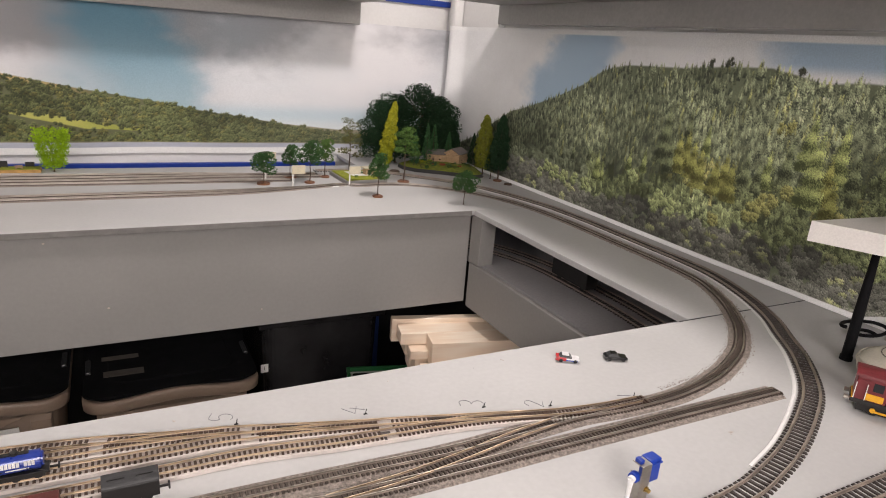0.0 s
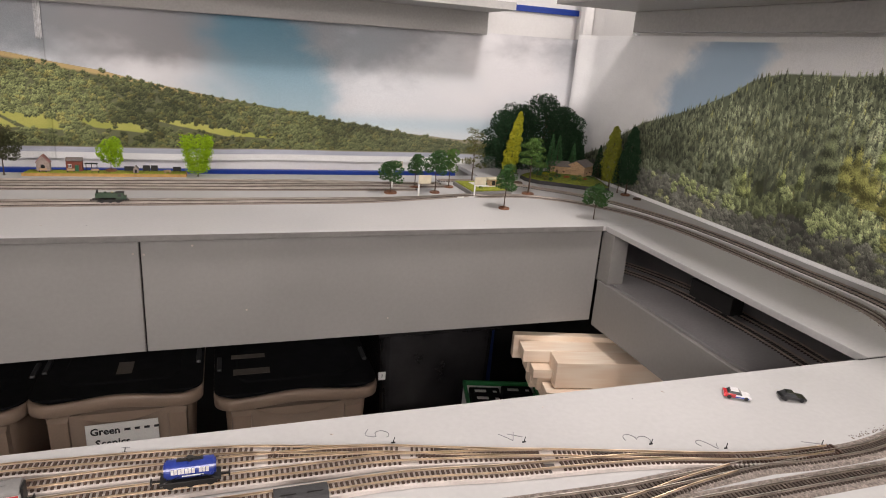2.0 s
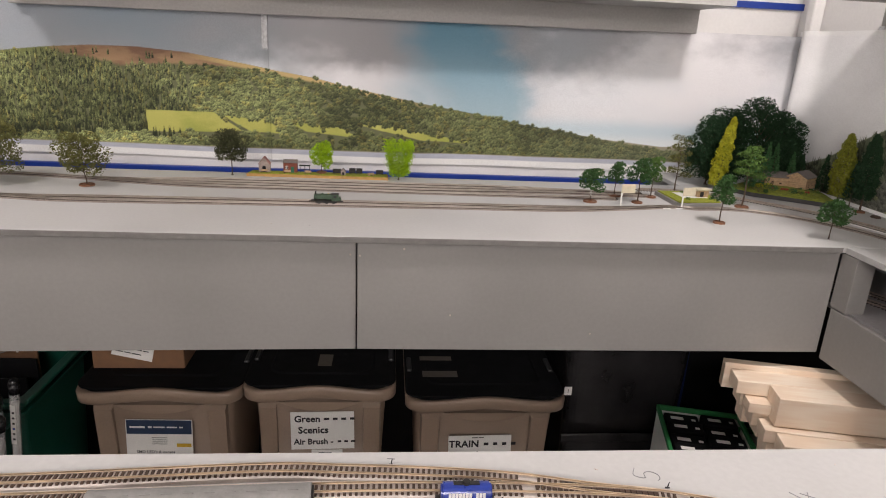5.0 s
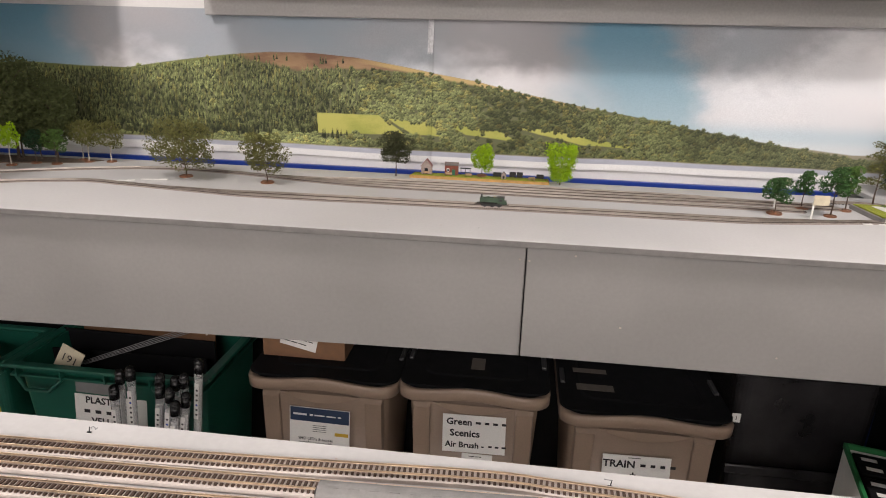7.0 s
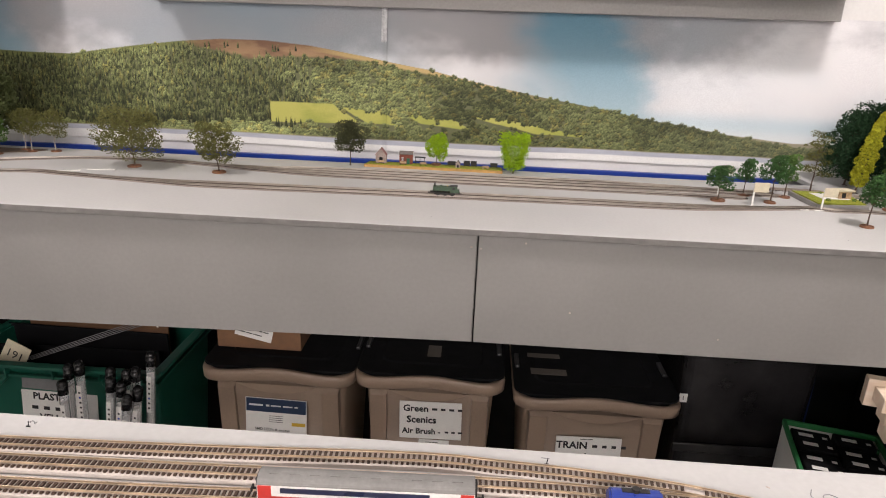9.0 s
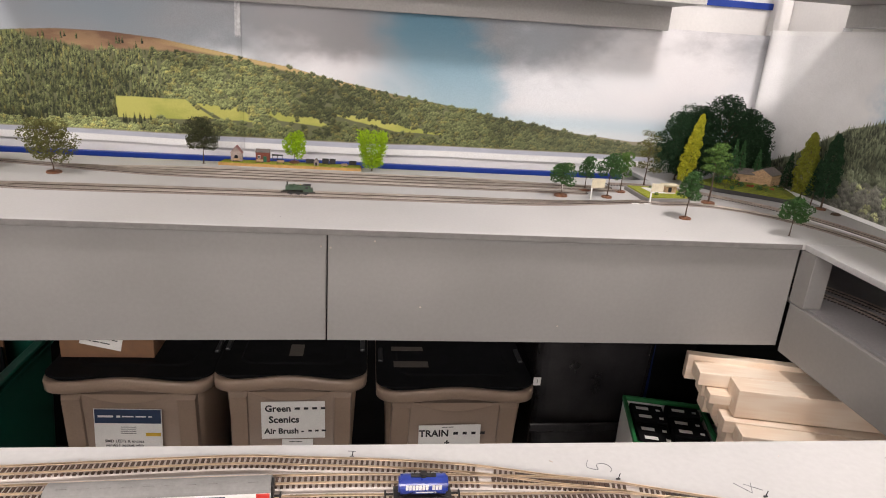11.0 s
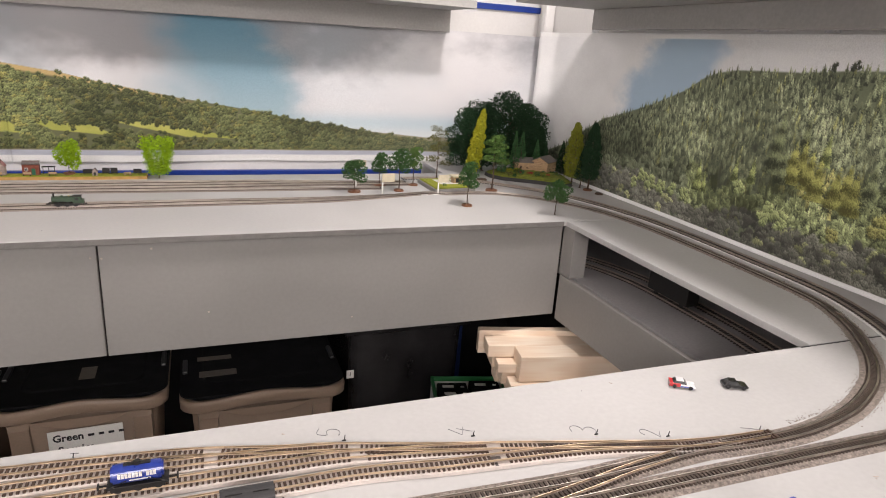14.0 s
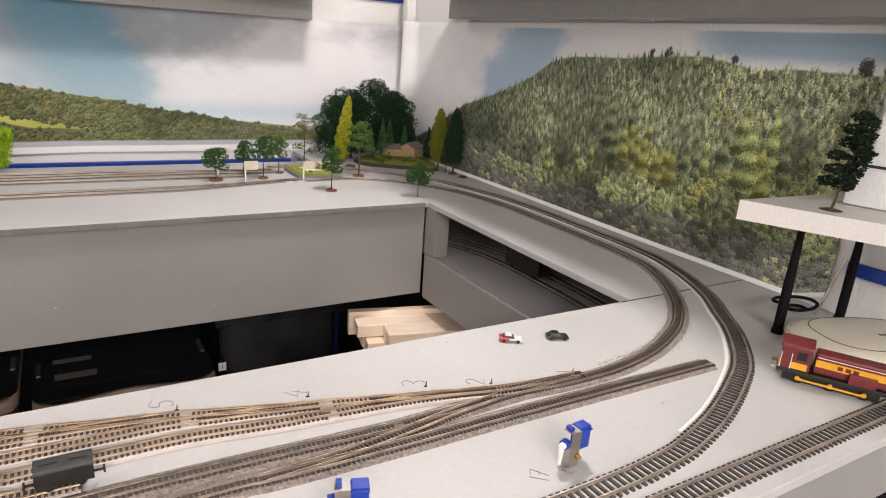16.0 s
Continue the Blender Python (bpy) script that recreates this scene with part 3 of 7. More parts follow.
    p.lay(smooth(1.0090 - Z, -0.0006, 0.0006), (0.92, 0.92, 0.92))
    p.lay(smooth(Z, 1.4160, 1.4170), (0.90, 0.90, 0.90))

    def place(u, z):
        end = np.maximum(0.0, 0.80 - u)
        return RIGHT - 0.006 - 0.004 * smooth(z, 1.0100, 1.001) - 0.002 * np.sin(u * 7) - 0.036 * np.exp(-((u - 2.215) / 0.030) ** 2) * smooth(z, 1.0, 1.1), u - 0.008 * smooth(z, 1.1, 1.4), z + end * 0.4 * smooth(z, 1.15, 1.0)

    return p, place


PRINT = print_material()
hills, hills_place = paint_hills()
hills.sheet("backscene_hills", hills_place, PRINT, "printed photo backscene of a lake, pasture and wooded hills under cloud")
forest, forest_place = paint_forest()
forest.sheet("backscene_forest", forest_place, PRINT, "printed photo backscene of a conifer covered hill with a white lower border")

def crinkled(bm, w, h):
    """A creased strip of film, standing in the x z plane."""
    cols = []
    for i in range(13):
        lean = random.uniform(-0.0008, 0.0008)
        top = h * random.uniform(0.8, 1.0)
        cols.append([bm.verts.new(((i / 12 - 0.5) * w, lean + random.uniform(-0.0006, 0.0006), z)) for z in (random.uniform(0, 0.1) * h, top * 0.5, top)])
    for a, b in zip(cols, cols[1:]):
        for r in range(2):
            bm.faces.new((a[r], b[r], b[r + 1], a[r + 1]))


# clear tape on the sheets' joints
TAPE = material("crinkled_clear_tape", (0.75, 0.76, 0.78), 0.12, vary=0.2, scale=90, fine=200, bump=1.0)
for x, z, w, h, turn in ((-0.455, 1.36, 0.016, 0.11, 1), (-0.13, 1.418, 0.045, 0.012, -8), (0.02, 1.414, 0.07, 0.010, 3), (0.50, 1.418, 0.02, 0.008, 10)):
    bm = B()
    crinkled(bm, w, h)
    ob = solo("tape_strip", bm, TAPE, "crinkled clear tape holding the backscene", "tape", group="tape strips")
    ob.matrix_basis = pose(x, BACK - 0.013, z - h / 2, 0, turn, 0)
for y, z in ((1.36, 1.432), (1.20, 1.430), (1.95, 1.428)):
    bm = B()
    crinkled(bm, 0.036, 0.010)
    ob = solo("tape_strip", bm, TAPE, "crinkled clear tape holding the backscene", "tape", group="tape strips")
    ob.matrix_basis = pose(RIGHT - 0.011, y, z, 8, 0, 90)

# blue striped trunking low on the wall behind the deck, a blue stripe above, a white conduit in the corner
bm = B(); box(bm, -0.79, BACK - 0.010, 0.9615, 2.98, 0.016, 0.0150, bevel=0.002)
solo("trim_lower", bm, BLUE, "blue painted stripe along the white wall behind the deck", "trim", "structure")
bm = B(); box(bm, 0.96, BACK - 0.006, 1.487, 0.30, 0.008, 0.018, bevel=0.001)
solo("trim_upper", bm, BLUE, "blue painted stripe high on the white wall", "trim", "structure")
bm = B(); box(bm, RIGHT - 0.006, -0.2, 1.068, 0.008, 1.86, 0.02, bevel=0.001)
solo("trim_side", bm, BLUE, "blue painted stripe along the side wall", "trim", "structure")
bm = B(); box(bm, RIGHT - 0.018, 2.215, 1.02, 0.032, 0.034, 1.16, bevel=0.006)
solo("conduit", bm, WALL, "white plastic conduit running down the room corner", "conduit")

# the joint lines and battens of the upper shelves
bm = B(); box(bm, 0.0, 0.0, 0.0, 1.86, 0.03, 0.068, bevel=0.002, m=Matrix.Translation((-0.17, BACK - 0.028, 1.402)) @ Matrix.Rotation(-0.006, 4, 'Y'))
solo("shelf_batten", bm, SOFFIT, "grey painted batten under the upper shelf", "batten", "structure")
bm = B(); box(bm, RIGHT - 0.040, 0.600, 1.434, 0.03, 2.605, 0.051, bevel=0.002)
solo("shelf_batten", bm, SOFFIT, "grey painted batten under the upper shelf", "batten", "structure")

# ---------------------------------------------------------------- model railway track
def smooth_path(knots, step):
    """Points at even steps along a rounded curve through plan knots."""
    p = [Vector((a, b)) for a, b in knots]
    p = [p[0] * 2 - p[1]] + p + [p[-1] * 2 - p[-2]]
    dense = []
    for i in range(1, len(p) - 2):
        a, b, c, d = p[i - 1:i + 3]
        k = max(4, int((c - b).length / 0.004))
        for j in range(k):
            u = j / k
            dense.append(0.5 * ((2 * b) + (c - a) * u + (2 * a - 5 * b + 4 * c - d) * u * u + (3 * b - a - 3 * c + d) * u ** 3))
    dense.append(p[-2])
    out, left = [dense[0]], step
    for a, b in zip(dense, dense[1:]):
        d = (b - a).length
        while d >= left:
            a = a + (b - a) * (left / d)
            d -= left
            out.append(a.copy())
            left = step
        left -= d
    return out


def along(pts):
    for i, p in enumerate(pts):
        d = (pts[min(i + 1, len(pts) - 1)] - pts[max(i - 1, 0)]).normalized()
        yield p, d, Vector((-d.y, d.x))


def ribbon(pts, offset, width, z0, z1, narrow=0.0):
    """A bar swept along the path, offset sideways; narrow takes that much off its top edges."""
    v, f = [], []
    for p, d, n in along(pts):
        for s, z, w in ((-1, z0, width), (1, z0, width), (1, z1, width - narrow), (-1, z1, width - narrow)):
            q = p + n * (offset + s * w / 2)
            v.append((q.x, q.y, z))
    k = len(pts)
    for i in range(k - 1):
        for j in range(4):
            a, b = i * 4 + j, i * 4 + (j + 1) % 4
            f.append((a, b, b + 4, a + 4))
    f += [(3, 2, 1, 0), (k * 4 - 4, k * 4 - 3, k * 4 - 2, k * 4 - 1)]
    return v, f


def raw(name, v, f, mat_, parent=None, smooth=False):
    me = bpy.data.meshes.new(name)
    me.from_pydata(v, [], f)
    me.materials.append(mat_)
    me.update()
    if smooth:
        for p in me.polygons:
            p.use_smooth = True
    ob = new(name, me)
    if parent:
        ob.parent = parent
    return ob


CUBE_F = [(3, 2, 1, 0), (4, 5, 6, 7), (0, 1, 5, 4), (1, 2, 6, 5), (2, 3, 7, 6), (3, 0, 4, 7)]


GAPS = ((0.006, 0.019, 0.815, 0.87), (0.131, 0.144, 0.798, 0.828), (0.257, 0.270, 0.765, 0.80), (0.311, 0.324, 0.72, 0.74))   # joints with no sleepers


def sleeper_bars(pts, length, width, z0, z1, rng):
    v, f = [], []
    for p, d, n in along(pts):
        if any(a < p.x < b and c < p.y < e for a, b, c, e in GAPS):
            continue
        l, w = length / 2 * rng.uniform(0.97, 1.03), width / 2
        base = len(v)
        for z, t in ((z0, 1.0), (z1, 0.9)):
            for a, b in ((-1, -1), (1, -1), (1, 1), (-1, 1)):
                q = p + d * (a * w * t) + n * (b * l * t)
                v.append((q.x, q.y, z))
        f += [tuple(base + i for i in face) for face in CUBE_F]
    return v, f


rng = random.Random(5)


def track(knots, label, gauge=0.009, pitch=0.0046, sleeper=(0.0172, 0.0024), bed="underlay", tone=None, rail=None, z=BOARD, single=False, lift=0.0):
    """A length of track: bed, sleepers and two rails."""
    big = gauge > 0.012
    ob = thing("model_track", label, "track", group="tracks on the boards")
    bed_h = 0.0032 if bed == "underlay" else 0.0014
    path = smooth_path(knots, 0.012 if not big else 0.015)
    z = z + lift
    if bed == "underlay":
        v, f = ribbon(path, 0.0, sleeper[0] + 0.0050, z, z + bed_h, 0.0006)
        raw("underlay", v, f, UNDERLAY, ob)["label"] = "thin white foam underlay"
    elif bed == "ballast":
        v, f = ribbon(path, 0.0, sleeper[0] + 0.013, z, z + bed_h, 0.006)
        raw("ballast", v, f, BALLAST, ob)["label"] = "grey foam ballast inlay"
    else:
        bed_h = 0.0
    ties = smooth_path(knots, pitch)
    top = z + bed_h + (0.0016 if not big else 0.0017)
    if single:
        for p, d, n in along(ties):
            one = new("sleeper", SLEEPER_MESH)
            one.parent = ob
            one.matrix_basis = Matrix.Translation((p.x, p.y, z + bed_h)) @ Matrix.Rotation(math.atan2(d.y, d.x), 4, "Z")
    else:
        v, f = sleeper_bars(ties, sleeper[0], sleeper[1], z + bed_h - 0.0006, top, rng)
        tagged(raw("sleeper_strip", v, f, tone or SLEEPER_PALE, ob), kind="stuff")
    for s in (-1, 1):
        w = 0.0010 if not big else 0.0016
        h = 0.0019 if not big else 0.0026
        v, f = ribbon(path, s * (gauge / 2 + w / 2), w, top - 0.0003, top + h, w * 0.25)
        raw("rail", v, f, rail or RAIL, ob)
        v, f = ribbon(path, s * (gauge / 2 + w / 2), w * 2.1, top - 0.0003, top + 0.0005, 0)
        raw("rail_foot", v, f, RAIL_DARK, ob)
    return ob


SLEEPER_MESH = bpy.data.meshes.new("sleeper")
xs = 0.0034 / 2
v = [(a * xs * t, b * 0.015 * t, zz) for zz, t in ((-0.0002, 1.0), (0.0017, 0.92)) for a, b in ((-1, -1), (1, -1), (1, 1), (-1, 1))]
SLEEPER_MESH.from_pydata(v, [], CUBE_F)
SLEEPER_MESH.materials.append(SLEEPER_DARK)

YARD = "weathered N gauge yard track on white foam underlay"
track(((-2.28, 0.834), (-1.0, 0.838), (-0.6, 0.848), (-0.4, 0.8555), (-0.21, 0.8665), (-0.14, 0.8640), (-0.07, 0.8595), (0.0, 0.8515), (0.07, 0.836), (0.118, 0.8275), (0.168, 0.814), (0.22, 0.800), (0.275, 0.787), (0.333, 0.772), (0.384, 0.759), (0.444, 0.744), (0.50, 0.736), (0.56, 0.733)), YARD, tone=SLEEPER)
track(((-2.28, 0.810), (-1.0, 0.815), (-0.58, 0.8265), (-0.39, 0.832), (-0.15, 0.8405), (-0.03, 0.839), (0.06, 0.834), (0.12, 0.8265)), YARD, lift=0.0002, tone=SLEEPER)
track(((-2.28, 0.784), (-1.0, 0.789), (-0.56, 0.7995), (-0.42, 0.8035), (-0.16, 0.8150), (-0.03, 0.8145), (0.068, 0.8135), (0.116, 0.813), (0.166, 0.806), (0.22, 0.797), (0.27, 0.7875)), YARD, lift=0.0003, tone=SLEEPER)
track(((-2.28, 0.758), (-1.0, 0.763), (-0.5, 0.775), (-0.10, 0.785), (0.0, 0.785), (0.11, 0.7865), (0.16, 0.783), (0.211, 0.776), (0.27, 0.771), (0.333, 0.765), (0.384, 0.757), (0.44, 0.745)), YARD, lift=0.0001, tone=SLEEPER)
track(((-2.28, 0.732), (-1.0, 0.737), (-0.45, 0.749), (-0.10, 0.757), (0.048, 0.757)), YARD, tone=SLEEPER)
BRANCH = "N gauge yard track bedded on grey foam ballast"
track(((-0.6, 0.725), (-0.2, 0.730), (0.05, 0.734), (0.149, 0.733), (0.25, 0.729), (0.31, 0.727), (0.366, 0.729), (0.45, 0.733), (0.52, 0.734)), BRANCH, bed="ballast", lift=0.0002, rail=RAIL_GREY)
track(((-0.6, 0.697), (-0.1, 0.702), (0.143, 0.704), (0.19, 0.701), (0.30, 0.699), (0.414, 0.699), (0.60, 0.697), (0.738, 0.695)), "N gauge dead end siding bedded on grey foam ballast", bed="ballast", rail=RAIL_GREY)
track(((0.18, 0.7020), (0.25, 0.7060), (0.32, 0.7155), (0.37, 0.7245), (0.43, 0.7320)), "N gauge crossover between two yard tracks", bed="none", lift=0.0016)
MAIN = "dusty N gauge main line curving round the boards"
track(((0.46, 0.734), (0.531, 0.729), (0.609, 0.731), (0.692, 0.749), (0.766, 0.781), (0.811, 0.810), (0.853, 0.846), (0.891, 0.889), (0.919, 0.927), (0.941, 0.966), (0.961, 1.012), (0.969, 1.06), (0.973, 1.124), (0.974, 1.20), (0.974, 1.29), (0.973, 1.385), (0.968, 1.475), (0.957, 1.555), (0.937, 1.625), (0.906, 1.690), (0.862, 1.752), (0.805, 1.802), (0.745, 1.833), (0.680, 1.843), (0.62, 1.838), (0.569, 1.850), (0.44, 1.820), (0.30, 1.793), (0.15, 1.787), (0.0, 1.785), (-0.395, 1.777), (-0.758, 1.767), (-0.90, 1.782), (-1.11, 1.812), (-1.21, 1.822), (-1.33, 1.788), (-1.44, 1.735), (-1.6, 1.66)), MAIN, bed="ballast", rail=RAIL_GREY)
track(((0.47, 1.829), (0.36, 1.816), (0.25, 1.812), (0.0, 1.812), (-0.35, 1.806), (-0.72, 1.797), (-0.86, 1.790), (-0.98, 1.794)), "N gauge passing loop beside the main line", bed="ballast", lift=0.0002, rail=RAIL_GREY)
FAN = "N gauge station track in front of the platform"
track(((-1.62, 1.78), (-1.52, 1.835), (-1.41, 1.895), (-1.30, 1.953), (-1.17, 2.000), (-1.02, 2.012), (-0.85, 1.988), (-0.70, 1.955), (-0.55, 1.934), (-0.30, 1.929), (0.10, 1.922), (0.28, 1.921), (0.46, 1.918)), FAN, rail=RAIL_GREY, bed="ballast")
track(((-0.92, 2.001), (-0.75, 1.975), (-0.60, 1.959), (-0.30, 1.957), (0.0, 1.956), (0.15, 1.962), (0.32, 1.968), (0.45, 1.962), (0.56, 1.957)), FAN, rail=RAIL_GREY, bed="ballast", lift=0.0002)
track(((-0.80, 1.984), (-0.60, 1.983), (-0.30, 1.986), (0.0, 1.986), (0.16, 1.990), (0.34, 1.994), (0.55, 1.990)), FAN, rail=RAIL_GREY, bed="ballast", lift=0.0001)
track(((-0.70, 1.984), (-0.55, 2.008), (-0.30, 2.015), (0.0, 2.016), (0.18, 2.016), (0.36, 1.996)), FAN, rail=RAIL_GREY, bed="ballast", lift=0.0003)
OO = dict(gauge=0.0165, pitch=0.0078, sleeper=(0.030, 0.0034), bed="none", tone=SLEEPER_DARK, rail=RAIL_DARK)
track(((1.026, 1.20), (1.027, 1.30), (1.027, 1.38), (1.023, 1.46), (1.017, 1.535), (1.003, 1.60), (0.982, 1.68), (0.950, 1.765), (0.90, 1.845), (0.835, 1.915), (0.76, 1.985), (0.66, 2.030), (0.55, 2.035)), "dark OO gauge track round the outside of the boards", **OO)
track(((1.026, 1.20), (1.026, 1.12), (1.018, 1.035), (0.988, 0.945), (0.944, 0.862), (0.897, 0.802), (0.852, 0.746), (0.784, 0.684), (0.72, 0.646), (0.642, 0.610), (0.575, 0.588), (0.53, 0.578), (0.457, 0.572), (0.30, 0.570), (0.1, 0.570)), "dark OO gauge track curving round the near board", single=True, **OO)
track(((0.30, 0.5335), (0.50, 0.5335), (0.75, 0.5345), (1.07, 0.535)), "straight dark OO gauge track along the front edge", single=True, **OO)
track(((0.79, 1.76), (0.855, 1.66), (0.905, 1.575), (0.932, 1.50), (0.945, 1.42), (0.948, 1.33), (0.948, 1.2), (0.94, 1.09), (0.925, 0.98)), "OO gauge track climbing the lower level ramp", z=0.8722, **OO)
track(((0.83, 1.80), (0.905, 1.69), (0.955, 1.59), (0.982, 1.50), (0.995, 1.42), (0.998, 1.33), (0.998, 1.2), (0.99, 1.09), (0.975, 0.98)), "second OO gauge track on the lower level ramp", z=0.8722, **OO)

# white painted edge beside the outer curve, scattered ballast beside the inner one
edge_path = smooth_path(((0.930, 1.76), (0.962, 1.67), (0.982, 1.595), (0.996, 1.53), (1.003, 1.46), (1.007, 1.38), (1.007, 1.28), (1.006, 1.20), (1.005, 1.12), (0.997, 1.04), (0.968, 0.953), (0.926, 0.872), (0.880, 0.814), (0.838, 0.762), (0.772, 0.702), (0.711, 0.665), (0.635, 0.629), (0.57, 0.607)), 0.012)
v, f = ribbon(edge_path, 0.0030, 0.0048, BOARD, BOARD + 0.0014, 0.002)
tagged(raw("filler_bead", v, f, WALL), "thin bead of white filler along the outer curve", "filler")
v, f = [], []
for p, d, n in along(smooth_path(((0.60, 0.735), (0.692, 0.749), (0.766, 0.781), (0.811, 0.810), (0.853, 0.846), (0.891, 0.889), (0.919, 0.927), (0.941, 0.966), (0.961, 1.012), (0.969, 1.06), (0.973, 1.124), (0.974, 1.20), (0.974, 1.29), (0.973, 1.385), (0.968, 1.475), (0.957, 1.555), (0.937, 1.625), (0.906, 1.690), (0.862, 1.752)), 0.004)):
    for i in range(7):
        q = p + n * rng.choice((-1, 1)) * (0.0125 + abs(rng.gauss(0, 0.0035))) + d * rng.uniform(-0.002, 0.002)
        r = rng.uniform(0.0004, 0.0009)
        k = len(v)
        v += [(q.x - r, q.y, BOARD), (q.x + r, q.y - r, BOARD), (q.x, q.y + r, BOARD), (q.x, q.y, BOARD + r * 1.4)]
        f += [(k, k + 1, k + 3), (k + 1, k + 2, k + 3), (k + 2, k, k + 3)]
tagged(raw("loose_ballast", v, f, BALLAST), "scattered grey ballast granules beside the inner curve", "ballast", kind="stuff")

# ---------------------------------------------------------------- marks on the board
def lettering(name, text, size, m, mat_, label, category, parent=None, thick=0.0002, group="", bold=0.0):
    cu = bpy.data.curves.new(name, "FONT")
    cu.offset = bold
    cu.body, cu.size, cu.extrude, cu.align_x, cu.align_y, cu.resolution_u = text, size, thick, "CENTER", "CENTER", 2
    tmp = bpy.data.objects.new(name, cu)
    me = bpy.data.meshes.new_from_object(tmp)
    bpy.data.objects.remove(tmp)
    bpy.data.curves.remove(cu)
    me.materials.clear()
    me.materials.append(mat_)
    ob = new(name, me)
    ob.matrix_basis = m
    if parent:
        ob.parent = parent
        if label:
            ob["label"] = label
    else:
        tagged(ob, label, category, group)
    return ob


PENCIL = material("soft_pencil", (0.22, 0.22, 0.23), 0.7, vary=0.3, scale=200)
STROKES = {
    "1": (((0.0, 0.5), (0.04, 0.0), (0.05, -0.5)),),
    "2": (((-0.25, 0.28), (-0.1, 0.48), (0.14, 0.44), (0.2, 0.22), (-0.02, -0.14), (-0.26, -0.46), (0.0, -0.42), (0.28, -0.48)),),
    "3": (((-0.22, 0.42), (0.02, 0.5), (0.2, 0.34), (0.12, 0.08), (-0.04, 0.0), (0.16, -0.08), (0.24, -0.3), (0.04, -0.5), (-0.24, -0.42)),),
    "4": (((0.02, 0.5), (-0.28, -0.12), (0.3, -0.1)), ((0.12, 0.16), (0.06, -0.5))),
    "5": (((0.26, 0.48), (-0.2, 0.5), (-0.24, 0.06), (0.06, 0.12), (0.24, -0.1), (0.16, -0.4), (-0.08, -0.5), (-0.28, -0.38)),),
    "17": (((-0.30, 0.5), (-0.34, -0.48)), ((-0.12, 0.46), (0.34, 0.48), (0.06, -0.5)), ((-0.02, 0.0), (0.34, 0.04))),
}
for text, x, y, rz, size in (("5", 0.121, 0.859, 70, 0.022), ("4", 0.246, 0.828, 64, 0.024), ("3", 0.369, 0.797, 62, 0.027), ("2", 0.435, 0.774, 62, 0.022), ("1", 0.546, 0.751, 62, 0.020), ("17", 0.397, 0.611, 50, 0.017), ("2", 0.195, 0.640, -20, 0.016), ("1", -0.10, 0.884, 80, 0.007), ("2", -0.55, 0.884, 80, 0.006)):
    bm = B()
    for line in STROKES[text]:
        knots = smooth_path(line, 0.12) if len(line) > 3 else [Vector(p) for p in line]
        for a, b in zip(knots, knots[1:]):
            rod(bm, (a[0] * size, a[1] * size, 0), (b[0] * size, b[1] * size, 0), 0.00038, 0.00038, 5)
    ob = solo("pencil_number", bm, PENCIL, "pencilled point number on the grey board", "number", group="pencilled numbers")
    ob.matrix_basis = pose(x, y, BOARD + 0.0002, 0, 0, rz)
for x, y in ((0.132, 0.8415), (0.255, 0.816), (0.378, 0.786), (0.449, 0.7635), (0.553, 0.746), (-0.10, 0.876), (-0.55, 0.877)):
    bm = B()
    rod(bm, (x, y, BOARD), (x + 0.001, y, BOARD + 0.006), 0.0005, 0.0004, 6)
    box(bm, x, y, BOARD, 0.004, 0.0014, 0.0010, bevel=0.0003)
    solo("dropper_wire", bm, INK, "short wire dropper beside the track", "wire", group="dropper wires")
g = random.Random(12)
for k in range(22):
    x, y, r = g.uniform(-0.5, 1.0), g.choice((g.uniform(0.62, 0.68), g.uniform(0.86, 0.888), g.uniform(1.58, 1.72))), g.uniform(0.0005, 0.0012)
    bm = B(); rod(bm, (0, 0, 0), (0, 0, 0.0003), r, r * 0.8, 7)
    ob = solo("scuff_mark", bm, (PENCIL, RAIL_DARK, UNDERLAY)[k % 3], "tiny scuff mark on the grey paint", "mark", group="scuffs on the boards")
    ob.matrix_basis = pose(x, y, BOARD, 0, 0, g.uniform(0, 180)) @ Matrix.Diagonal((g.uniform(1, 3.5), 1, 1, 1))
for x, y, rz, l in ((0.179, 0.8145, -16, 0.030), (0.322, 0.779, -14, 0.026), (0.055, 0.842, -12, 0.028), (0.258, 0.7725, -10, 0.012), (0.383, 0.7595, -14, 0.012)):
    bm = B(); box(bm, 0, 0, 0.0022, l, 0.0042, 0.0026, bevel=0.0004); box(bm, 0, -0.004, 0.0018, 0.003, 0.012, 0.0016)
    ob = solo("tie_bar", bm, SLEEPER_DARK, "dark plastic tie bar of a set of points", "tie bar", group="point tie bars")
    ob.matrix_basis = pose(x, y, BOARD, 0, 0, rz)
bm = B(); box(bm, 0.93, EDGE_Y - 0.0025, BOARD - 0.0005, 0.30, 0.0020, 0.0009)
solo("board_joint", bm, INK, "dark joint line between two baseboards", "joint", "structure")
bm = B(); box(bm, -0.165, FASCIA_Y + 0.0145, 0.766, 0.0010, 0.0135, 0.219)
solo("panel_gap", bm, PLY, "dark gap between two fascia panels", "joint", "structure")
for x, z in ((0.306, 0.803), (-0.074, 0.975), (-0.175, 0.962), (-0.157, 0.960), (-0.80, 0.755), (0.02, 0.84)):
    bm = B(); rod(bm, (x, FASCIA_Y + 0.010, z), (x, FASCIA_Y + 0.0085, z), 0.0026, 0.0018, 10)
    solo("screw_head", bm, RAIL_DARK, "countersunk screw head in the fascia", "screw", group="fascia screws")
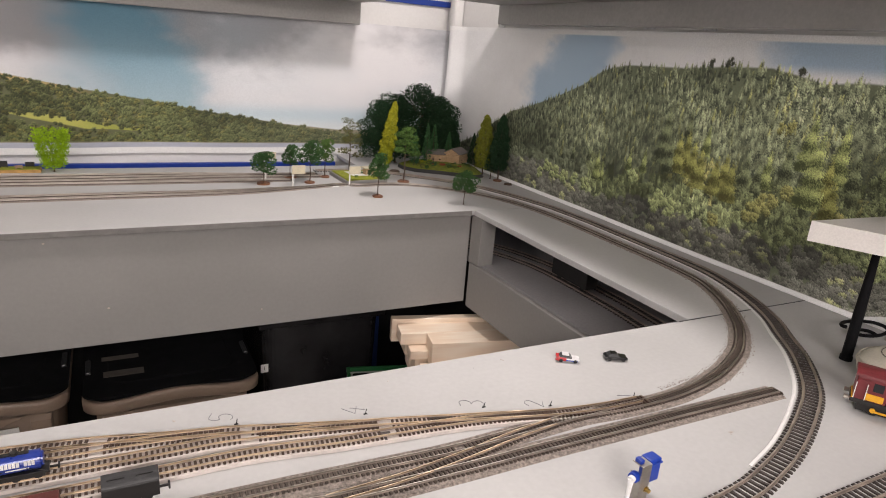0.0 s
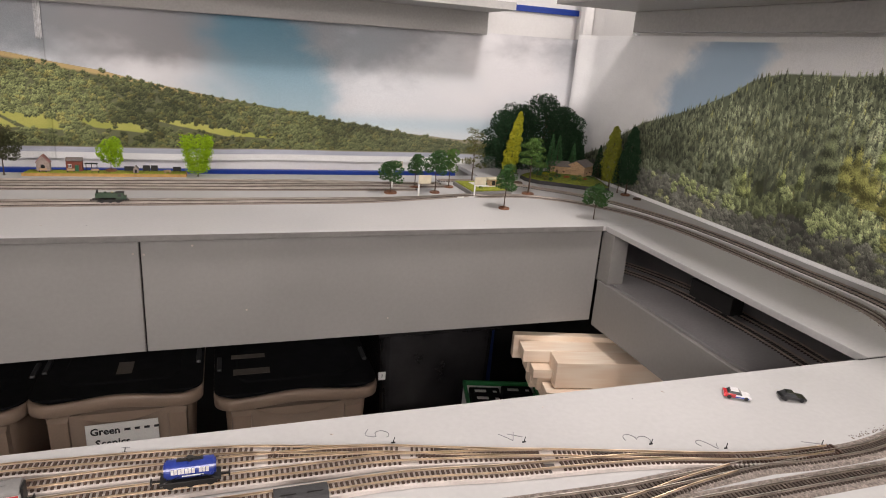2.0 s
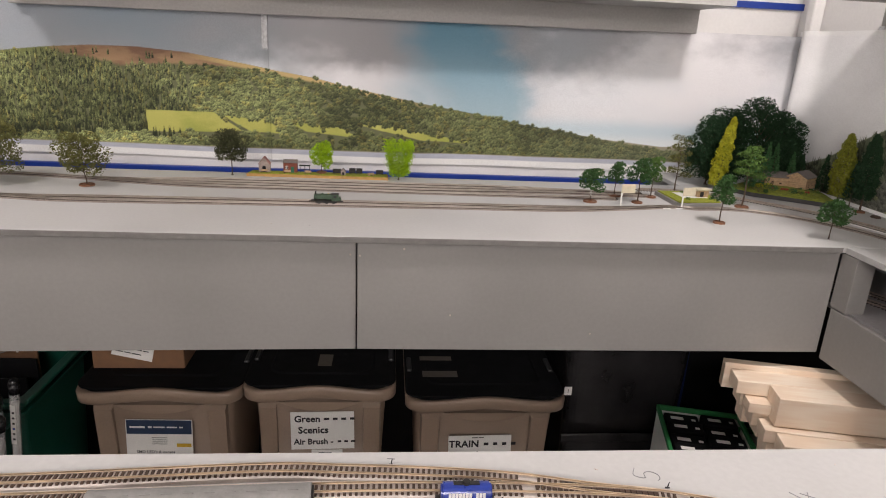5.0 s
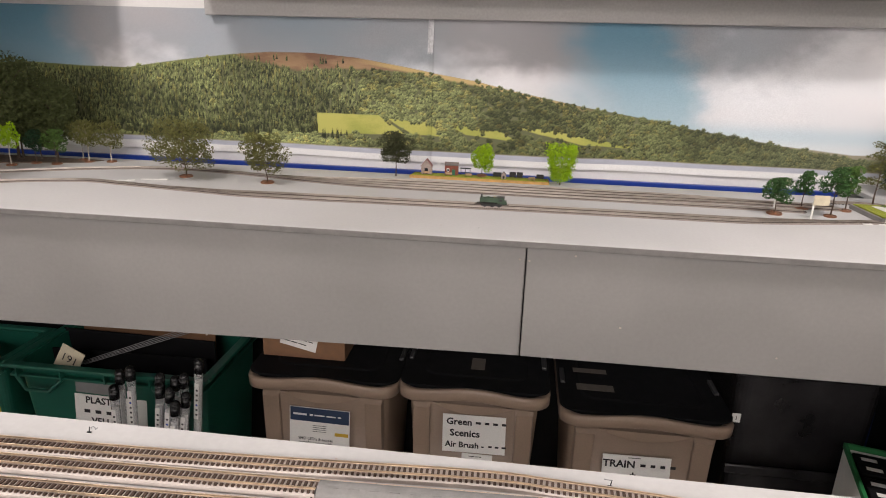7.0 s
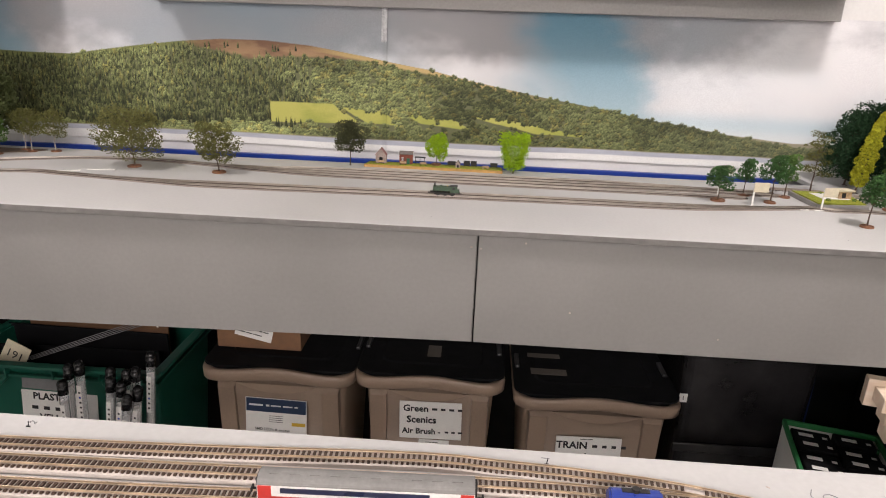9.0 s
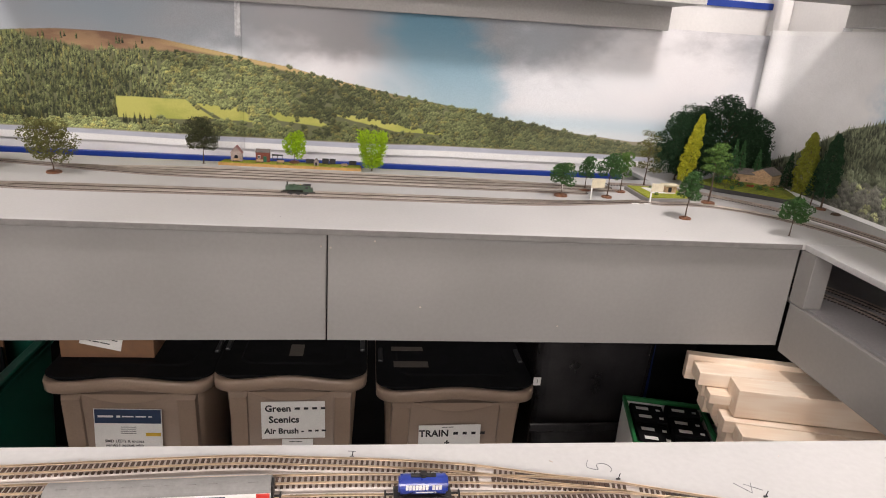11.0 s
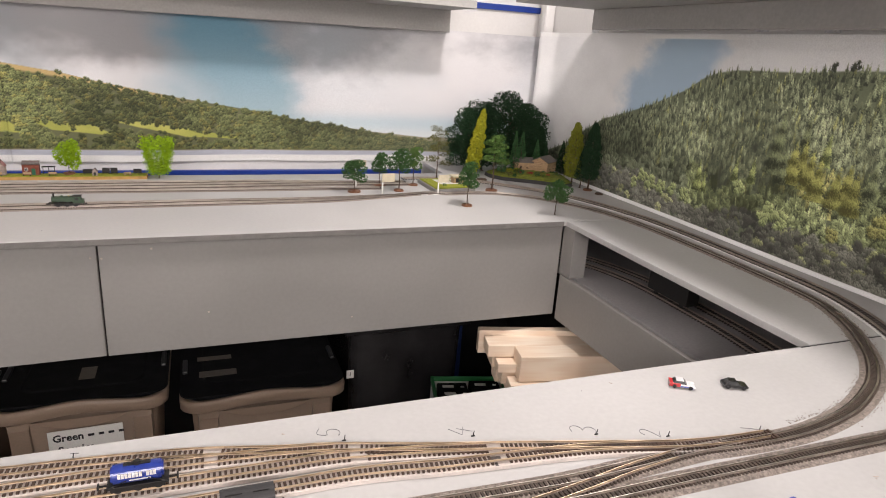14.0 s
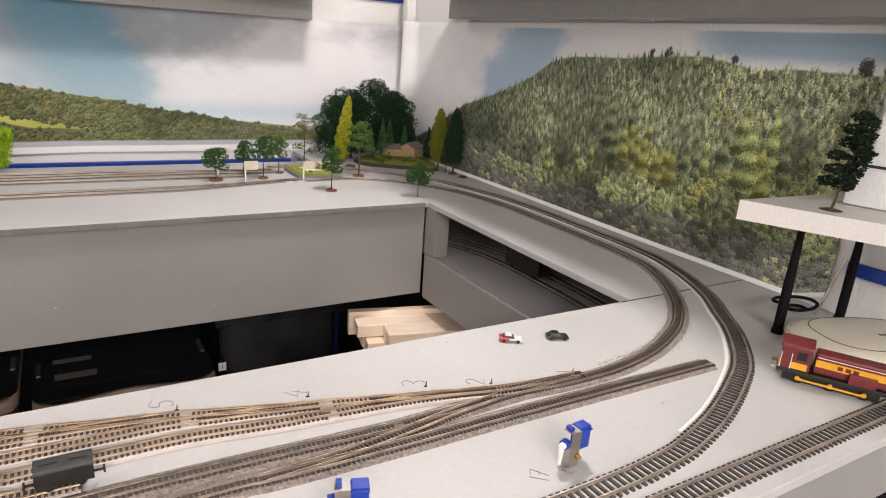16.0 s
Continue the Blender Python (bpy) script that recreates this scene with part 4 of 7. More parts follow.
# thin batten strip that overhangs the fascia, split into the board's plywood edge layers
bm = B(); box(bm, -0.75, FASCIA_Y - 0.0012, BOARD - 0.0120, 3.09, 0.002, 0.0112, bevel=0.0004)
solo("trim_edge", bm, PLY, "rough plywood edge of the far baseboard", "trim", "structure")

# ---------------------------------------------------------------- point motors
SERVO = material("blue_servo_plastic", (0.010, 0.045, 0.36), 0.35, vary=0.1, scale=60, bump=0.05)
STEEL = material("bent_steel_bracket", (0.45, 0.42, 0.38), 0.35, 0.9, vary=0.15, scale=60)
WHITEP = material("white_nylon", (0.80, 0.80, 0.80), 0.4, vary=0.04)
BRASS = material("brass_stud", (0.60, 0.42, 0.14), 0.3, 1.0)


def point_motor(x, y, rz):
    ob = thing("point_motor", "blue servo point motor on a bent steel bracket", "point motor", (x, y, BOARD), rz, group="point motors")
    bm = B()
    box(bm, 0.0, -0.0062, 0.0, 0.0125, 0.0010, 0.0415, bevel=0.0003)
    box(bm, -0.0062, 0.0, 0.0, 0.0010, 0.0125, 0.0300, bevel=0.0003)
    box(bm, 0.0, 0.0, 0.0405, 0.0130, 0.0130, 0.0010, bevel=0.0003)
    box(bm, 0.0, 0.0, 0.0, 0.0130, 0.0130, 0.0010)
    ob.matrix_basis = ob.matrix_basis @ Matrix.Diagonal((0.92, 0.92, 0.86, 1))
    part("bracket", bm, STEEL, ob, "bent steel bracket")
    bm = B(); box(bm, 0.0145, 0.0020, 0.0160, 0.0150, 0.0125, 0.0265, bevel=0.0012); box(bm, 0.0145, 0.0020, 0.0370, 0.0155, 0.0155, 0.0022, bevel=0.0005)
    part("servo_case", bm, SERVO, ob, "translucent blue servo case")
    bm = B(); rod(bm, (-0.006, 0.0, 0.0270), (-0.0115, -0.001, 0.0270), 0.0056, 0.0052, 18)
    part("gearbox", bm, SERVO, ob)
    bm = B(); box(bm, -0.003, 0.001, 0.0412, 0.0050, 0.0075, 0.0045, bevel=0.0006)
    part("tab", bm, SERVO, ob)
    bm = B(); rod(bm, (-0.0115, -0.001, 0.0270), (-0.0150, -0.002, 0.0265), 0.0036, 0.0036, 14); rod(bm, (-0.0148, -0.002, 0.0270), (-0.0180, -0.004, 0.0085), 0.0030, 0.0020, 10)
    part("horn", bm, WHITEP, ob, "white nylon servo horn")
    bm = B(); rod(bm, (0.003, -0.0066, 0.0130), (0.003, -0.0112, 0.0130), 0.0022, 0.0022, 12); rod(bm, (0.003, -0.0068, 0.0130), (0.003, -0.0076, 0.0130), 0.0034, 0.0034, 6)
    part("stud", bm, BRASS, ob, "brass stud")
    for k, (ox, oy, r) in enumerate(((-0.016, -0.007, 0.0042), (-0.010, -0.011, 0.0050))):
        bm = B()
        pts = [(ox + r * math.cos(a), oy + r * math.sin(a), 0.0015 + 0.0045 * math.sin(a * 0.5) * (1 - k * 0.5)) for a in np.linspace(0.6, 5.9, 18)]
        for a, b in zip(pts, pts[1:]):
            rod(bm, a, b, 0.0006, 0.0006, 6)
        part("wire", bm, STEEL, ob, "thin grey wire loop")
    return ob


point_motor(0.432, 0.613, 4)
point_motor(0.218, 0.628, -20)

# ---------------------------------------------------------------- toy cars
def toy_car(x, y, rz, paint, roof, label):
    ob = thing("toy_car", label, "toy car", (x, y, BOARD), rz, group="toy cars")
    l, w = 0.0295, 0.0125
    bm = B()
    side = [(-0.5, 0.0016), (0.5, 0.0016), (0.5, 0.0042), (0.42, 0.0052), (0.12, 0.0058), (-0.42, 0.0062), (-0.5, 0.0052)]
    a = [bm.verts.new((p * l, -w / 2, z)) for p, z in side]
    b = [bm.verts.new((p * l, w / 2, z)) for p, z in side]
    bm.faces.new(a); bm.faces.new(b[::-1])
    for i in range(len(side)):
        j = (i + 1) % len(side)
        bm.faces.new((a[i], b[i], b[j], a[j]))
    bmesh.ops.bevel(bm, geom=bm.edges[:], offset=0.0006, segments=1, affect="EDGES")
    part("body", bm, paint, ob)
    bm = B()
    low, high = [(-0.40, 0.0058), (0.16, 0.0056)], [(-0.26, 0.0092), (0.02, 0.0092)]
    q = [(low[0], 0.5), (low[1], 0.5), (high[1], 0.40), (high[0], 0.40)]
    a = [bm.verts.new((p[0] * l, -w * h, p[1])) for p, h in q]
    b = [bm.verts.new((p[0] * l, w * h, p[1])) for p, h in q]
    bm.faces.new(a); bm.faces.new(b[::-1])
    for i in range(4):
        bm.faces.new((a[i], b[i], b[(i + 1) % 4], a[(i + 1) % 4]))
    part("windows", bm, CAR_GLASS, ob)
    bm = B(); box(bm, -0.12 * l, 0, 0.0090, 0.29 * l, w * 0.80, 0.0006, bevel=0.0002)
    part("roof", bm, roof, ob)
    for px in (-0.30, 0.31):
        for s in (-1, 1):
            bm = B(); rod(bm, (px * l, s * (w / 2 - 0.0012), 0.0024), (px * l, s * (w / 2 + 0.0003), 0.0024), 0.0024, 0.0024, 12)
            part("wheel", bm, INK, ob)
    return ob


CAR_GLASS = material("smoked_car_window", (0.015, 0.017, 0.02), 0.12, vary=0.05)
CARRED = material("red_car_enamel", (0.50, 0.03, 0.035), 0.25, clear=0.5)
CARWHITE = material("white_car_enamel", (0.78, 0.77, 0.78), 0.25, clear=0.5)
CARBLACK = material("black_car_enamel", (0.012, 0.012, 0.013), 0.22, clear=0.5)
car = toy_car(0.535, 0.845, -32, CARWHITE, CARWHITE, "red and white rally toy car on the grey board")
bm = B(); box(bm, -0.0085, 0, 0.0018, 0.0128, 0.0129, 0.0046, bevel=0.0004)
part("rear_panels", bm, CARRED, car, "red painted rear panels")
bm = B(); box(bm, 0.004, 0, 0.0024, 0.016, 0.01285, 0.0012)
part("side_stripe", bm, SERVO, car, "blue side stripe")
toy_car(0.598, 0.828, -24, CARBLACK, CARBLACK, "small black toy saloon car on the grey board")

# ---------------------------------------------------------------- rolling stock
TANKBLUE = material("blue_tank_enamel", (0.016, 0.038, 0.26), 0.3, vary=0.08, scale=80, clear=0.3)
CHASSIS = material("black_chassis_plastic", (0.014, 0.013, 0.013), 0.5, vary=0.2, scale=100)
ROOFGREY = material("dusty_grey_roof", (0.20, 0.195, 0.19), 0.55, vary=0.12, scale=60)
STOCKNAVY = material("navy_coach_paint", (0.016, 0.022, 0.06), 0.3, clear=0.3)
STOCKWHITE = material("white_coach_paint", (0.72, 0.71, 0.70), 0.35, clear=0.3)
BRICK_RED = material("dull_brown_red_paint", (0.10, 0.022, 0.018), 0.5)
STOCKRED = material("red_coach_paint", (0.52, 0.035, 0.03), 0.35, clear=0.3)
TRACK_Z = BOARD + 0.0022 + 0.0016 + 0.0019


def wheelset(ob, x, r=0.0036, gauge=0.009):
    bm = B()
    rod(bm, (x, -gauge / 2, r), (x, gauge / 2, r), 0.0007, 0.0007, 8)
    for s in (-1, 1):
        rod(bm, (x, s * (gauge / 2 - 0.0004), r), (x, s * (gauge / 2 + 0.0012), r), r, r, 18)
    part("wheelset", bm, CHASSIS, ob)


def coupling(ob, x, s, z=0.0045):
    bm = B()
    box(bm, x + s * 0.003, 0, z, 0.006, 0.0016, 0.0012)
    box(bm, x + s * 0.0065, 0, z - 0.001, 0.0014, 0.006, 0.0034, bevel=0.0003)
    part("coupling", bm, CHASSIS, ob)


def tank_wagon(x, y, rz):
    ob = thing("tank_wagon", "blue six-wheel milk tank wagon on the yard track", "wagon", (x, y, TRACK_Z), rz)
    bm = B(); box(bm, 0, 0, 0.0048, 0.046, 0.014, 0.0022, bevel=0.0003); box(bm, 0, 0.0062, 0.0022, 0.040, 0.0012, 0.003); box(bm, 0, -0.0062, 0.0022, 0.040, 0.0012, 0.003)
    part("underframe", bm, CHASSIS, ob)
    for wx in (-0.015, 0, 0.015):
        wheelset(ob, wx)
    coupling(ob, -0.023, -1); coupling(ob, 0.023, 1)
    bm = B(); made = rod(bm, (-0.0195, 0, 0.0148), (0.0195, 0, 0.0148), 0.0078, 0.0078, 28)
    bmesh.ops.bevel(bm, geom=[e for e in bm.edges if len(e.link_faces) == 2 and any(len(g.verts) > 4 for g in e.link_faces)], offset=0.0016, segments=2, affect="EDGES")
    tank = part("tank", bm, TANKBLUE, ob, smooth=False)
    bm = B(); rod(bm, (0, 0, 0.0222), (0, 0, 0.0248), 0.003, 0.0028, 14); box(bm, 0, 0, 0.0224, 0.020, 0.0042, 0.0008)
    part("filler_hatch", bm, CHASSIS, ob, "black filler hatch and walkway")
    for s in (-1, 1):
        bm = B()
        for i in range(11):
            if i != 7:
                box(bm, (i - 5) * 0.0026, s * 0.0079, 0.0150, 0.0021, 0.0004, 0.0042)
        box(bm, 0.002, s * 0.0077, 0.0122, 0.016, 0.0004, 0.0010)
        part("lettering", bm, STOCKWHITE, ob, "white lettering bars")
        for sx in (-1, 1):
            bm = B(); rod(bm, (sx * 0.020, s * 0.0066, 0.007), (sx * 0.008, s * 0.0079, 0.0128), 0.0004, 0.0004, 6)
            part("tie_rod", bm, CHASSIS, ob)
    return ob


tank_wagon(-0.043, 0.8147, 0.0)


def coach(x, y, rz, length=0.160):
    ob = thing("railcar", "grey roofed railcar in navy, white and red livery", "railcar", (x, y, TRACK_Z), rz)
    w, h = 0.0185, 0.0185
    bm = B()
    prof = [(-w / 2, 0.004), (w / 2, 0.004), (w / 2, 0.0155), (-w / 2, 0.0155)]
    a = [bm.verts.new((-length / 2, p, z)) for p, z in prof]; b = [bm.verts.new((length / 2, p, z)) for p, z in prof]
    bm.faces.new(a[::-1]); bm.faces.new(b)
    for i in range(4):
        bm.faces.new((a[i], a[(i + 1) % 4], b[(i + 1) % 4], b[i]))
    part("body", bm, STOCKWHITE, ob)
    bm = B()
    arc = [(-w / 2, 0.0155)] + [(-w / 2 * math.cos(q), 0.0155 + 0.0062 * math.sin(q)) for q in np.linspace(0.15, math.pi - 0.15, 12)] + [(w / 2, 0.0155)]
    a = [bm.verts.new((-length / 2, p, z)) for p, z in arc]; b = [bm.verts.new((length / 2, p, z)) for p, z in arc]
    bm.faces.new(a); bm.faces.new(b[::-1])
    for i in range(len(arc)):
        j = (i + 1) % len(arc)
        bm.faces.new((a[i], b[i], b[j], a[j]))
    roof = part("roof", bm, ROOFGREY, ob, "dusty grey arched roof")
    for k in range(10):
        bm = B(); box(bm, -length / 2 + 0.012 + k * 0.015, -0.003, 0.0213, 0.008, 0.0012, 0.0006, bevel=0.0002)
        part("roof_vent", bm, ROOFGREY, ob)
    for s in (-1, 1):
        bm = B(); box(bm, -0.008, s * (w / 2 + 0.0001), 0.0092, length - 0.05, 0.0004, 0.0046, bevel=0.0003)
        part("window_band", bm, STOCKNAVY, ob, "dark blue window band")
        bm = B(); box(bm, 0, s * (w / 2 + 0.0001), 0.0044, length - 0.004, 0.0003, 0.0018)
        part("lower_stripe", bm, STOCKRED, ob, "red lower stripe")
        for e in (-1, 1):
            bm = B(); box(bm, e * (length / 2 - 0.0055), s * (w / 2 + 0.0002), 0.0042, 0.010, 0.0006, 0.0112, bevel=0.0003)
            part("door", bm, STOCKRED, ob, "red end door panel")
    for e in (-1, 1):
        bm = B(); box(bm, e * (length / 2 + 0.0008), 0, 0.0045, 0.0018, 0.011, 0.014, bevel=0.0004)
        part("gangway", bm, CHASSIS, ob, "dark end gangway")
        bm = B(); box(bm, e * length * 0.36, 0, 0.002, 0.026, 0.012, 0.0025)
        part("bogie", bm, CHASSIS, ob)
        wheelset(ob, e * length * 0.36 - 0.008); wheelset(ob, e * length * 0.36 + 0.008)
        coupling(ob, e * length / 2, e)
    return ob


coach(-0.240, 0.8120, 2.2)


def vent_van(x, y, rz):
    ob = thing("covered_wagon", "matt black arched-roof wagon on the yard track", "wagon", (x, y, TRACK_Z), rz)
    l, w = 0.036, 0.0165
    bm = B(); box(bm, 0, 0, 0.0045, l, w, 0.012, bevel=0.0004)
    part("body", bm, CHASSIS, ob)
    bm = B()
    arc = [(-w / 2 * math.cos(q), 0.0163 + 0.0050 * math.sin(q)) for q in np.linspace(0, math.pi, 14)]
    a = [bm.verts.new((-l / 2, p, z)) for p, z in arc]; b = [bm.verts.new((l / 2, p, z)) for p, z in arc]
    bm.faces.new(a); bm.faces.new(b[::-1])
    for i in range(len(arc)):
        j = (i + 1) % len(arc)
        bm.faces.new((a[i], b[i], b[j], a[j]))
    part("roof", bm, VANROOF, ob, "dark grey arched roof")
    for k in (-1, 1):
        bm = B(); box(bm, k * 0.009, -0.0035, 0.0204, 0.011, 0.0006, 0.0010)
        part("roof_strip", bm, CHASSIS, ob)
    for wx in (-0.010, 0.010):
        wheelset(ob, wx)
    coupling(ob, -l / 2, -1); coupling(ob, l / 2, 1)
    return ob


VANROOF = material("matt_black_roof", (0.035, 0.035, 0.037), 0.6, vary=0.12, scale=90)
vent_van(0.038, 0.757, 0).scale = (1.12, 1.12, 1.12)
ob = thing("open_wagon", "small dull red wagon coupled behind the black wagon", "wagon", (-0.027, 0.757, TRACK_Z), 0)
bm = B(); box(bm, 0, 0, 0.005, 0.034, 0.016, 0.012, bevel=0.0005)
part("body", bm, BRICK_RED, ob)
bm = B(); box(bm, 0, 0, 0.0025, 0.030, 0.012, 0.0028)
part("underframe", bm, CHASSIS, ob)
for wx in (-0.010, 0.010):
    wheelset(ob, wx)

LOCOGREEN = material("green_loco_paint", (0.028, 0.060, 0.030), 0.4, vary=0.1, scale=120, clear=0.2)


def tank_engine(x, y, rz, z):
    ob = thing("tank_engine", "small dark green pannier tank steam engine on the main line", "locomotive", (x, y, z), rz)
    bm = B(); box(bm, 0, 0, 0.0062, 0.058, 0.0155, 0.0014); box(bm, 0, 0, 0.002, 0.046, 0.007, 0.0045)
    part("frame", bm, CHASSIS, ob)
    for wx in (-0.015, 0.001, 0.016):
        wheelset(ob, wx, 0.0049)
    bm = B(); rod(bm, (-0.026, 0, 0.0150), (0.012, 0, 0.0150), 0.0058, 0.0058, 20)
    part("boiler", bm, LOCOGREEN, ob)
    for s in (-1, 1):
        bm = B(); box(bm, -0.006, s * 0.0056, 0.0108, 0.036, 0.0042, 0.0092, bevel=0.0008)
        part("side_tank", bm, LOCOGREEN, ob)
    bm = B(); box(bm, 0.019, 0, 0.0076, 0.015, 0.0152, 0.0135, bevel=0.0004)
    cab = part("cab", bm, LOCOGREEN, ob)
    bm = B(); box(bm, 0.019, 0, 0.0210, 0.017, 0.0162, 0.0012, bevel=0.0005)
    part("cab_roof", bm, CHASSIS, ob)
    for s in (-1, 1):
        bm = B(); box(bm, 0.019, s * 0.0077, 0.0140, 0.006, 0.0004, 0.0045)
        part("cab_opening", bm, INK, ob)
    bm = B(); box(bm, 0.0285, 0, 0.0076, 0.006, 0.0145, 0.007, bevel=0.0004)
    part("bunker", bm, LOCOGREEN, ob)
    bm = B(); rod(bm, (-0.0225, 0, 0.020), (-0.0225, 0, 0.0265), 0.0019, 0.0016, 14); rod(bm, (-0.0225, 0, 0.0262), (-0.0225, 0, 0.0272), 0.0022, 0.0022, 14)
    part("chimney", bm, CHASSIS, ob)
    bm = B(); bmesh.ops.create_uvsphere(bm, u_segments=14, v_segments=8, radius=0.0026, matrix=Matrix.Translation((-0.008, 0, 0.0208)))
    part("dome", bm, LOCOGREEN, ob)
    bm = B(); rod(bm, (0.005, 0, 0.020), (0.005, 0, 0.0232), 0.0011, 0.0009, 10)
    part("safety_valve", bm, BRASS, ob)
    for e in (-1, 1):
        for s in (-1, 1):
            bm = B(); rod(bm, (e * 0.029, s * 0.0045, 0.0070), (e * 0.0325, s * 0.0045, 0.0070), 0.0011, 0.0014, 10)
            part("buffer", bm, CHASSIS, ob)
        coupling(ob, e * 0.029, e)
    return ob


tank_engine(-0.24, 1.7785, 0.8, BOARD + 0.0014 + 0.0016 + 0.0019)

# dark wagon standing on the lower level under the side deck
LOWER_Z = 0.8722 + 0.0024 + 0.0026
ob = thing("covered_wagon", "dark wagon with white end marks on the lower level", "wagon", (0.948, 1.335, LOWER_Z), 91)
bm = B(); box(bm, 0, 0, 0.010, 0.12, 0.032, 0.038, bevel=0.001)
part("body", bm, CHASSIS, ob)
bm = B(); box(bm, 0.061, -0.007, 0.014, 0.002, 0.010, 0.018); box(bm, 0.061, 0.007, 0.014, 0.002, 0.010, 0.012)
part("end_mark", bm, STOCKWHITE, ob, "white end panels")
bm = B(); box(bm, 0.061, -0.0125, 0.010, 0.002, 0.004, 0.004)
part("lamp", bm, STOCKRED, ob, "red tail lamp")
for wx in (-0.04, 0.04):
    wheelset(ob, wx, 0.0062, 0.0165)

# ---------------------------------------------------------------- model trees
def foliage(name, colour, scale=260):
    m = material(name, colour, 0.75, vary=0.35, scale=scale, fine=1400, bump=0.3, vary2=0.2, spec=0.2)
    return m


GREEN = foliage("dark_green_flock", (0.045, 0.105, 0.030))
MID = foliage("mid_green_flock", (0.085, 0.155, 0.035))
OLIVE = foliage("olive_flock", (0.125, 0.125, 0.038))
LIME = foliage("lime_flock", (0.29, 0.46, 0.012))
YELLOWF = foliage("yellow_green_flock", (0.42, 0.42, 0.03))
FIRGREEN = foliage("fir_green_flock", (0.060, 0.145, 0.055))
DEEP = foliage("deep_green_flock", (0.022, 0.055, 0.024))
CORNER = foliage("dusky_olive_flock", (0.070, 0.085, 0.030))
REDF = foliage("red_maple_flock", (0.36, 0.04, 0.045))
BARK = material("brown_bark", (0.085, 0.055, 0.038), 0.85, vary=0.3, scale=300, fine=1200, bump=0.6)
BARK_PALE = material("pale_birch_bark", (0.42, 0.38, 0.33), 0.8, vary=0.3, scale=300, fine=1200, bump=0.5)
COIN = material("bronze_coin", (0.24, 0.11, 0.06), 0.45, 0.35, vary=0.2, scale=150, fine=900, bump=0.2)


def leaves(centres, size, seed, flat=0.0):
    """Small bent leaf clumps round the centres: each a fan of three facets, of uneven size and turn."""
    g = np.random.RandomState(seed)
    c = np.asarray(centres)
    k = len(c)
    a = g.normal(size=(k, 3))
    a[:, 2] *= 1 - flat
    a /= np.linalg.norm(a, axis=1)[:, None]
    b = np.cross(a, g.normal(size=(k, 3)))
    b /= np.linalg.norm(b, axis=1)[:, None]
    n = np.cross(a, b)
    s = size * g.uniform(0.55, 1.35, (k, 1))
    v = np.stack([c - a * s, c + b * s * 0.6 + n * s * 0.25, c + a * s, c - b * s * 0.6 + n * s * 0.25], 1).reshape(-1, 3)
    i = np.arange(k) * 4
    f = np.stack([i, i + 1, i + 2, i + 3], 1)
    return v.tolist(), f.tolist()


def clump_points(g, lobes, each, hollow=0.45):
    out = []
    for x, y, z, rx, ry, rz in lobes:
        d = g.normal(size=(each, 3))
        d /= np.linalg.norm(d, axis=1)[:, None]
        r = g.uniform(hollow, 1.0, (each, 1)) ** 0.6
        out.append(np.array((x, y, z)) + d * r * np.array((rx, ry, rz)))
    return np.concatenate(out)


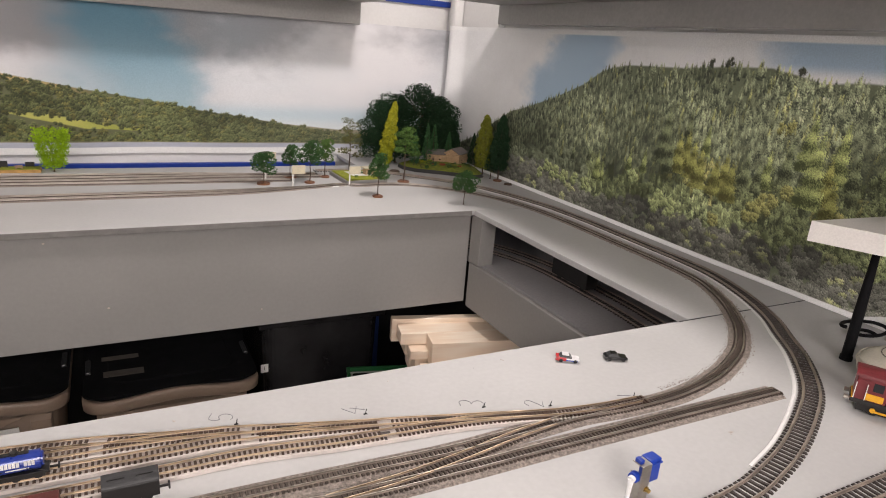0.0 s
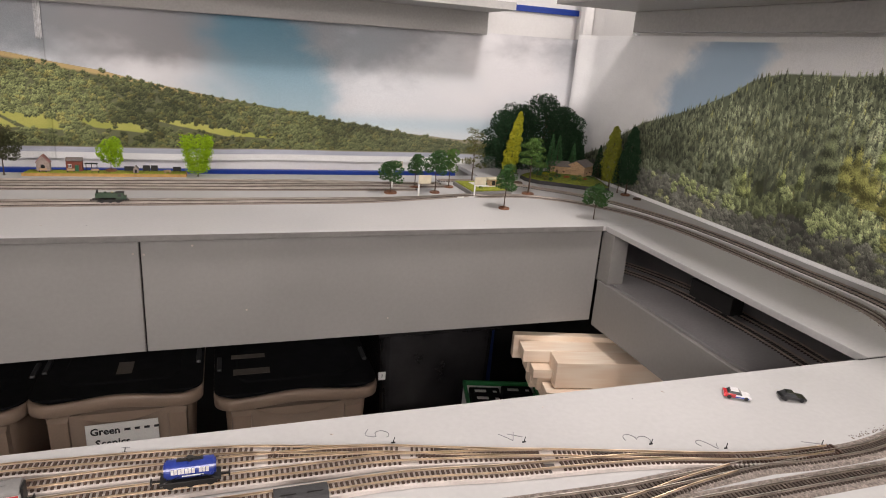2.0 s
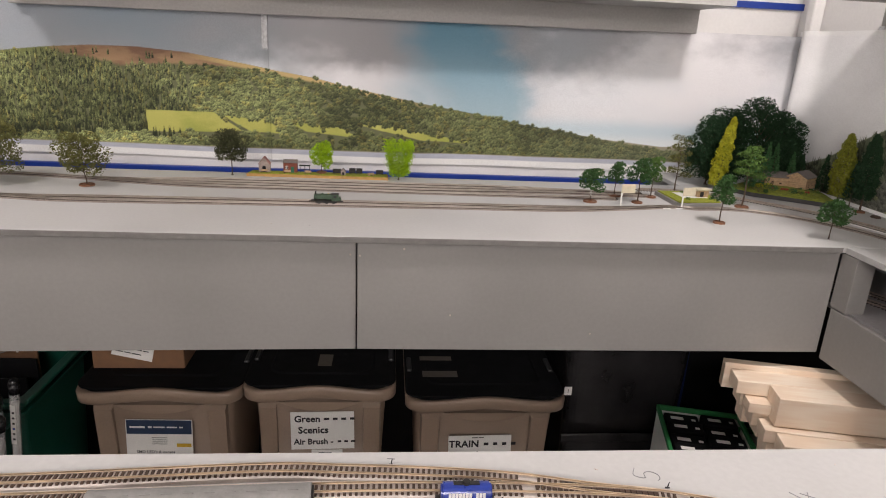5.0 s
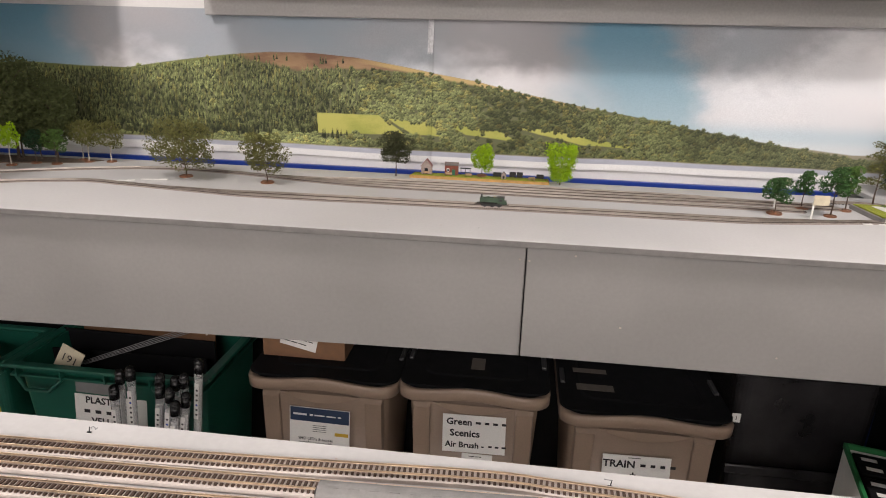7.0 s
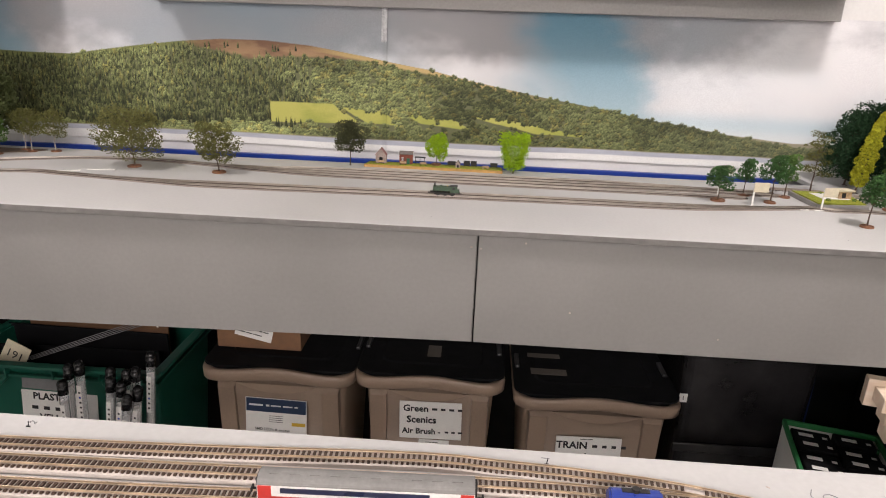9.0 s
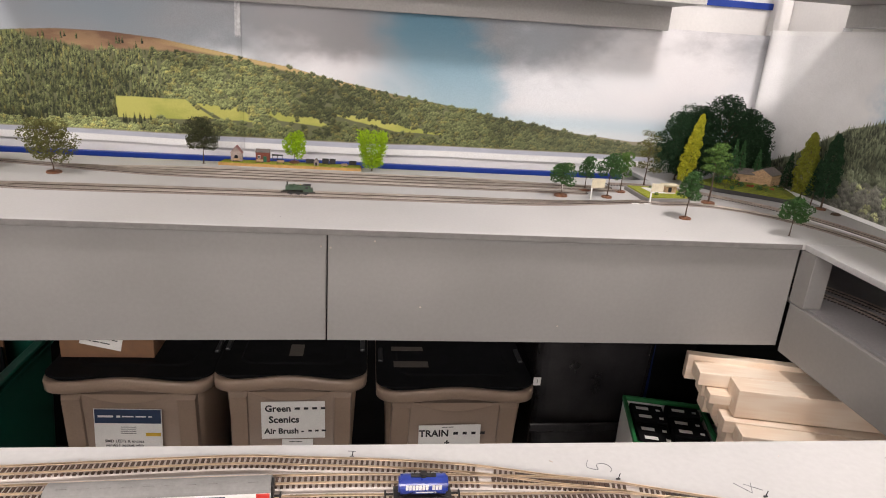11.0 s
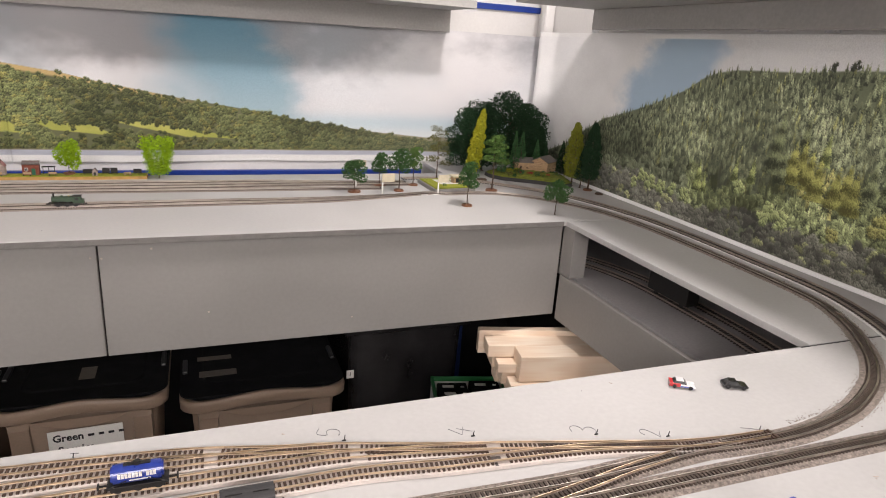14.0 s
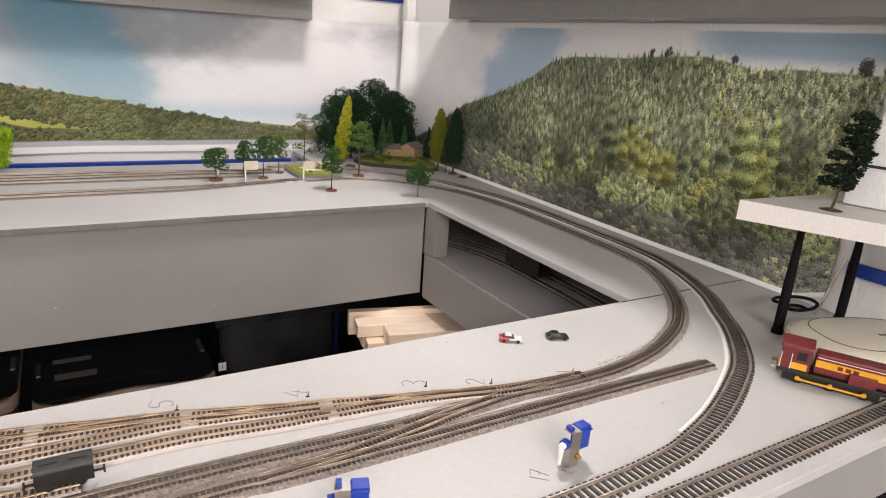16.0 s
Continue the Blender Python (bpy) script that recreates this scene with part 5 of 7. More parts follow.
def model_tree(x, y, height, spread, mat_, label, style="round", seed=1, z=BOARD, coin=True, bark=None, lobes=9, each=130, leaf=0.0026, trunk=0.38, lean=0.0, group="model trees", big=0.013):
    g = np.random.RandomState(seed)
    ob = thing("model_tree", label, "model tree", (x, y, z), 0, group=group)
    if coin:
        bm = B()
        rod(bm, (0, 0, 0), (0, 0, 0.0019), big, big, 28)
        base = part("coin_base", bm, COIN, ob, "bronze coin glued on as a base")
        bm = B()
        rod(bm, (0, 0, 0.0018), (0, 0, 0.0042), big * 0.45, big * 0.2, 12)
        rim = [(big * 0.93 * math.cos(q), big * 0.93 * math.sin(q), 0.0027) for q in np.linspace(0, 2 * math.pi, 25)]
        for a, b in zip(rim, rim[1:]):
            rod(bm, a, b, 0.0011, 0.0011, 6)
        part("clay_mound", bm, COIN, ob, "brown clay rim round the coin")
    r0 = max(0.0011, height * 0.016)
    bm = B()
    knee = height * trunk
    tip = Vector((lean * height, 0, height * 0.93))
    spine = [Vector((0, 0, 0.0)), Vector((lean * knee * 0.5 + g.normal() * 0.001, g.normal() * 0.001, knee * 0.5)), Vector((lean * knee, g.normal() * 0.001, knee)), Vector((lean * height * 0.7, g.normal() * 0.002, height * 0.7)), tip]
    for i, (a, b) in enumerate(zip(spine, spine[1:])):
        rod(bm, a, b, r0 * (1 - 0.22 * i), r0 * (1 - 0.22 * (i + 1)), 8)
    for q in range(4):
        a = q * 1.57 + g.uniform(0, 1)
        rod(bm, (0, 0, 0.001), (math.cos(a) * r0 * 2.6, math.sin(a) * r0 * 2.6, 0.0), r0 * 0.7, r0 * 0.2, 6)
    lob = []
    if style in ("round", "sparse", "weep"):
        for i in range(lobes):
            a = i * 2.4 + g.uniform(-0.4, 0.4)
            u = (i + 0.5) / lobes
            rad = spread / 2 * (0.35 + 0.65 * math.sin(math.pi * (0.18 + 0.72 * u))) * g.uniform(0.45, 0.72)
            zz = knee + (height - knee) * (0.08 + 0.80 * u)
            p = Vector((math.cos(a) * rad + lean * zz, math.sin(a) * rad * 0.9, zz))
            s = spread * (0.25 if style == "round" else 0.19) * g.uniform(0.8, 1.2)
            lob.append((p.x, p.y, p.z, s, s, s * (0.72 if style != "weep" else 1.2)))
            rod(bm, spine[2].lerp(spine[4], max(0.0, u - 0.25)), p, r0 * 0.45, r0 * 0.15, 5)
        if style == "round":
            lob.append((lean * height * 0.9, 0, height * 0.90, spread * 0.20, spread * 0.20, height * 0.10))
    elif style == "tier":
        for i in range(lobes):
            a = i * 2.1 + g.uniform(-0.5, 0.5)
            u = i / max(1, lobes - 1)
            rad = spread / 2 * (0.75 - 0.45 * u) * g.uniform(0.5, 1.0)
            zz = knee + (height * 0.95 - knee) * u
            p = Vector((math.cos(a) * rad + lean * zz, math.sin(a) * rad, zz))
            lob.append((p.x, p.y, p.z, spread * 0.22, spread * 0.22, height * 0.055))
            rod(bm, (lean * zz * 0.9, 0, zz - 0.006), p, r0 * 0.4, r0 * 0.2, 5)
    part("trunk", bm, bark or BARK, ob)
    if style == "cone":
        k = lobes * each
        u = g.uniform(0.04, 1.0, k)
        a = g.uniform(0, 2 * math.pi, k)
        rad = spread / 2 * np.minimum(1.0, (1.03 - u) * 1.35) * g.uniform(0.65, 1.0, k) * (0.86 + 0.14 * np.sin(u * 60 + a * 2))
        pts = np.stack([np.cos(a) * rad + lean * u * height, np.sin(a) * rad, knee + (height - knee) * u], 1)
    elif style == "column":
        k = lobes * each
        u = g.uniform(0.0, 1.0, k)
        a = g.uniform(0, 2 * math.pi, k)
        rad = spread / 2 * np.minimum(1.0, np.sqrt(np.maximum(0.0, 1.0 - u)) * 1.25) * g.uniform(0.6, 1.0, k) * (0.84 + 0.16 * np.sin(u * 38 + a * 3)) * (0.75 + 0.25 * np.minimum(1.0, u * 4))
        pts = np.stack([np.cos(a) * rad + lean * u * height, np.sin(a) * rad, knee + (height - knee) * u], 1)
    elif style == "bush":
        k = lobes * each
        stems = [(math.cos(q) * spread * 0.32, math.sin(q) * spread * 0.32) for q in np.linspace(0, 6.28, 13)]
        pts = []
        for i in range(k):
            sx, sy = stems[g.randint(13)]
            u = g.uniform(0.12, 1.0)
            flare = 0.55 + 1.0 * min(u, 0.75)
            pts.append((sx * flare + g.normal() * spread * 0.075, sy * flare + g.normal() * spread * 0.075, height * u * (1 - 0.16 * (math.hypot(sx, sy) / spread)) + g.normal() * 0.002))
        pts = np.array(pts)
    else:
        pts = clump_points(g, lob, each)
    v, f = leaves(pts, leaf, seed, 0.2)
    crown = raw("crown", v, f, mat_, ob)
    return ob


T_DARK = "dark green model tree on a bronze coin base"
model_tree(0.620, 1.713, 0.108, 0.060, GREEN, T_DARK, seed=2, trunk=0.42, each=190)
model_tree(0.499, 1.886, 0.108, 0.072, GREEN, T_DARK, seed=3, trunk=0.45, each=190)
model_tree(0.559, 1.951, 0.104, 0.058, MID, "lighter green model tree on a bronze coin base", seed=4, trunk=0.42, each=150)
model_tree(0.381, 1.884, 0.082, 0.070, GREEN, "short dark green model tree on a bronze coin base", seed=5, trunk=0.36, each=180, big=0.0165)
model_tree(0.466, 1.957, 0.088, 0.044, GREEN, "narrow dark green model tree on a bronze coin base", seed=6, trunk=0.36, each=120, big=0.0165)
model_tree(0.757, 1.869, 0.150, 0.095, MID, "tall flat-topped pine model tree on a bronze coin base", style="tier", seed=7, trunk=0.52, lobes=10, each=170, leaf=0.0028, big=0.0165)
model_tree(0.656, 2.030, 0.150, 0.090, OLIVE, "tall sparse olive model tree behind the small diorama", style="tier", seed=8, trunk=0.30, lobes=11, each=90, coin=False)
model_tree(0.803, 1.607, 0.082, 0.062, GREEN, "small dark green model tree at the board corner", seed=9, coin=False, trunk=0.40, each=170)
model_tree(-1.014, 1.927, 0.145, 0.185, OLIVE, "broad olive-brown model tree on a bronze coin base", seed=10, trunk=0.20, lobes=26, each=260, leaf=0.0027, style="sparse", big=0.0165)
model_tree(-0.795, 1.909, 0.122, 0.118, OLIVE, "olive-brown model tree on a bronze coin base", seed=11, trunk=0.24, lobes=18, each=230, style="sparse", big=0.0165, lean=-0.10)
model_tree(-0.508, 2.077, 0.115, 0.094, foliage("dull_olive_flock", (0.065, 0.070, 0.032)), "dark weathered model tree beside the platform", seed=12, trunk=0.34, lobes=13, each=280, coin=False)
model_tree(-0.080, 2.075, 0.108, 0.072, LIME, "bright lime green bushy model tree beside the platform", seed=14, style="bush", coin=False, lobes=13, each=330, trunk=0.2)
model_tree(-0.282, 2.094, 0.078, 0.072, LIME, "bright lime green model tree standing on the platform", seed=15, style="weep", coin=True, trunk=0.30, each=260, z=BOARD + 0.009)
# left corner group
model_tree(-1.545, 1.925, 0.066, 0.056, REDF, "small red maple model tree on a coin base", seed=16, style="sparse", trunk=0.5, each=120)
model_tree(-1.505, 1.945, 0.108, 0.066, LIME, "lime green model tree with a thick trunk", seed=17, style="weep", trunk=0.5, each=150, bark=BARK_PALE)
model_tree(-1.470, 1.990, 0.090, 0.050, DEEP, T_DARK, seed=18, each=120)
model_tree(-1.412, 1.992, 0.094, 0.062, MID, "mid green model tree on a bronze coin base", seed=19, trunk=0.35, each=140)
model_tree(-1.385, 2.062, 0.112, 0.070, OLIVE, "olive model tree with a pale trunk", seed=20, bark=BARK_PALE, trunk=0.42, each=150)
model_tree(-1.355, 2.044, 0.110, 0.075, OLIVE, "olive model tree with a pale trunk", seed=21, bark=BARK_PALE, trunk=0.42, each=150)
model_tree(-1.300, 2.060, 0.112, 0.085, OLIVE, "olive model tree with a pale trunk", seed=22, bark=BARK_PALE, trunk=0.36, each=160)
for i, (x, y, h, w) in enumerate(((-1.56, 2.04, 0.275, 0.25), (-1.455, 2.055, 0.205, 0.15), (-1.68, 2.02, 0.27, 0.24), (-1.55, 2.045, 0.20, 0.17), (-1.82, 1.95, 0.27, 0.24), (-1.50, 2.05, 0.13, 0.11), (-1.95, 1.86, 0.24, 0.22))):
    model_tree(x, y, h, w, CORNER, "large dark green model tree in the corner", seed=30 + i, coin=False, lobes=15, each=330, leaf=0.0046, trunk=0.3)
# right corner group
for i, (x, y, h, w) in enumerate(((0.796, 2.14, 0.195, 0.135), (0.850, 2.15, 0.215, 0.155), (0.928, 2.14, 0.250, 0.17), (0.985, 2.13, 0.215, 0.14), (1.008, 2.13, 0.165, 0.10))):
    model_tree(x, y, h, w, DEEP, "large dark green bushy model tree in the corner", seed=40 + i, coin=False, lobes=26, each=460, leaf=0.0030, trunk=0.08)
model_tree(0.770, 2.040, 0.200, 0.052, YELLOWF, "yellow cypress model tree in the corner wood", style="column", seed=50, coin=False, lobes=10, each=420, leaf=0.0032, trunk=0.10, lean=0.12)
for i, (x, y, h, w, m) in enumerate(((0.905, 2.038, 0.128, 0.036, FIRGREEN), (0.935, 2.052, 0.124, 0.040, FIRGREEN), (0.990, 2.058, 0.100, 0.036, FIRGREEN), (0.857, 2.020, 0.100, 0.032, FIRGREEN), (1.030, 2.075, 0.092, 0.034, DEEP), (1.046, 2.000, 0.105, 0.040, DEEP))):
    model_tree(x, y, h, w, m, "dark green conical fir model tree behind the garden", style="cone", seed=60 + i, coin=False, lobes=7, each=150, trunk=0.08, z=BOARD + 0.012)
model_tree(1.038, 1.920, 0.182, 0.064, foliage("mustard_fir_flock", (0.23, 0.24, 0.03)), "mustard green cypress model tree beside the wall", style="column", seed=70, coin=False, lobes=10, each=420, leaf=0.0032, trunk=0.14)
model_tree(1.050, 1.850, 0.190, 0.062, DEEP, "almost black cypress model tree beside the wall", style="column", seed=71, lobes=10, each=420, leaf=0.0032, trunk=0.18)
model_tree(1.046, 1.885, 0.120, 0.046, DEEP, "almost black cypress model tree beside the wall", style="cone", seed=72, coin=False, lobes=7, each=150, trunk=0.18)

# ---------------------------------------------------------------- garden with log cabins in the corner
GRASS = material("flock_grass", (0.20, 0.23, 0.025), 0.95, vary=0.35, scale=130, fine=1500, bump=0.9, vary2=0.25)
TAR = material("dark_tarmac_paint", (0.045, 0.043, 0.045), 0.85, vary=0.2, scale=80, bump=0.3)
LOG = material("stained_log", (0.47, 0.32, 0.19), 0.7, vary=0.25, scale=200, fine=900, bump=0.4)
FELT = material("grey_roof_felt", (0.17, 0.15, 0.14), 0.85, vary=0.2, scale=200, bump=0.4)
BROWN = material("brown_scatter", (0.14, 0.10, 0.075), 0.95, vary=0.35, scale=120, fine=1400, bump=0.8)
CARD = material("cream_card", (0.60, 0.54, 0.40), 0.8, vary=0.06, scale=80, bump=0.1)
garden = thing("garden_scene", "sloping flock garden with shrubs and red flowers", "model scene", (0, 0, 0))
outline = [(0.828, 2.040), (0.850, 1.998), (0.932, 1.942), (1.000, 1.885), (1.030, 1.900), (1.058, 1.99), (1.055, 2.11), (0.885, 2.12), (0.830, 2.08)]
mid = Vector((0.950, 2.022))
bm = B()
rings = []
for scale, z in ((1.0, 0.0), (0.985, 0.010), (0.90, 0.016), (0.70, 0.021), (0.42, 0.026)):
    rings.append([bm.verts.new((*(mid + (Vector(p) - mid) * scale), BOARD + z)) for p in outline])
for a, b in zip(rings[1:], rings[2:]):
    for i in range(len(a)):
        j = (i + 1) % len(a)
        bm.faces.new((a[i], a[j], b[j], b[i]))
bm.faces.new(rings[-1])
bmesh.ops.delete(bm, geom=rings[0], context="VERTS")
part("lawn", bm, GRASS, garden, "yellow-green flock lawn")
bm = B()
low = [bm.verts.new((*p, BOARD)) for p in outline]
high = [bm.verts.new((*(mid + (Vector(p) - mid) * 0.985), BOARD + 0.0108)) for p in outline]
for i in range(len(low)):
    j = (i + 1) % len(low)
    bm.faces.new((low[i], low[j], high[j], high[i]))
part("bank", bm, TAR, garden, "dark painted bank below the lawn")
g = np.random.RandomState(8)
for i in range(46):
    a = g.uniform(0, 6.28)
    q = g.uniform(0.45, 1.0)
    p = mid + Vector((math.cos(a) * 0.088, math.sin(a) * 0.072 - 0.010)) * q
    r = g.uniform(0.005, 0.011)
    v, f = leaves(clump_points(g, [(p.x, p.y, BOARD + 0.029 - 0.013 * q + r * 0.3, r, r, r * 0.8)], 130, 0.6), 0.0017, i)
    raw("shrub", v, f, (MID, GREEN, YELLOWF, OLIVE, FIRGREEN)[i % 5], garden)
for p in ((0.929, 1.984), (0.936, 1.980), (0.908, 2.000), (0.975, 1.95)):
    v, f = leaves(clump_points(g, [(*p, BOARD + 0.0240, 0.006, 0.006, 0.004)], 90, 0.3), 0.0014, 4)
    raw("flower_bed", v, f, REDF, garden)["label"] = "red flower patch"


def log_cabin(x, y, z, rz, w, d, h):
    ob = thing("log_cabin", "brown log cabin model with a grey felt roof", "model house", (x, y, z), rz, group="log cabins")
    for side in (-1, 1):
        for k in range(6):
            zz = (k + 0.5) * h / 6
            bm = B(); rod(bm, (-w / 2 - 0.002, side * d / 2, zz), (w / 2 + 0.002, side * d / 2, zz), h / 12, h / 12, 7)
            part("log", bm, LOG, ob)
            bm = B(); rod(bm, (side * w / 2, -d / 2 - 0.002, zz), (side * w / 2, d / 2 + 0.002, zz), h / 12, h / 12, 7)
            part("log", bm, LOG, ob)
    bm = B()
    for s in (-1, 1):
        q = [bm.verts.new((s * w / 2, -d / 2, h)), bm.verts.new((s * w / 2, d / 2, h)), bm.verts.new((s * w / 2, 0, h + d * 0.26))]
        bm.faces.new(q)
    part("gable", bm, LOG, ob)
    for s in (-1, 1):
        bm = B(); box(bm, 0, 0, -0.0006, w + 0.010, d * 0.66, 0.0014, m=Matrix.Translation((0, s * d * 0.29, h + d * 0.14)) @ Matrix.Rotation(-s * 0.48, 4, "X"))
        part("roof_panel", bm, FELT, ob)
    bm = B(); box(bm, -w * 0.18, -d / 2 - 0.0012, 0.001, 0.006, 0.0012, 0.012)
    part("door", bm, BARK, ob, "dark plank door")
    bm = B(); box(bm, w * 0.22, -d / 2 - 0.0012, 0.006, 0.006, 0.001, 0.005)
    part("window", bm, CAR_GLASS, ob)
    return ob


log_cabin(0.998, 2.020, BOARD + 0.024, 34, 0.056, 0.050, 0.030)
log_cabin(0.940, 2.048, BOARD + 0.024, -16, 0.050, 0.042, 0.024)

# brown scenic ground in the left corner
bm = B()
slab(bm, [(-2.25, 1.90), (-1.75, 1.93), (-1.58, 1.955), (-1.45, 2.005), (-1.36, 2.03), (-1.33, 2.072), (-2.25, 2.072)], BOARD, BOARD + 0.002)
solo("scenic_ground", bm, BROWN, "rough brown scatter ground under the corner trees", "scenery")

# ---------------------------------------------------------------- platform with its buildings
ORANGE = material("tan_platform_edge", (0.46, 0.27, 0.09), 0.8, vary=0.2, scale=90, bump=0.2)
STONE = material("pinkish_stone_print", (0.36, 0.29, 0.26), 0.85, vary=0.25, scale=400, bump=0.4)
BRICK = material("dark_red_brick_print", (0.20, 0.055, 0.035), 0.8, vary=0.3, scale=500, bump=0.4)
TILE = material("pink_roof_tile", (0.30, 0.15, 0.14), 0.8, vary=0.2, scale=300, bump=0.3)
LAWN = material("yellow_flock_lawn", (0.30, 0.33, 0.03), 0.95, vary=0.3, scale=180, fine=1500, bump=0.9)
DOORGREEN = material("green_door_paint", (0.02, 0.13, 0.07), 0.5)
PLAT = BOARD + 0.0085
platform = thing("station_platform", "narrow grassed platform with a tan edge", "platform", (0, 0, 0))
bm = B(); slab(bm, [(-0.470, 2.066), (-0.107, 2.062), (-0.107, 2.104), (-0.462, 2.106)], BOARD, PLAT - 0.0015)
part("edge", bm, ORANGE, platform, "tan painted platform edge")
bm = B(); slab(bm, [(-0.467, 2.0685), (-0.110, 2.0645), (-0.110, 2.1035), (-0.461, 2.1055)], PLAT - 0.0014, PLAT)
part("lawn", bm, LAWN, platform, "yellow-green flock surface")


def gabled(ob, w, d, h, rise, wall, roof, over=0.002):
    bm = B()
    box(bm, 0, 0, 0, w, d, h)
    part("walls", bm, wall, ob)
    bm = B()
    a = [bm.verts.new(p) for p in ((-w / 2, -d / 2, h), (w / 2, -d / 2, h), (0, -d / 2, h + rise))]
    b = [bm.verts.new(p) for p in ((-w / 2, d / 2, h), (w / 2, d / 2, h), (0, d / 2, h + rise))]
    bm.faces.new(a); bm.faces.new(b[::-1])
    bm.faces.new((a[0], a[2], b[2], b[0])); bm.faces.new((a[2], a[1], b[1], b[2])); bm.faces.new((a[1], a[0], b[0], b[1]))
    part("gable", bm, wall, ob)
    slope = math.atan2(rise, w / 2)
    length = math.hypot(rise, w / 2) + over
    for s in (-1, 1):
        bm = B(); box(bm, 0, 0, 0, length, d + 2 * over, 0.0012, m=Matrix.Translation((s * w / 4, 0, h + rise / 2)) @ Matrix.Rotation(s * slope, 4, "Y"))
        part("roof_panel", bm, roof, ob)


church = thing("chapel", "small stone chapel model with a pink roof", "model building", (-0.428, 2.092, PLAT), 0)
gabled(church, 0.028, 0.016, 0.021, 0.017, STONE, TILE)
bm = B(); box(bm, 0, -0.0085, 0.0, 0.009, 0.0012, 0.012); rod(bm, (0, -0.0091, 0.012), (0, -0.0079, 0.012), 0.0045, 0.0045, 16)
part("door", bm, INK, church, "dark arched doorway")
signal = thing("brick_cottage", "dark red brick cottage model with a green door", "model building", (-0.362, 2.094, PLAT), 0)
bm = B(); box(bm, 0, 0, 0, 0.035, 0.015, 0.024)
part("walls", bm, BRICK, signal)
bm = B(); box(bm, 0, -0.001, 0.0, 0.037, 0.016, 0.0012, m=Matrix.Translation((0, 0, 0.0285)) @ Matrix.Rotation(0.42, 4, "X"))
part("roof", bm, FELT, signal)
bm = B(); box(bm, 0, 0.004, 0.0235, 0.034, 0.006, 0.007)
part("gable", bm, BRICK, signal)
bm = B(); box(bm, 0.006, -0.008, 0, 0.008, 0.0012, 0.015)
part("door", bm, DOORGREEN, signal, "green painted door")
bm = B(); box(bm, -0.009, -0.008, 0.009, 0.007, 0.001, 0.008)
win = part("window", bm, PAPER, signal, "white framed window")
bm = B(); box(bm, -0.009, -0.0086, 0.0098, 0.0026, 0.0006, 0.0062, m=Matrix.Translation((-0.0016, 0, 0))); box(bm, -0.0072, -0.0086, 0.0098, 0.0022, 0.0006, 0.0062)
part("pane", bm, CAR_GLASS, win)
shelter = thing("waiting_shelter", "small dark framed glazed waiting shelter", "model building", (-0.325, 2.092, PLAT), 0)
for px in (-0.012, 0.0, 0.012):
    bm = B(); box(bm, px, 0, 0, 0.0014, 0.0014, 0.018)
    part("post", bm, INK, shelter)
bm = B(); box(bm, 0, 0, 0.018, 0.028, 0.012, 0.0014)
part("roof", bm, INK, shelter)
bm = B(); box(bm, 0, 0.004, 0.006, 0.025, 0.0008, 0.0014)
part("rail", bm, INK, shelter)


def bench(x, y):
    ob = thing("bench", "tiny brown platform bench", "bench", (x, y, PLAT), 0, group="platform benches")
    bm = B(); box(bm, 0, 0, 0.0040, 0.017, 0.005, 0.0008)
    part("seat", bm, LOG, ob)
    bm = B(); box(bm, 0, 0.0025, 0.0048, 0.017, 0.0007, 0.0036)
    part("backrest", bm, LOG, ob)
    for px in (-0.007, 0.007):
        bm = B(); box(bm, px, 0, 0, 0.0012, 0.0046, 0.0040)
        part("leg", bm, INK, ob)


for x in (-0.437, -0.378, -0.325):
    bench(x + 0.01, 2.075)
picnic = thing("picnic_table", "tiny brown picnic table", "table", (-0.152, 2.076, PLAT), 20)
bm = B(); box(bm, 0, 0, 0.006, 0.016, 0.007, 0.001)
part("tabletop", bm, LOG, picnic)
for s in (-1, 1):
    bm = B(); box(bm, 0, s * 0.006, 0.0035, 0.016, 0.0024, 0.0008)
    part("seat", bm, LOG, picnic)
    bm = B(); box(bm, s * 0.006, 0, 0, 0.001, 0.012, 0.006)
    part("leg", bm, LOG, picnic)
for x, w, h in ((-0.248, 0.022, 0.013), (-0.208, 0.017, 0.016), (-0.190, 0.016, 0.016), (-0.137, 0.019, 0.013)):
    ob = thing("notice_panel", "dark framed hoarding panel on the platform", "panel", (x + 0.007, 2.090, PLAT), 0, group="platform panels")
    bm = B(); box(bm, 0, 0, 0.002, w, 0.0016, h - 0.002)
    part("board", bm, CHASSIS, ob)
    for s in (-1, 1):
        bm = B(); box(bm, s * w * 0.42, 0, 0, 0.0012, 0.0012, h)
        part("post", bm, INK, ob)
kennel = thing("grey_hut", "tiny grey gabled hut with a dark doorway", "model building", (-0.224, 2.077, PLAT), 0)
gabled(kennel, 0.012, 0.009, 0.009, 0.008, STONE, FELT, 0.001)
bm = B(); box(bm, 0, -0.0048, 0, 0.005, 0.0006, 0.008)
part("door", bm, INK, kennel)

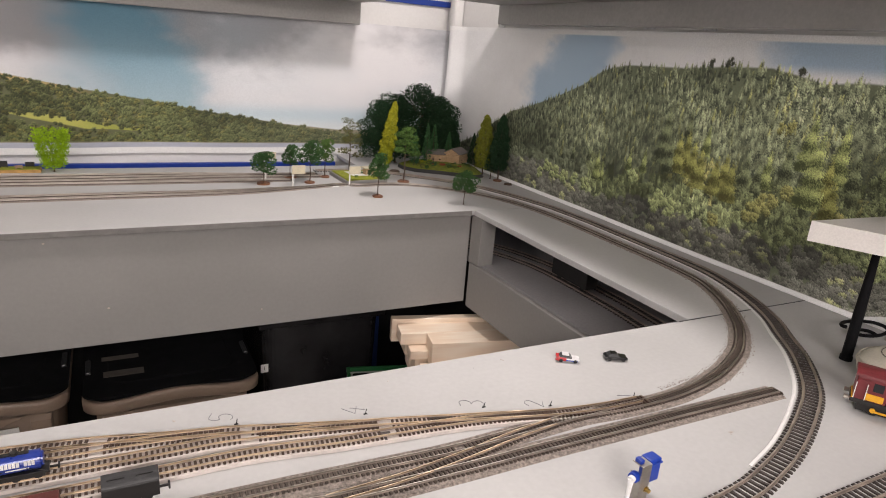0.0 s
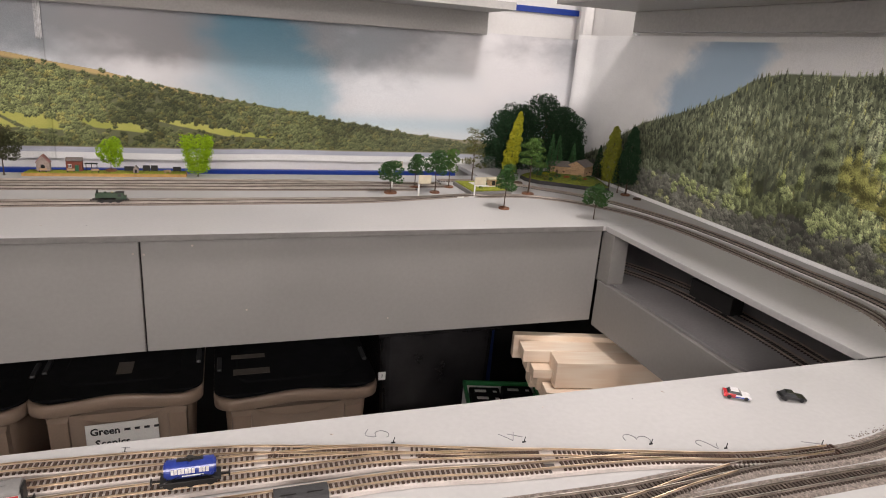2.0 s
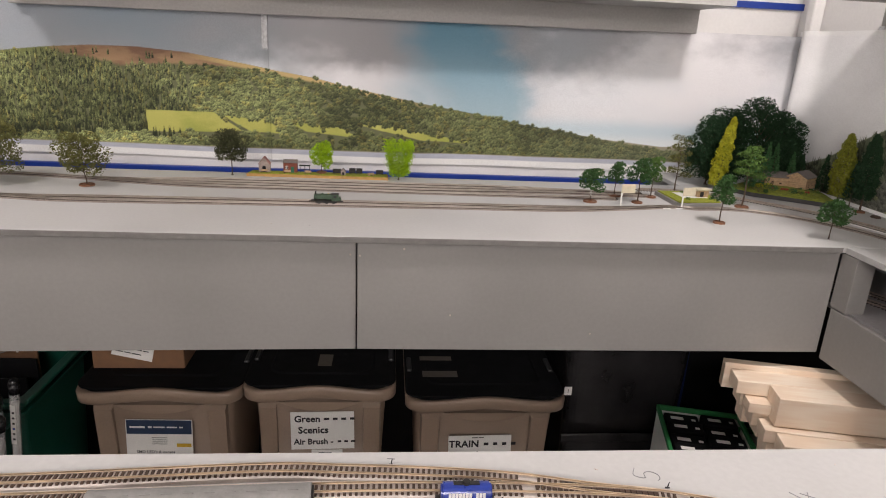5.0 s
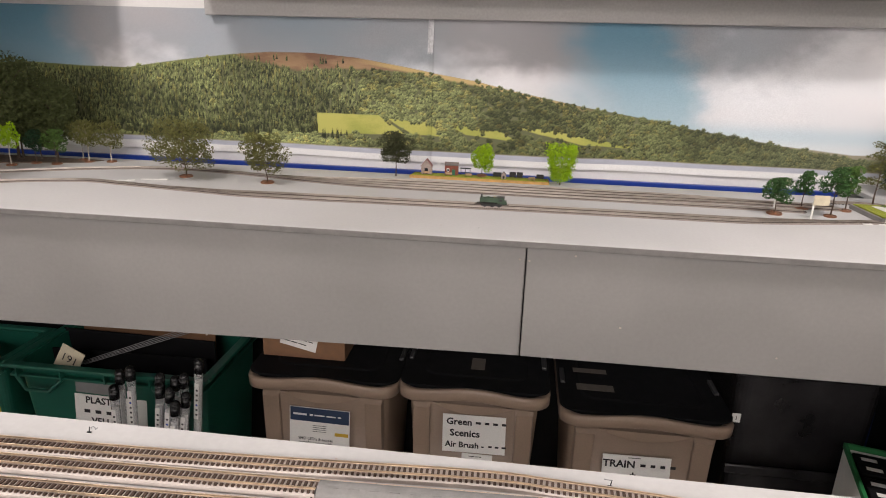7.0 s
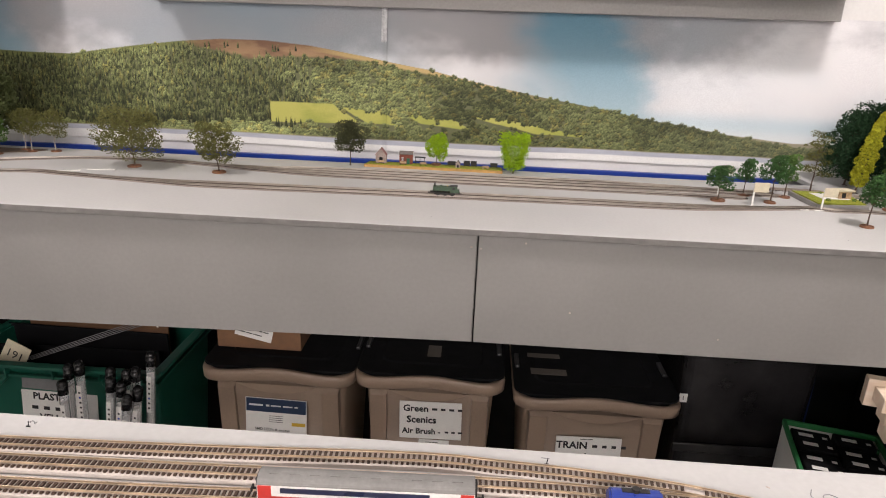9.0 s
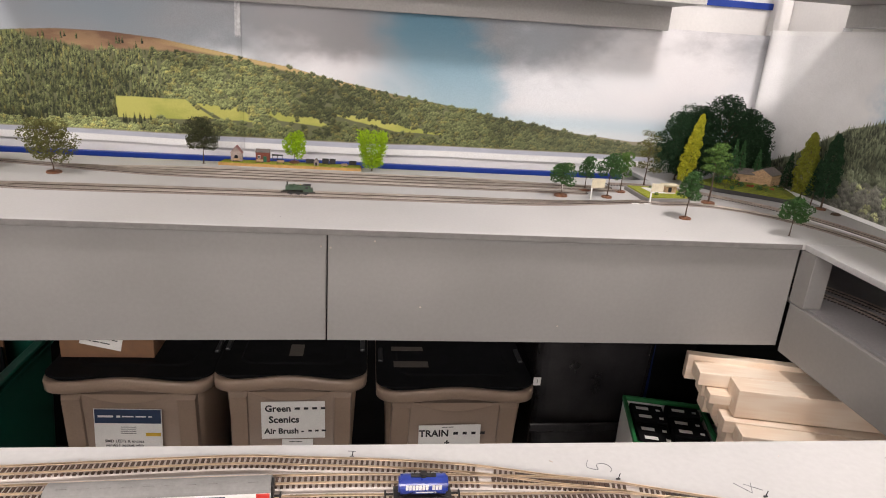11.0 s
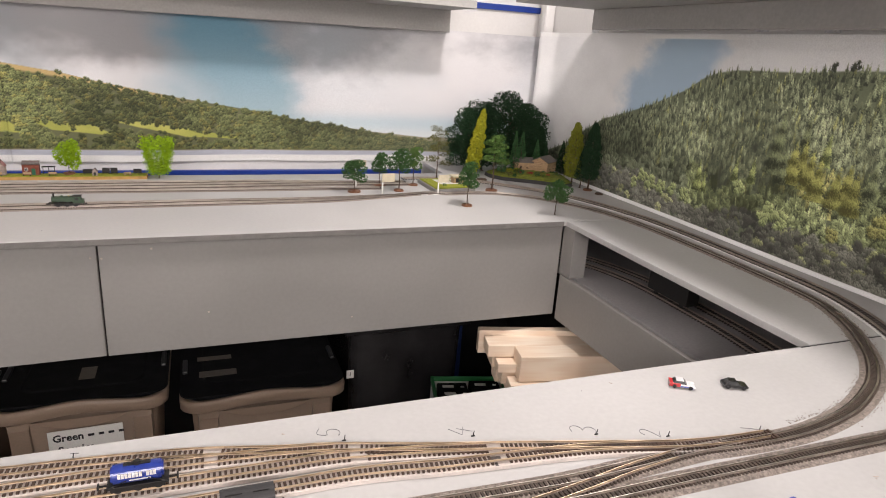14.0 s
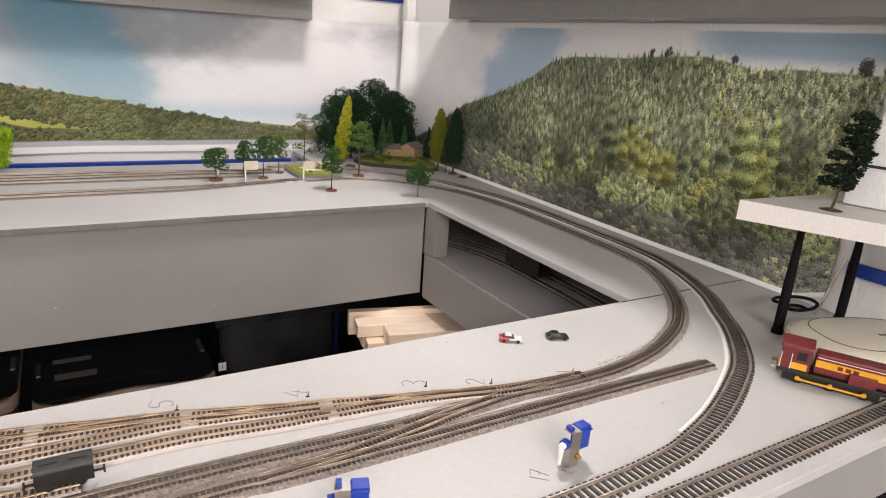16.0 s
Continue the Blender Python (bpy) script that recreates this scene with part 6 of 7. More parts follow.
# ---------------------------------------------------------------- small diorama, signs and cards on the far board
tray = thing("diorama_tray", "small grey-sided diorama tray with yellow grass", "model scene", (0, 0, 0))
bm = B(); slab(bm, [(0.583, 1.985), (0.586, 1.848), (0.706, 1.862), (0.718, 1.980)], BOARD, BOARD + 0.010)
part("tray", bm, PAINT_SHADED, tray)
bm = B(); slab(bm, [(0.588, 1.980), (0.591, 1.854), (0.701, 1.867), (0.712, 1.975)], BOARD + 0.0101, BOARD + 0.0125)
part("grass", bm, LAWN, tray, "yellow flock grass")
bm = B(); slab(bm, [(0.618, 1.960), (0.622, 1.900), (0.686, 1.905), (0.691, 1.960)], BOARD + 0.0125, BOARD + 0.0132)
part("path", bm, PAPER, tray, "pale gravel path")
for px, py in ((0.626, 1.885), (0.656, 1.925), (0.676, 1.945), (0.641, 1.955), (0.686, 1.89)):
    v, f = leaves(clump_points(g, [(px, py, BOARD + 0.015, 0.005, 0.005, 0.004)], 60, 0.5), 0.0014, 9)
    raw("shrub", v, f, MID, tray)
kiosk = thing("card_kiosk", "small brown card hut with a flat cream roof", "model building", (0.675, 1.920, BOARD + 0.0125), 8)
bm = B(); box(bm, 0, 0, 0, 0.030, 0.018, 0.017)
part("walls", bm, LOG, kiosk)
bm = B(); box(bm, 0, 0, 0.017, 0.040, 0.026, 0.004, bevel=0.0005)
part("roof", bm, CARD, kiosk, "cream card roof")
bm = B(); box(bm, -0.004, -0.0095, 0.002, 0.009, 0.001, 0.012)
part("opening", bm, INK, kiosk)


def card_sign(x, y, rz, w, h, post, flag):
    ob = thing("card_sign", "blank cream card sign on a thin white post", "sign", (x, y, BOARD), rz, group="card signs")
    bm = B(); box(bm, 0, 0, 0, 0.0034, 0.0020, post)
    part("post", bm, PAPER, ob)
    bm = B(); box(bm, flag, -0.0016, post - h, w, 0.0010, h)
    part("card", bm, CARD, ob)


card_sign(0.447, 1.856, 6, 0.034, 0.022, 0.052, 0.015)
card_sign(0.592, 1.842, 6, 0.032, 0.020, 0.050, 0.014)
card_sign(0.396, 1.930, 10, 0.030, 0.018, 0.072, 0.012)
for x, y, rz, l in ((-1.135, 1.845, 20, 0.05), (-1.07, 1.875, 12, 0.06), (0.60, 1.836, 4, 0.05), (0.54, 1.836, -10, 0.03)):
    bm = B(); box(bm, 0, 0, 0, l, 0.004, 0.0012); box(bm, l * 0.4, 0, 0, 0.018, 0.011, 0.0012)
    ob = solo("card_flag", bm, PAPER, "white card flag lying flat on the board", "card", group="fallen card flags")
    ob.matrix_basis = pose(x, y, BOARD + 0.0002, 0, 0, rz)
for x, y, r in ((0.79, 2.01, 0.0165), (1.055, 1.80, 0.012), (0.52, 1.985, 0.010)):
    bm = B(); rod(bm, (x, y, BOARD), (x, y, BOARD + 0.004), r, r * 0.8, 20)
    solo("spare_base", bm, BARK, "loose dark brown tree base on the board", "base", group="spare tree bases")

# ---------------------------------------------------------------- storage under the deck
LABELNAVY = material("navy_print", (0.015, 0.035, 0.09), 0.5)
TAGYELLOW = material("yellow_print", (0.62, 0.40, 0.03), 0.6)
CARTON = material("brown_cardboard", (0.20, 0.105, 0.055), 0.85, vary=0.12, scale=60, fine=500, bump=0.2)
LIDCLIP = material("dull_grey_clip", (0.03, 0.03, 0.032), 0.35)
STICKER_GREY = material("dull_grey_plastic", (0.20, 0.20, 0.205), 0.5)
STICKER = material("faded_sticker", (0.10, 0.085, 0.07), 0.6, vary=0.2, scale=120)


def rounded(w, d, r, n=5):
    """A plan rectangle with rounded corners."""
    pts = []
    for cx, cy, a0 in ((w / 2 - r, d / 2 - r, 0), (-w / 2 + r, d / 2 - r, 90), (-w / 2 + r, -d / 2 + r, 180), (w / 2 - r, -d / 2 + r, 270)):
        for i in range(n + 1):
            a = radians(a0 + 90 * i / n)
            pts.append((cx + r * math.cos(a), cy + r * math.sin(a)))
    return pts


def shell(bm, w, d, r, levels, open_top=True, wall=0.004):
    """Walls through rings of (height, shrink); open at the top with a wall thickness."""
    rings = []
    for z, s in levels:
        rings.append([bm.verts.new((x, y, z)) for x, y in rounded(w - 2 * s, d - 2 * s, r)])
    if open_top:
        z, s = levels[-1]
        rings.append([bm.verts.new((x, y, z)) for x, y in rounded(w - 2 * s - 2 * wall, d - 2 * s - 2 * wall, r)])
        z, s = levels[0]
        rings.append([bm.verts.new((x, y, z + wall)) for x, y in rounded(w - 2 * s - 2 * wall, d - 2 * s - 2 * wall, r)])
    for a, b in zip(rings, rings[1:]):
        for i in range(len(a)):
            j = (i + 1) % len(a)
            bm.faces.new((a[i], a[j], b[j], b[i]))
    bm.faces.new(rings[0][::-1])
    bm.faces.new(rings[-1])


def hull(bm, rings):
    """Joins rings of points into a closed skin."""
    vs = [[bm.verts.new(q) for q in ring] for ring in rings]
    for a, b in zip(vs, vs[1:]):
        for i in range(len(a)):
            j = (i + 1) % len(a)
            bm.faces.new((a[i], a[j], b[j], b[i]))
    bm.faces.new(vs[0][::-1])
    bm.faces.new(vs[-1])


def storage_box(x0, x1, top, label):
    w, d = x1 - x0, 0.44
    ob = thing("storage_box", label, "storage box", ((x0 + x1) / 2, 1.752 + d / 2, 0), 0, group="cream storage boxes")
    bm = B(); shell(bm, w, d, 0.035, ((0.0, 0.050), (0.02, 0.046), (top - 0.040, 0.022)), open_top=False)
    part("body", bm, CREAM, ob, smooth=True)
    # shallow pilasters either side of the recessed front panel
    for s in (-1, 1):
        bm = B()
        rings = []
        for z, back, wide in ((0.03, 0.0500, 1.0), (0.034, 0.0380, 0.9), (top - 0.060, 0.0150, 0.9), (top - 0.050, 0.0230, 1.0)):
            c, h = s * w * 0.345, w * 0.060 * wide
            rings.append([(c - h, -d / 2 + back, z), (c + h, -d / 2 + back, z), (c + h * 1.15, -d / 2 + back + 0.016, z), (c - h * 1.15, -d / 2 + back + 0.016, z)])
        hull(bm, rings)
        part("front_rib", bm, CREAM, ob)
    # one thick rolled rim that runs round all four sides
    prof = ((0.016, -0.031), (0.002, -0.031), (-0.002, -0.028), (-0.003, -0.008), (-0.001, -0.002), (0.002, 0.0), (0.010, -0.001), (0.014, -0.006), (0.014, -0.020))
    outline = []
    for px, py in rounded(w, d, 0.042, n=8):
        outline.append((px, py))
    front = [(u * (w / 2 - 0.042), -d / 2) for u in np.linspace(-1, 1, 17)[1:-1]]
    outline = outline[:27] + front + outline[27:]
    bm = B()
    rings = []
    for inset, dz in prof:
        ring = []
        for px, py in outline:
            u = px / (w / 2)
            rise = 0.012 * (0.5 + 0.5 * math.cos(min(1.0, abs(u) * 1.25) * math.pi)) if py < -d / 2 + 0.05 else 0.0
            k = 1 - inset / (w / 2)
            ring.append(bm.verts.new((px * k, (py - 0.004 * (1 - u * u) * (py < 0)) * (1 - inset / (d / 2)), top + dz + rise - 0.004)))
        rings.append(ring)
    for a, b in zip(rings, rings[1:] + rings[:1]):
        for i in range(len(a)):
            j = (i + 1) % len(a)
            bm.faces.new((a[i], a[j], b[j], b[i]))
    part("rim", bm, CREAM, ob, "thick rolled cream rim with rounded corners", smooth=True)
    bm = B()
    arc = [(u * w * 0.27, -0.024 * (1 - u * u)) for u in np.linspace(-1, 1, 15)]
    lip = [bm.verts.new((px, -d / 2 + 0.008, top - 0.040 + pz)) for px, pz in arc]
    inner = [bm.verts.new((px, -d / 2 + 0.026, top - 0.040 + pz)) for px, pz in arc]
    for i in range(len(arc) - 1):
        bm.faces.new((lip[i], lip[i + 1], inner[i + 1], inner[i]))
    bm.faces.new(lip)
    part("handle_recess", bm, CREAM, ob, "curved hand grip below the rim")
    bm = B()
    rings = []
    for z, s in ((top - 0.030, 0.016), (top - 0.008, 0.015), (top - 0.003, -0.002), (top + 0.001, -0.002), (top + 0.002, 0.002), (top + 0.002, 0.050), (top + 0.005, 0.055)):
        rings.append([(px, py + 0.008 * (z > top - 0.006), z) for px, py in rounded(w - 2 * s, d - 2 * s - 0.018 * (z > top - 0.006), 0.036, n=8)])
    hull(bm, rings)
    lid = part("lid", bm, LIDBLACK, ob, "black plastic lid set inside the rim")
    for s in (-1, 1):
        bm = B(); box(bm, s * (w / 2 - 0.010), -0.05, top, 0.012, 0.07, 0.009, bevel=0.003)
        part("clip", bm, LIDCLIP, lid, "grey lid clip")
    return ob, w, d


def front_label(ob, d, x, z, w, h, tilt=0.0, mat_=None, name="paper_label", label="white paper label"):
    bm = B(); box(bm, 0, 0, -h / 2, w, 0.0012, h)
    lab = part(name, bm, mat_ or PAPER, ob, label)
    lab.matrix_basis = pose(x, -d / 2 + 0.0135, z, -3.5, tilt, 0)
    return lab


def ink(lab, text, size, x, z, mat_=None):
    return lettering("handwriting", text, size, pose(x, -0.0011, z, 90, 0, 0), mat_ or INK, "", "", parent=lab, bold=size * (0.028 if size > 0.015 else 0.012))


def bars(lab, x, z, widths, h, mat_=None, name="writing_bar"):
    for w in widths:
        bm = B(); box(bm, x + w / 2, -0.0010, z - h * 0.26, w * 1.08, 0.0006, h * 0.52)
        part(name, bm, mat_ or INK, lab)
        x += w + h * 0.9


b1, w1, d1 = storage_box(-0.817, -0.443, 0.556, "cream storage box with a printed label and black lid")
lab = front_label(b1, d1, -0.007, 0.393, 0.153, 0.155, 1)
bm = B(); box(bm, 0, -0.0008, 0.040, 0.149, 0.0008, 0.036)
part("header_band", bm, LABELNAVY, lab, "navy printed band")
bars(lab, -0.066, 0.058, (0.032, 0.008), 0.010, PAPER)
bars(lab, -0.012, 0.058, (0.024, 0.022, 0.008), 0.007, PAPER)
for k in range(4):
    bars(lab, -0.016, 0.030 - k * 0.0055, (0.032,), 0.0018)
bm = B(); box(bm, 0.056, -0.0009, 0.006, 0.034, 0.0006, 0.009)
part("yellow_tag", bm, TAGYELLOW, lab)
for k, line in enumerate(("SMD LED's & excess", "nem651 socket with", "harness")):
    ink(lab, line, 0.0105, -0.010, -0.008 - k * 0.011)
b2, w2, d2 = storage_box(-0.437, -0.080, 0.563, "cream storage box with a handwritten label and black lid")
lab = front_label(b2, d2, 0.006, 0.442, 0.152, 0.100, -1)
ink(lab, "Green", 0.024, -0.036, 0.031)
bars(lab, 0.004, 0.031, (0.012, 0.010, 0.011, 0.010), 0.011)
ink(lab, "Scenics", 0.025, -0.022, 0.001)
ink(lab, "Air Brush -", 0.021, -0.022, -0.030)
bars(lab, 0.036, -0.030, (0.008, 0.008, 0.010), 0.009)
lab2 = front_label(b2, d2, 0.016, 0.372, 0.075, 0.030)
bars(lab2, -0.020, 0.008, (0.014, 0.014), 0.003)
b3, w3, d3 = storage_box(-0.052, 0.341, 0.533, "cream storage box with a handwritten label and black lid")
lab = front_label(b3, d3, -0.009, 0.374, 0.158, 0.100, -1)
ink(lab, "TRAIN", 0.026, -0.040, 0.026)
bars(lab, 0.010, 0.026, (0.011, 0.010, 0.010, 0.011), 0.014)
ink(lab, "+", 0.026, -0.006, -0.002)
bars(lab, -0.040, -0.030, (0.010, 0.012, 0.008), 0.012)
bars(lab, -0.020, 0.044, (0.014, 0.012), 0.003)
for x, y, w, h in ((0.030, 1.955, 0.085, 0.022), (0.036, 1.870, 0.090, 0.030)):
    bm = B(); box(bm, x, y, 0.5384, w, h, 0.0008)
    ob = solo("lid_sticker", bm, STICKER, "faded paper sticker on the black lid", "sticker", group="lid stickers")
bm = B(); box(bm, -0.255, 1.885, 0.5684, 0.034, 0.06, 0.0008)
solo("lid_sticker", bm, STICKER, "faded paper sticker on the black lid", "sticker", group="lid stickers")

# cardboard box on the first lid
ob = thing("cardboard_box", "brown cardboard box with a white sticker on the lid", "cardboard box", (-0.700, 1.952, 0.5612), 0)
bm = B(); box(bm, 0, 0, 0, 0.215, 0.20, 0.14, bevel=0.002)
part("carton", bm, CARTON, ob)
bm = B(); box(bm, 0, 0, -0.024, 0.095, 0.0012, 0.048)
lab = part("sticker", bm, PAPER, ob, "white printed sticker")
lab.matrix_basis = pose(-0.010, -0.101, 0.052, 0, 13, 0)
for k in range(3):
    bars(lab, -0.040, 0.013 - k * 0.012, (0.018, 0.014, 0.020, 0.012)[: 4 - (k == 2)], 0.0045)
bm = B()
for k in range(6):
    rod(bm, (0.012 + k * 0.013, -0.1012, 0.088), (0.018 + k * 0.013, -0.1012, 0.074 + 0.012 * (k % 2)), 0.0014, 0.0014, 6)
part("scribble", bm, INK, ob, "black marker scribble")


# ---------------------------------------------------------------- green crates
def crate(x0, x1, y0, top, label, front_text=True, depth=0.36):
    w, d = x1 - x0, depth
    ob = thing("plastic_crate", label, "crate", ((x0 + x1) / 2, y0 + d / 2, 0), 0, group="green crates")
    bm = B(); shell(bm, w, d, 0.02, ((0.0, 0.05), (top - 0.03, 0.022), (top - 0.004, 0.02)), wall=0.005)
    part("body", bm, CRATE, ob)
    bm = B()
    for s in (-1, 1):
        box(bm, 0, s * (d / 2 - 0.008), top - 0.008, w, 0.022, 0.010, bevel=0.003)
        box(bm, s * (w / 2 - 0.008), 0, top - 0.008, 0.022, d - 0.02, 0.010, bevel=0.003)
        box(bm, 0, s * (d / 2 - 0.014), top - 0.036, w - 0.02, 0.014, 0.007, bevel=0.002)
        box(bm, s * (w / 2 - 0.014), 0, top - 0.036, 0.014, d - 0.03, 0.007, bevel=0.002)
    part("rim", bm, CRATE, ob, "flanged green rim")
    for s in (-1, 1):
        for k in (-0.34, 0.34):
            bm = B()
            rod(bm, (k * w - 0.06, -d / 2 + 0.012, top - 0.036), (k * w - 0.03, -d / 2 + 0.002, top - 0.066), 0.005, 0.005, 8)
            rod(bm, (k * w - 0.03, -d / 2 + 0.002, top - 0.066), (k * w + 0.03, -d / 2 + 0.002, top - 0.066), 0.005, 0.005, 8)
            rod(bm, (k * w + 0.03, -d / 2 + 0.002, top - 0.066), (k * w + 0.06, -d / 2 + 0.012, top - 0.036), 0.005, 0.005, 8)
            if s == 1:
                part("handle", bm, CRATE, ob)
            else:
                bm.free()
    for k in range(5):
        bm = B(); box(bm, (k - 2) * w * 0.22, -d / 2 + 0.010, top - 0.034, 0.004, 0.016, 0.028)
        part("rib", bm, CRATE, ob)
    return ob, w, d


c1, cw, cd = crate(-1.410, -0.885, 1.695, 0.560, "green plastic crate full of boards with a handwritten label")
lab = front_label(c1, cd, 0.028, 0.410, 0.190, 0.125, 2)
lab.matrix_basis = pose(-0.008, -cd / 2 + 0.0210, 0.420, -4, 2, 0)
for k, line in enumerate(("PLASTIC", "", "VELLE", "SWITCH")):
    if line:
        ink(lab, line, 0.025, -0.020 - 0.012 * (k == 3), 0.044 - k * 0.028)
ink(lab, "ERS", 0.025, 0.066, -0.040)
bars(lab, -0.070, 0.014, (0.014, 0.014, 0.014, 0.014), 0.017)
lab = front_label(c1, cd, 0.03, 0.48, 0.13, 0.030)
lab.matrix_basis = pose(-0.020, -cd / 2 + 0.013, 0.508, -5, 2, 0)
lab.data.materials[0] = STICKER_GREY
lab["label"] = "grey plastic card holder"
# stored sheets; the black ones are widened to imitate shade inside the crate
for k, (y, h, m, t) in enumerate(((1.765, 0.545, LIDBLACK, 6), (1.95, 0.612, CARTON, -9), (1.84, 0.56, LIDBLACK, 4), (1.90, 0.585, LIDBLACK, -4))):
    bm = B(); box(bm, 0, 0, 0, 0.44 if m is LIDBLACK else 0.40, 0.006, h - 0.03, bevel=0.001)
    ob = solo("stored_sheet", bm, m, "flat sheet of board stored upright in the crate", "board", group="sheets in the crate")
    ob.matrix_basis = pose(-1.18, y, 0.008, 0, 0, t * 0.3)
for k in range(4):
    bm = B(); rod(bm, (-1.30 + 0.012 * k, 1.772 + 0.006 * k, 0.523), (-0.985 + 0.02 * k, 1.958 + 0.006 * k, 0.600), 0.0010, 0.0010, 8)
    solo("stored_strip", bm, STICKER_GREY, "thin grey plastic strip lying across the crate", "strip", group="strips in the crate")
bm = B(); box(bm, 0, 0, 0, 0.062, 0.003, 0.12, bevel=0.001)
ob = solo("price_card", bm, CARD, "tan card tag with a printed number", "card")
ob.matrix_basis = pose(-1.315, 1.745, 0.478, -5, 28, 0)
lettering("printed_number", "191", 0.030, pose(0.0, -0.0021, 0.088, 90, 0, 0), INK, "", "", parent=ob)
c2, cw2, cd2 = crate(-1.94, -1.435, 1.720, 0.548, "green plastic crate holding red and yellow toy parts", depth=0.20)
for k, (x, z, m, r) in enumerate(((-1.555, 0.552, STOCKRED, 0.016), (-1.515, 0.548, STOCKRED, 0.015), (-1.59, 0.547, STOCKRED, 0.016))):
    bm = B(); rod(bm, (x, 1.79, 0.02), (x, 1.79, z), r * 0.7, r * 0.7, 12); bmesh.ops.create_uvsphere(bm, u_segments=16, v_segments=10, radius=r, matrix=Matrix.Translation((x, 1.79, z)))
    solo("toy_ball", bm, m, "glossy red plastic ball in the crate", "toy part", group="red knobs", smooth=True)
bm = B(); box(bm, -1.555, 1.752, 0.02, 0.13, 0.03, 0.518, bevel=0.008)
solo("yellow_block", bm, TAGYELLOW, "yellow plastic toy part in the crate", "toy part")

# clear tubes with black caps standing before the crate
CAPBLACK = material("glossy_black_vinyl", (0.010, 0.010, 0.011), 0.22, vary=0.1)
TUBE = bpy.data.materials.new("clear_tube_plastic")
TUBE.use_nodes = True
tb = TUBE.node_tree.nodes["Principled BSDF"]
tb.inputs["Base Color"].default_value, tb.inputs["Roughness"].default_value = (0.92, 0.93, 0.94, 1), 0.08
tb.inputs["Transmission Weight"].default_value, tb.inputs["IOR"].default_value = 0.75, 1.2
for i, (x, z, lean, low) in enumerate(((-1.073, 0.594, -4, 0), (-1.046, 0.605, -3, 0), (-1.077, 0.565, -2, 0.009), (-0.974, 0.597, -7, 0), (-0.962, 0.585, -7, 0.009), (-0.937, 0.592, -6, 0), (-0.936, 0.580, -8, 0.011), (-0.915, 0.600, -5, 0), (-0.884, 0.634, -6, -0.006), (-0.900, 0.571, -9, 0.010), (-0.916, 0.558, -8, 0.018))):
    y = 1.655 - low * 2.5
    ob = thing("sample_tube", "clear plastic tube of parts with a black cap", "tube", (x + math.sin(radians(lean)) * 0.52, y, 0), 0, group="clear parts tubes")
    ob.matrix_basis = pose(x + math.sin(radians(lean)) * z, y, 0, 0, -lean, 0)
    bm = B(); rod(bm, (0, 0, 0), (0, 0, z - 0.02), 0.0098, 0.0098, 16)
    part("tube", bm, TUBE, ob)
    bm = B(); rod(bm, (0, 0, 0.004), (0, 0, z - 0.05), 0.0060, 0.0060, 10)
    part("contents", bm, (PAPER, WHITEP, PAPER)[i % 3], ob, "pale parts inside the tube")
    bm = B(); box(bm, 0, -0.0096, z - 0.150, 0.0100, 0.0008, 0.095)
    lab = part("sticker", bm, PAPER, ob, "white printed sticker")
    for k in range(6):
        bm = B(); box(bm, 0.001, -0.0102, z - 0.140 + k * 0.013, 0.0045, 0.0004, 0.0045)
        part("print_bar", bm, (INK, SERVO)[(i + k) % 5 == 0], lab)
    bm = B(); rod(bm, (0, 0, z - 0.030), (0, 0, z - 0.004), 0.0112, 0.0112, 18); bmesh.ops.create_uvsphere(bm, u_segments=18, v_segments=10, radius=0.0112, matrix=Matrix.Translation((0, 0, z - 0.005)))
    part("cap", bm, CAPBLACK, ob, "glossy black rounded cap", smooth=True)
bm = B(); rod(bm, (-1.028, 1.640, 0.0), (-1.028, 1.640, 0.452), 0.011, 0.011, 16)
solo("red_capped_tube", bm, STOCKRED, "short tube with a red cap", "tube")

# ---------------------------------------------------------------- dark bin, blue post, boxes and timber
SMOKE = material("smoked_plastic", (0.022, 0.021, 0.022), 0.22, vary=0.3, scale=14, fine=200, bump=0.05)
ob = thing("smoked_plastic_bin", "dark translucent plastic storage bin", "bin", (0.548, 2.078, 0), 0)
bm = B(); shell(bm, 0.36, 0.40, 0.03, ((0.0, 0.03), (0.60, 0.012)), open_top=False)
part("body", bm, SMOKE, ob)
bm = B(); box(bm, 0, 0, 0.60, 0.37, 0.41, 0.03, bevel=0.006)
part("lid", bm, SMOKE, ob)
bm = B(); box(bm, 0, -0.203, 0.33, 0.35, 0.012, 0.028, bevel=0.004)
part("front_band", bm, SMOKE, ob, "raised band across the bin")
bm = B(); box(bm, 0.02, -0.198, 0.245, 0.11, 0.004, 0.035)
part("label_holder", bm, STICKER, ob, "dull label holder")
bm = B(); box(bm, -0.172, -0.215, 0.482, 0.020, 0.0012, 0.024)
tag = part("number_tag", bm, PAPER, ob, "small white tag")
lettering("handwriting", "1", 0.016, pose(-0.172, -0.2165, 0.494, 90, 0, 0), INK, "", "", parent=tag)
bm = B(); box(bm, 0.735, 1.98, 0.0, 0.028, 0.02, 0.985, bevel=0.002)
solo("blue_upright", bm, material("dark_blue_steel", (0.010, 0.025, 0.10), 0.4), "dark blue steel rack upright", "upright")

GREENCARD = material("green_printed_card", (0.012, 0.15, 0.04), 0.6, vary=0.1, scale=40)


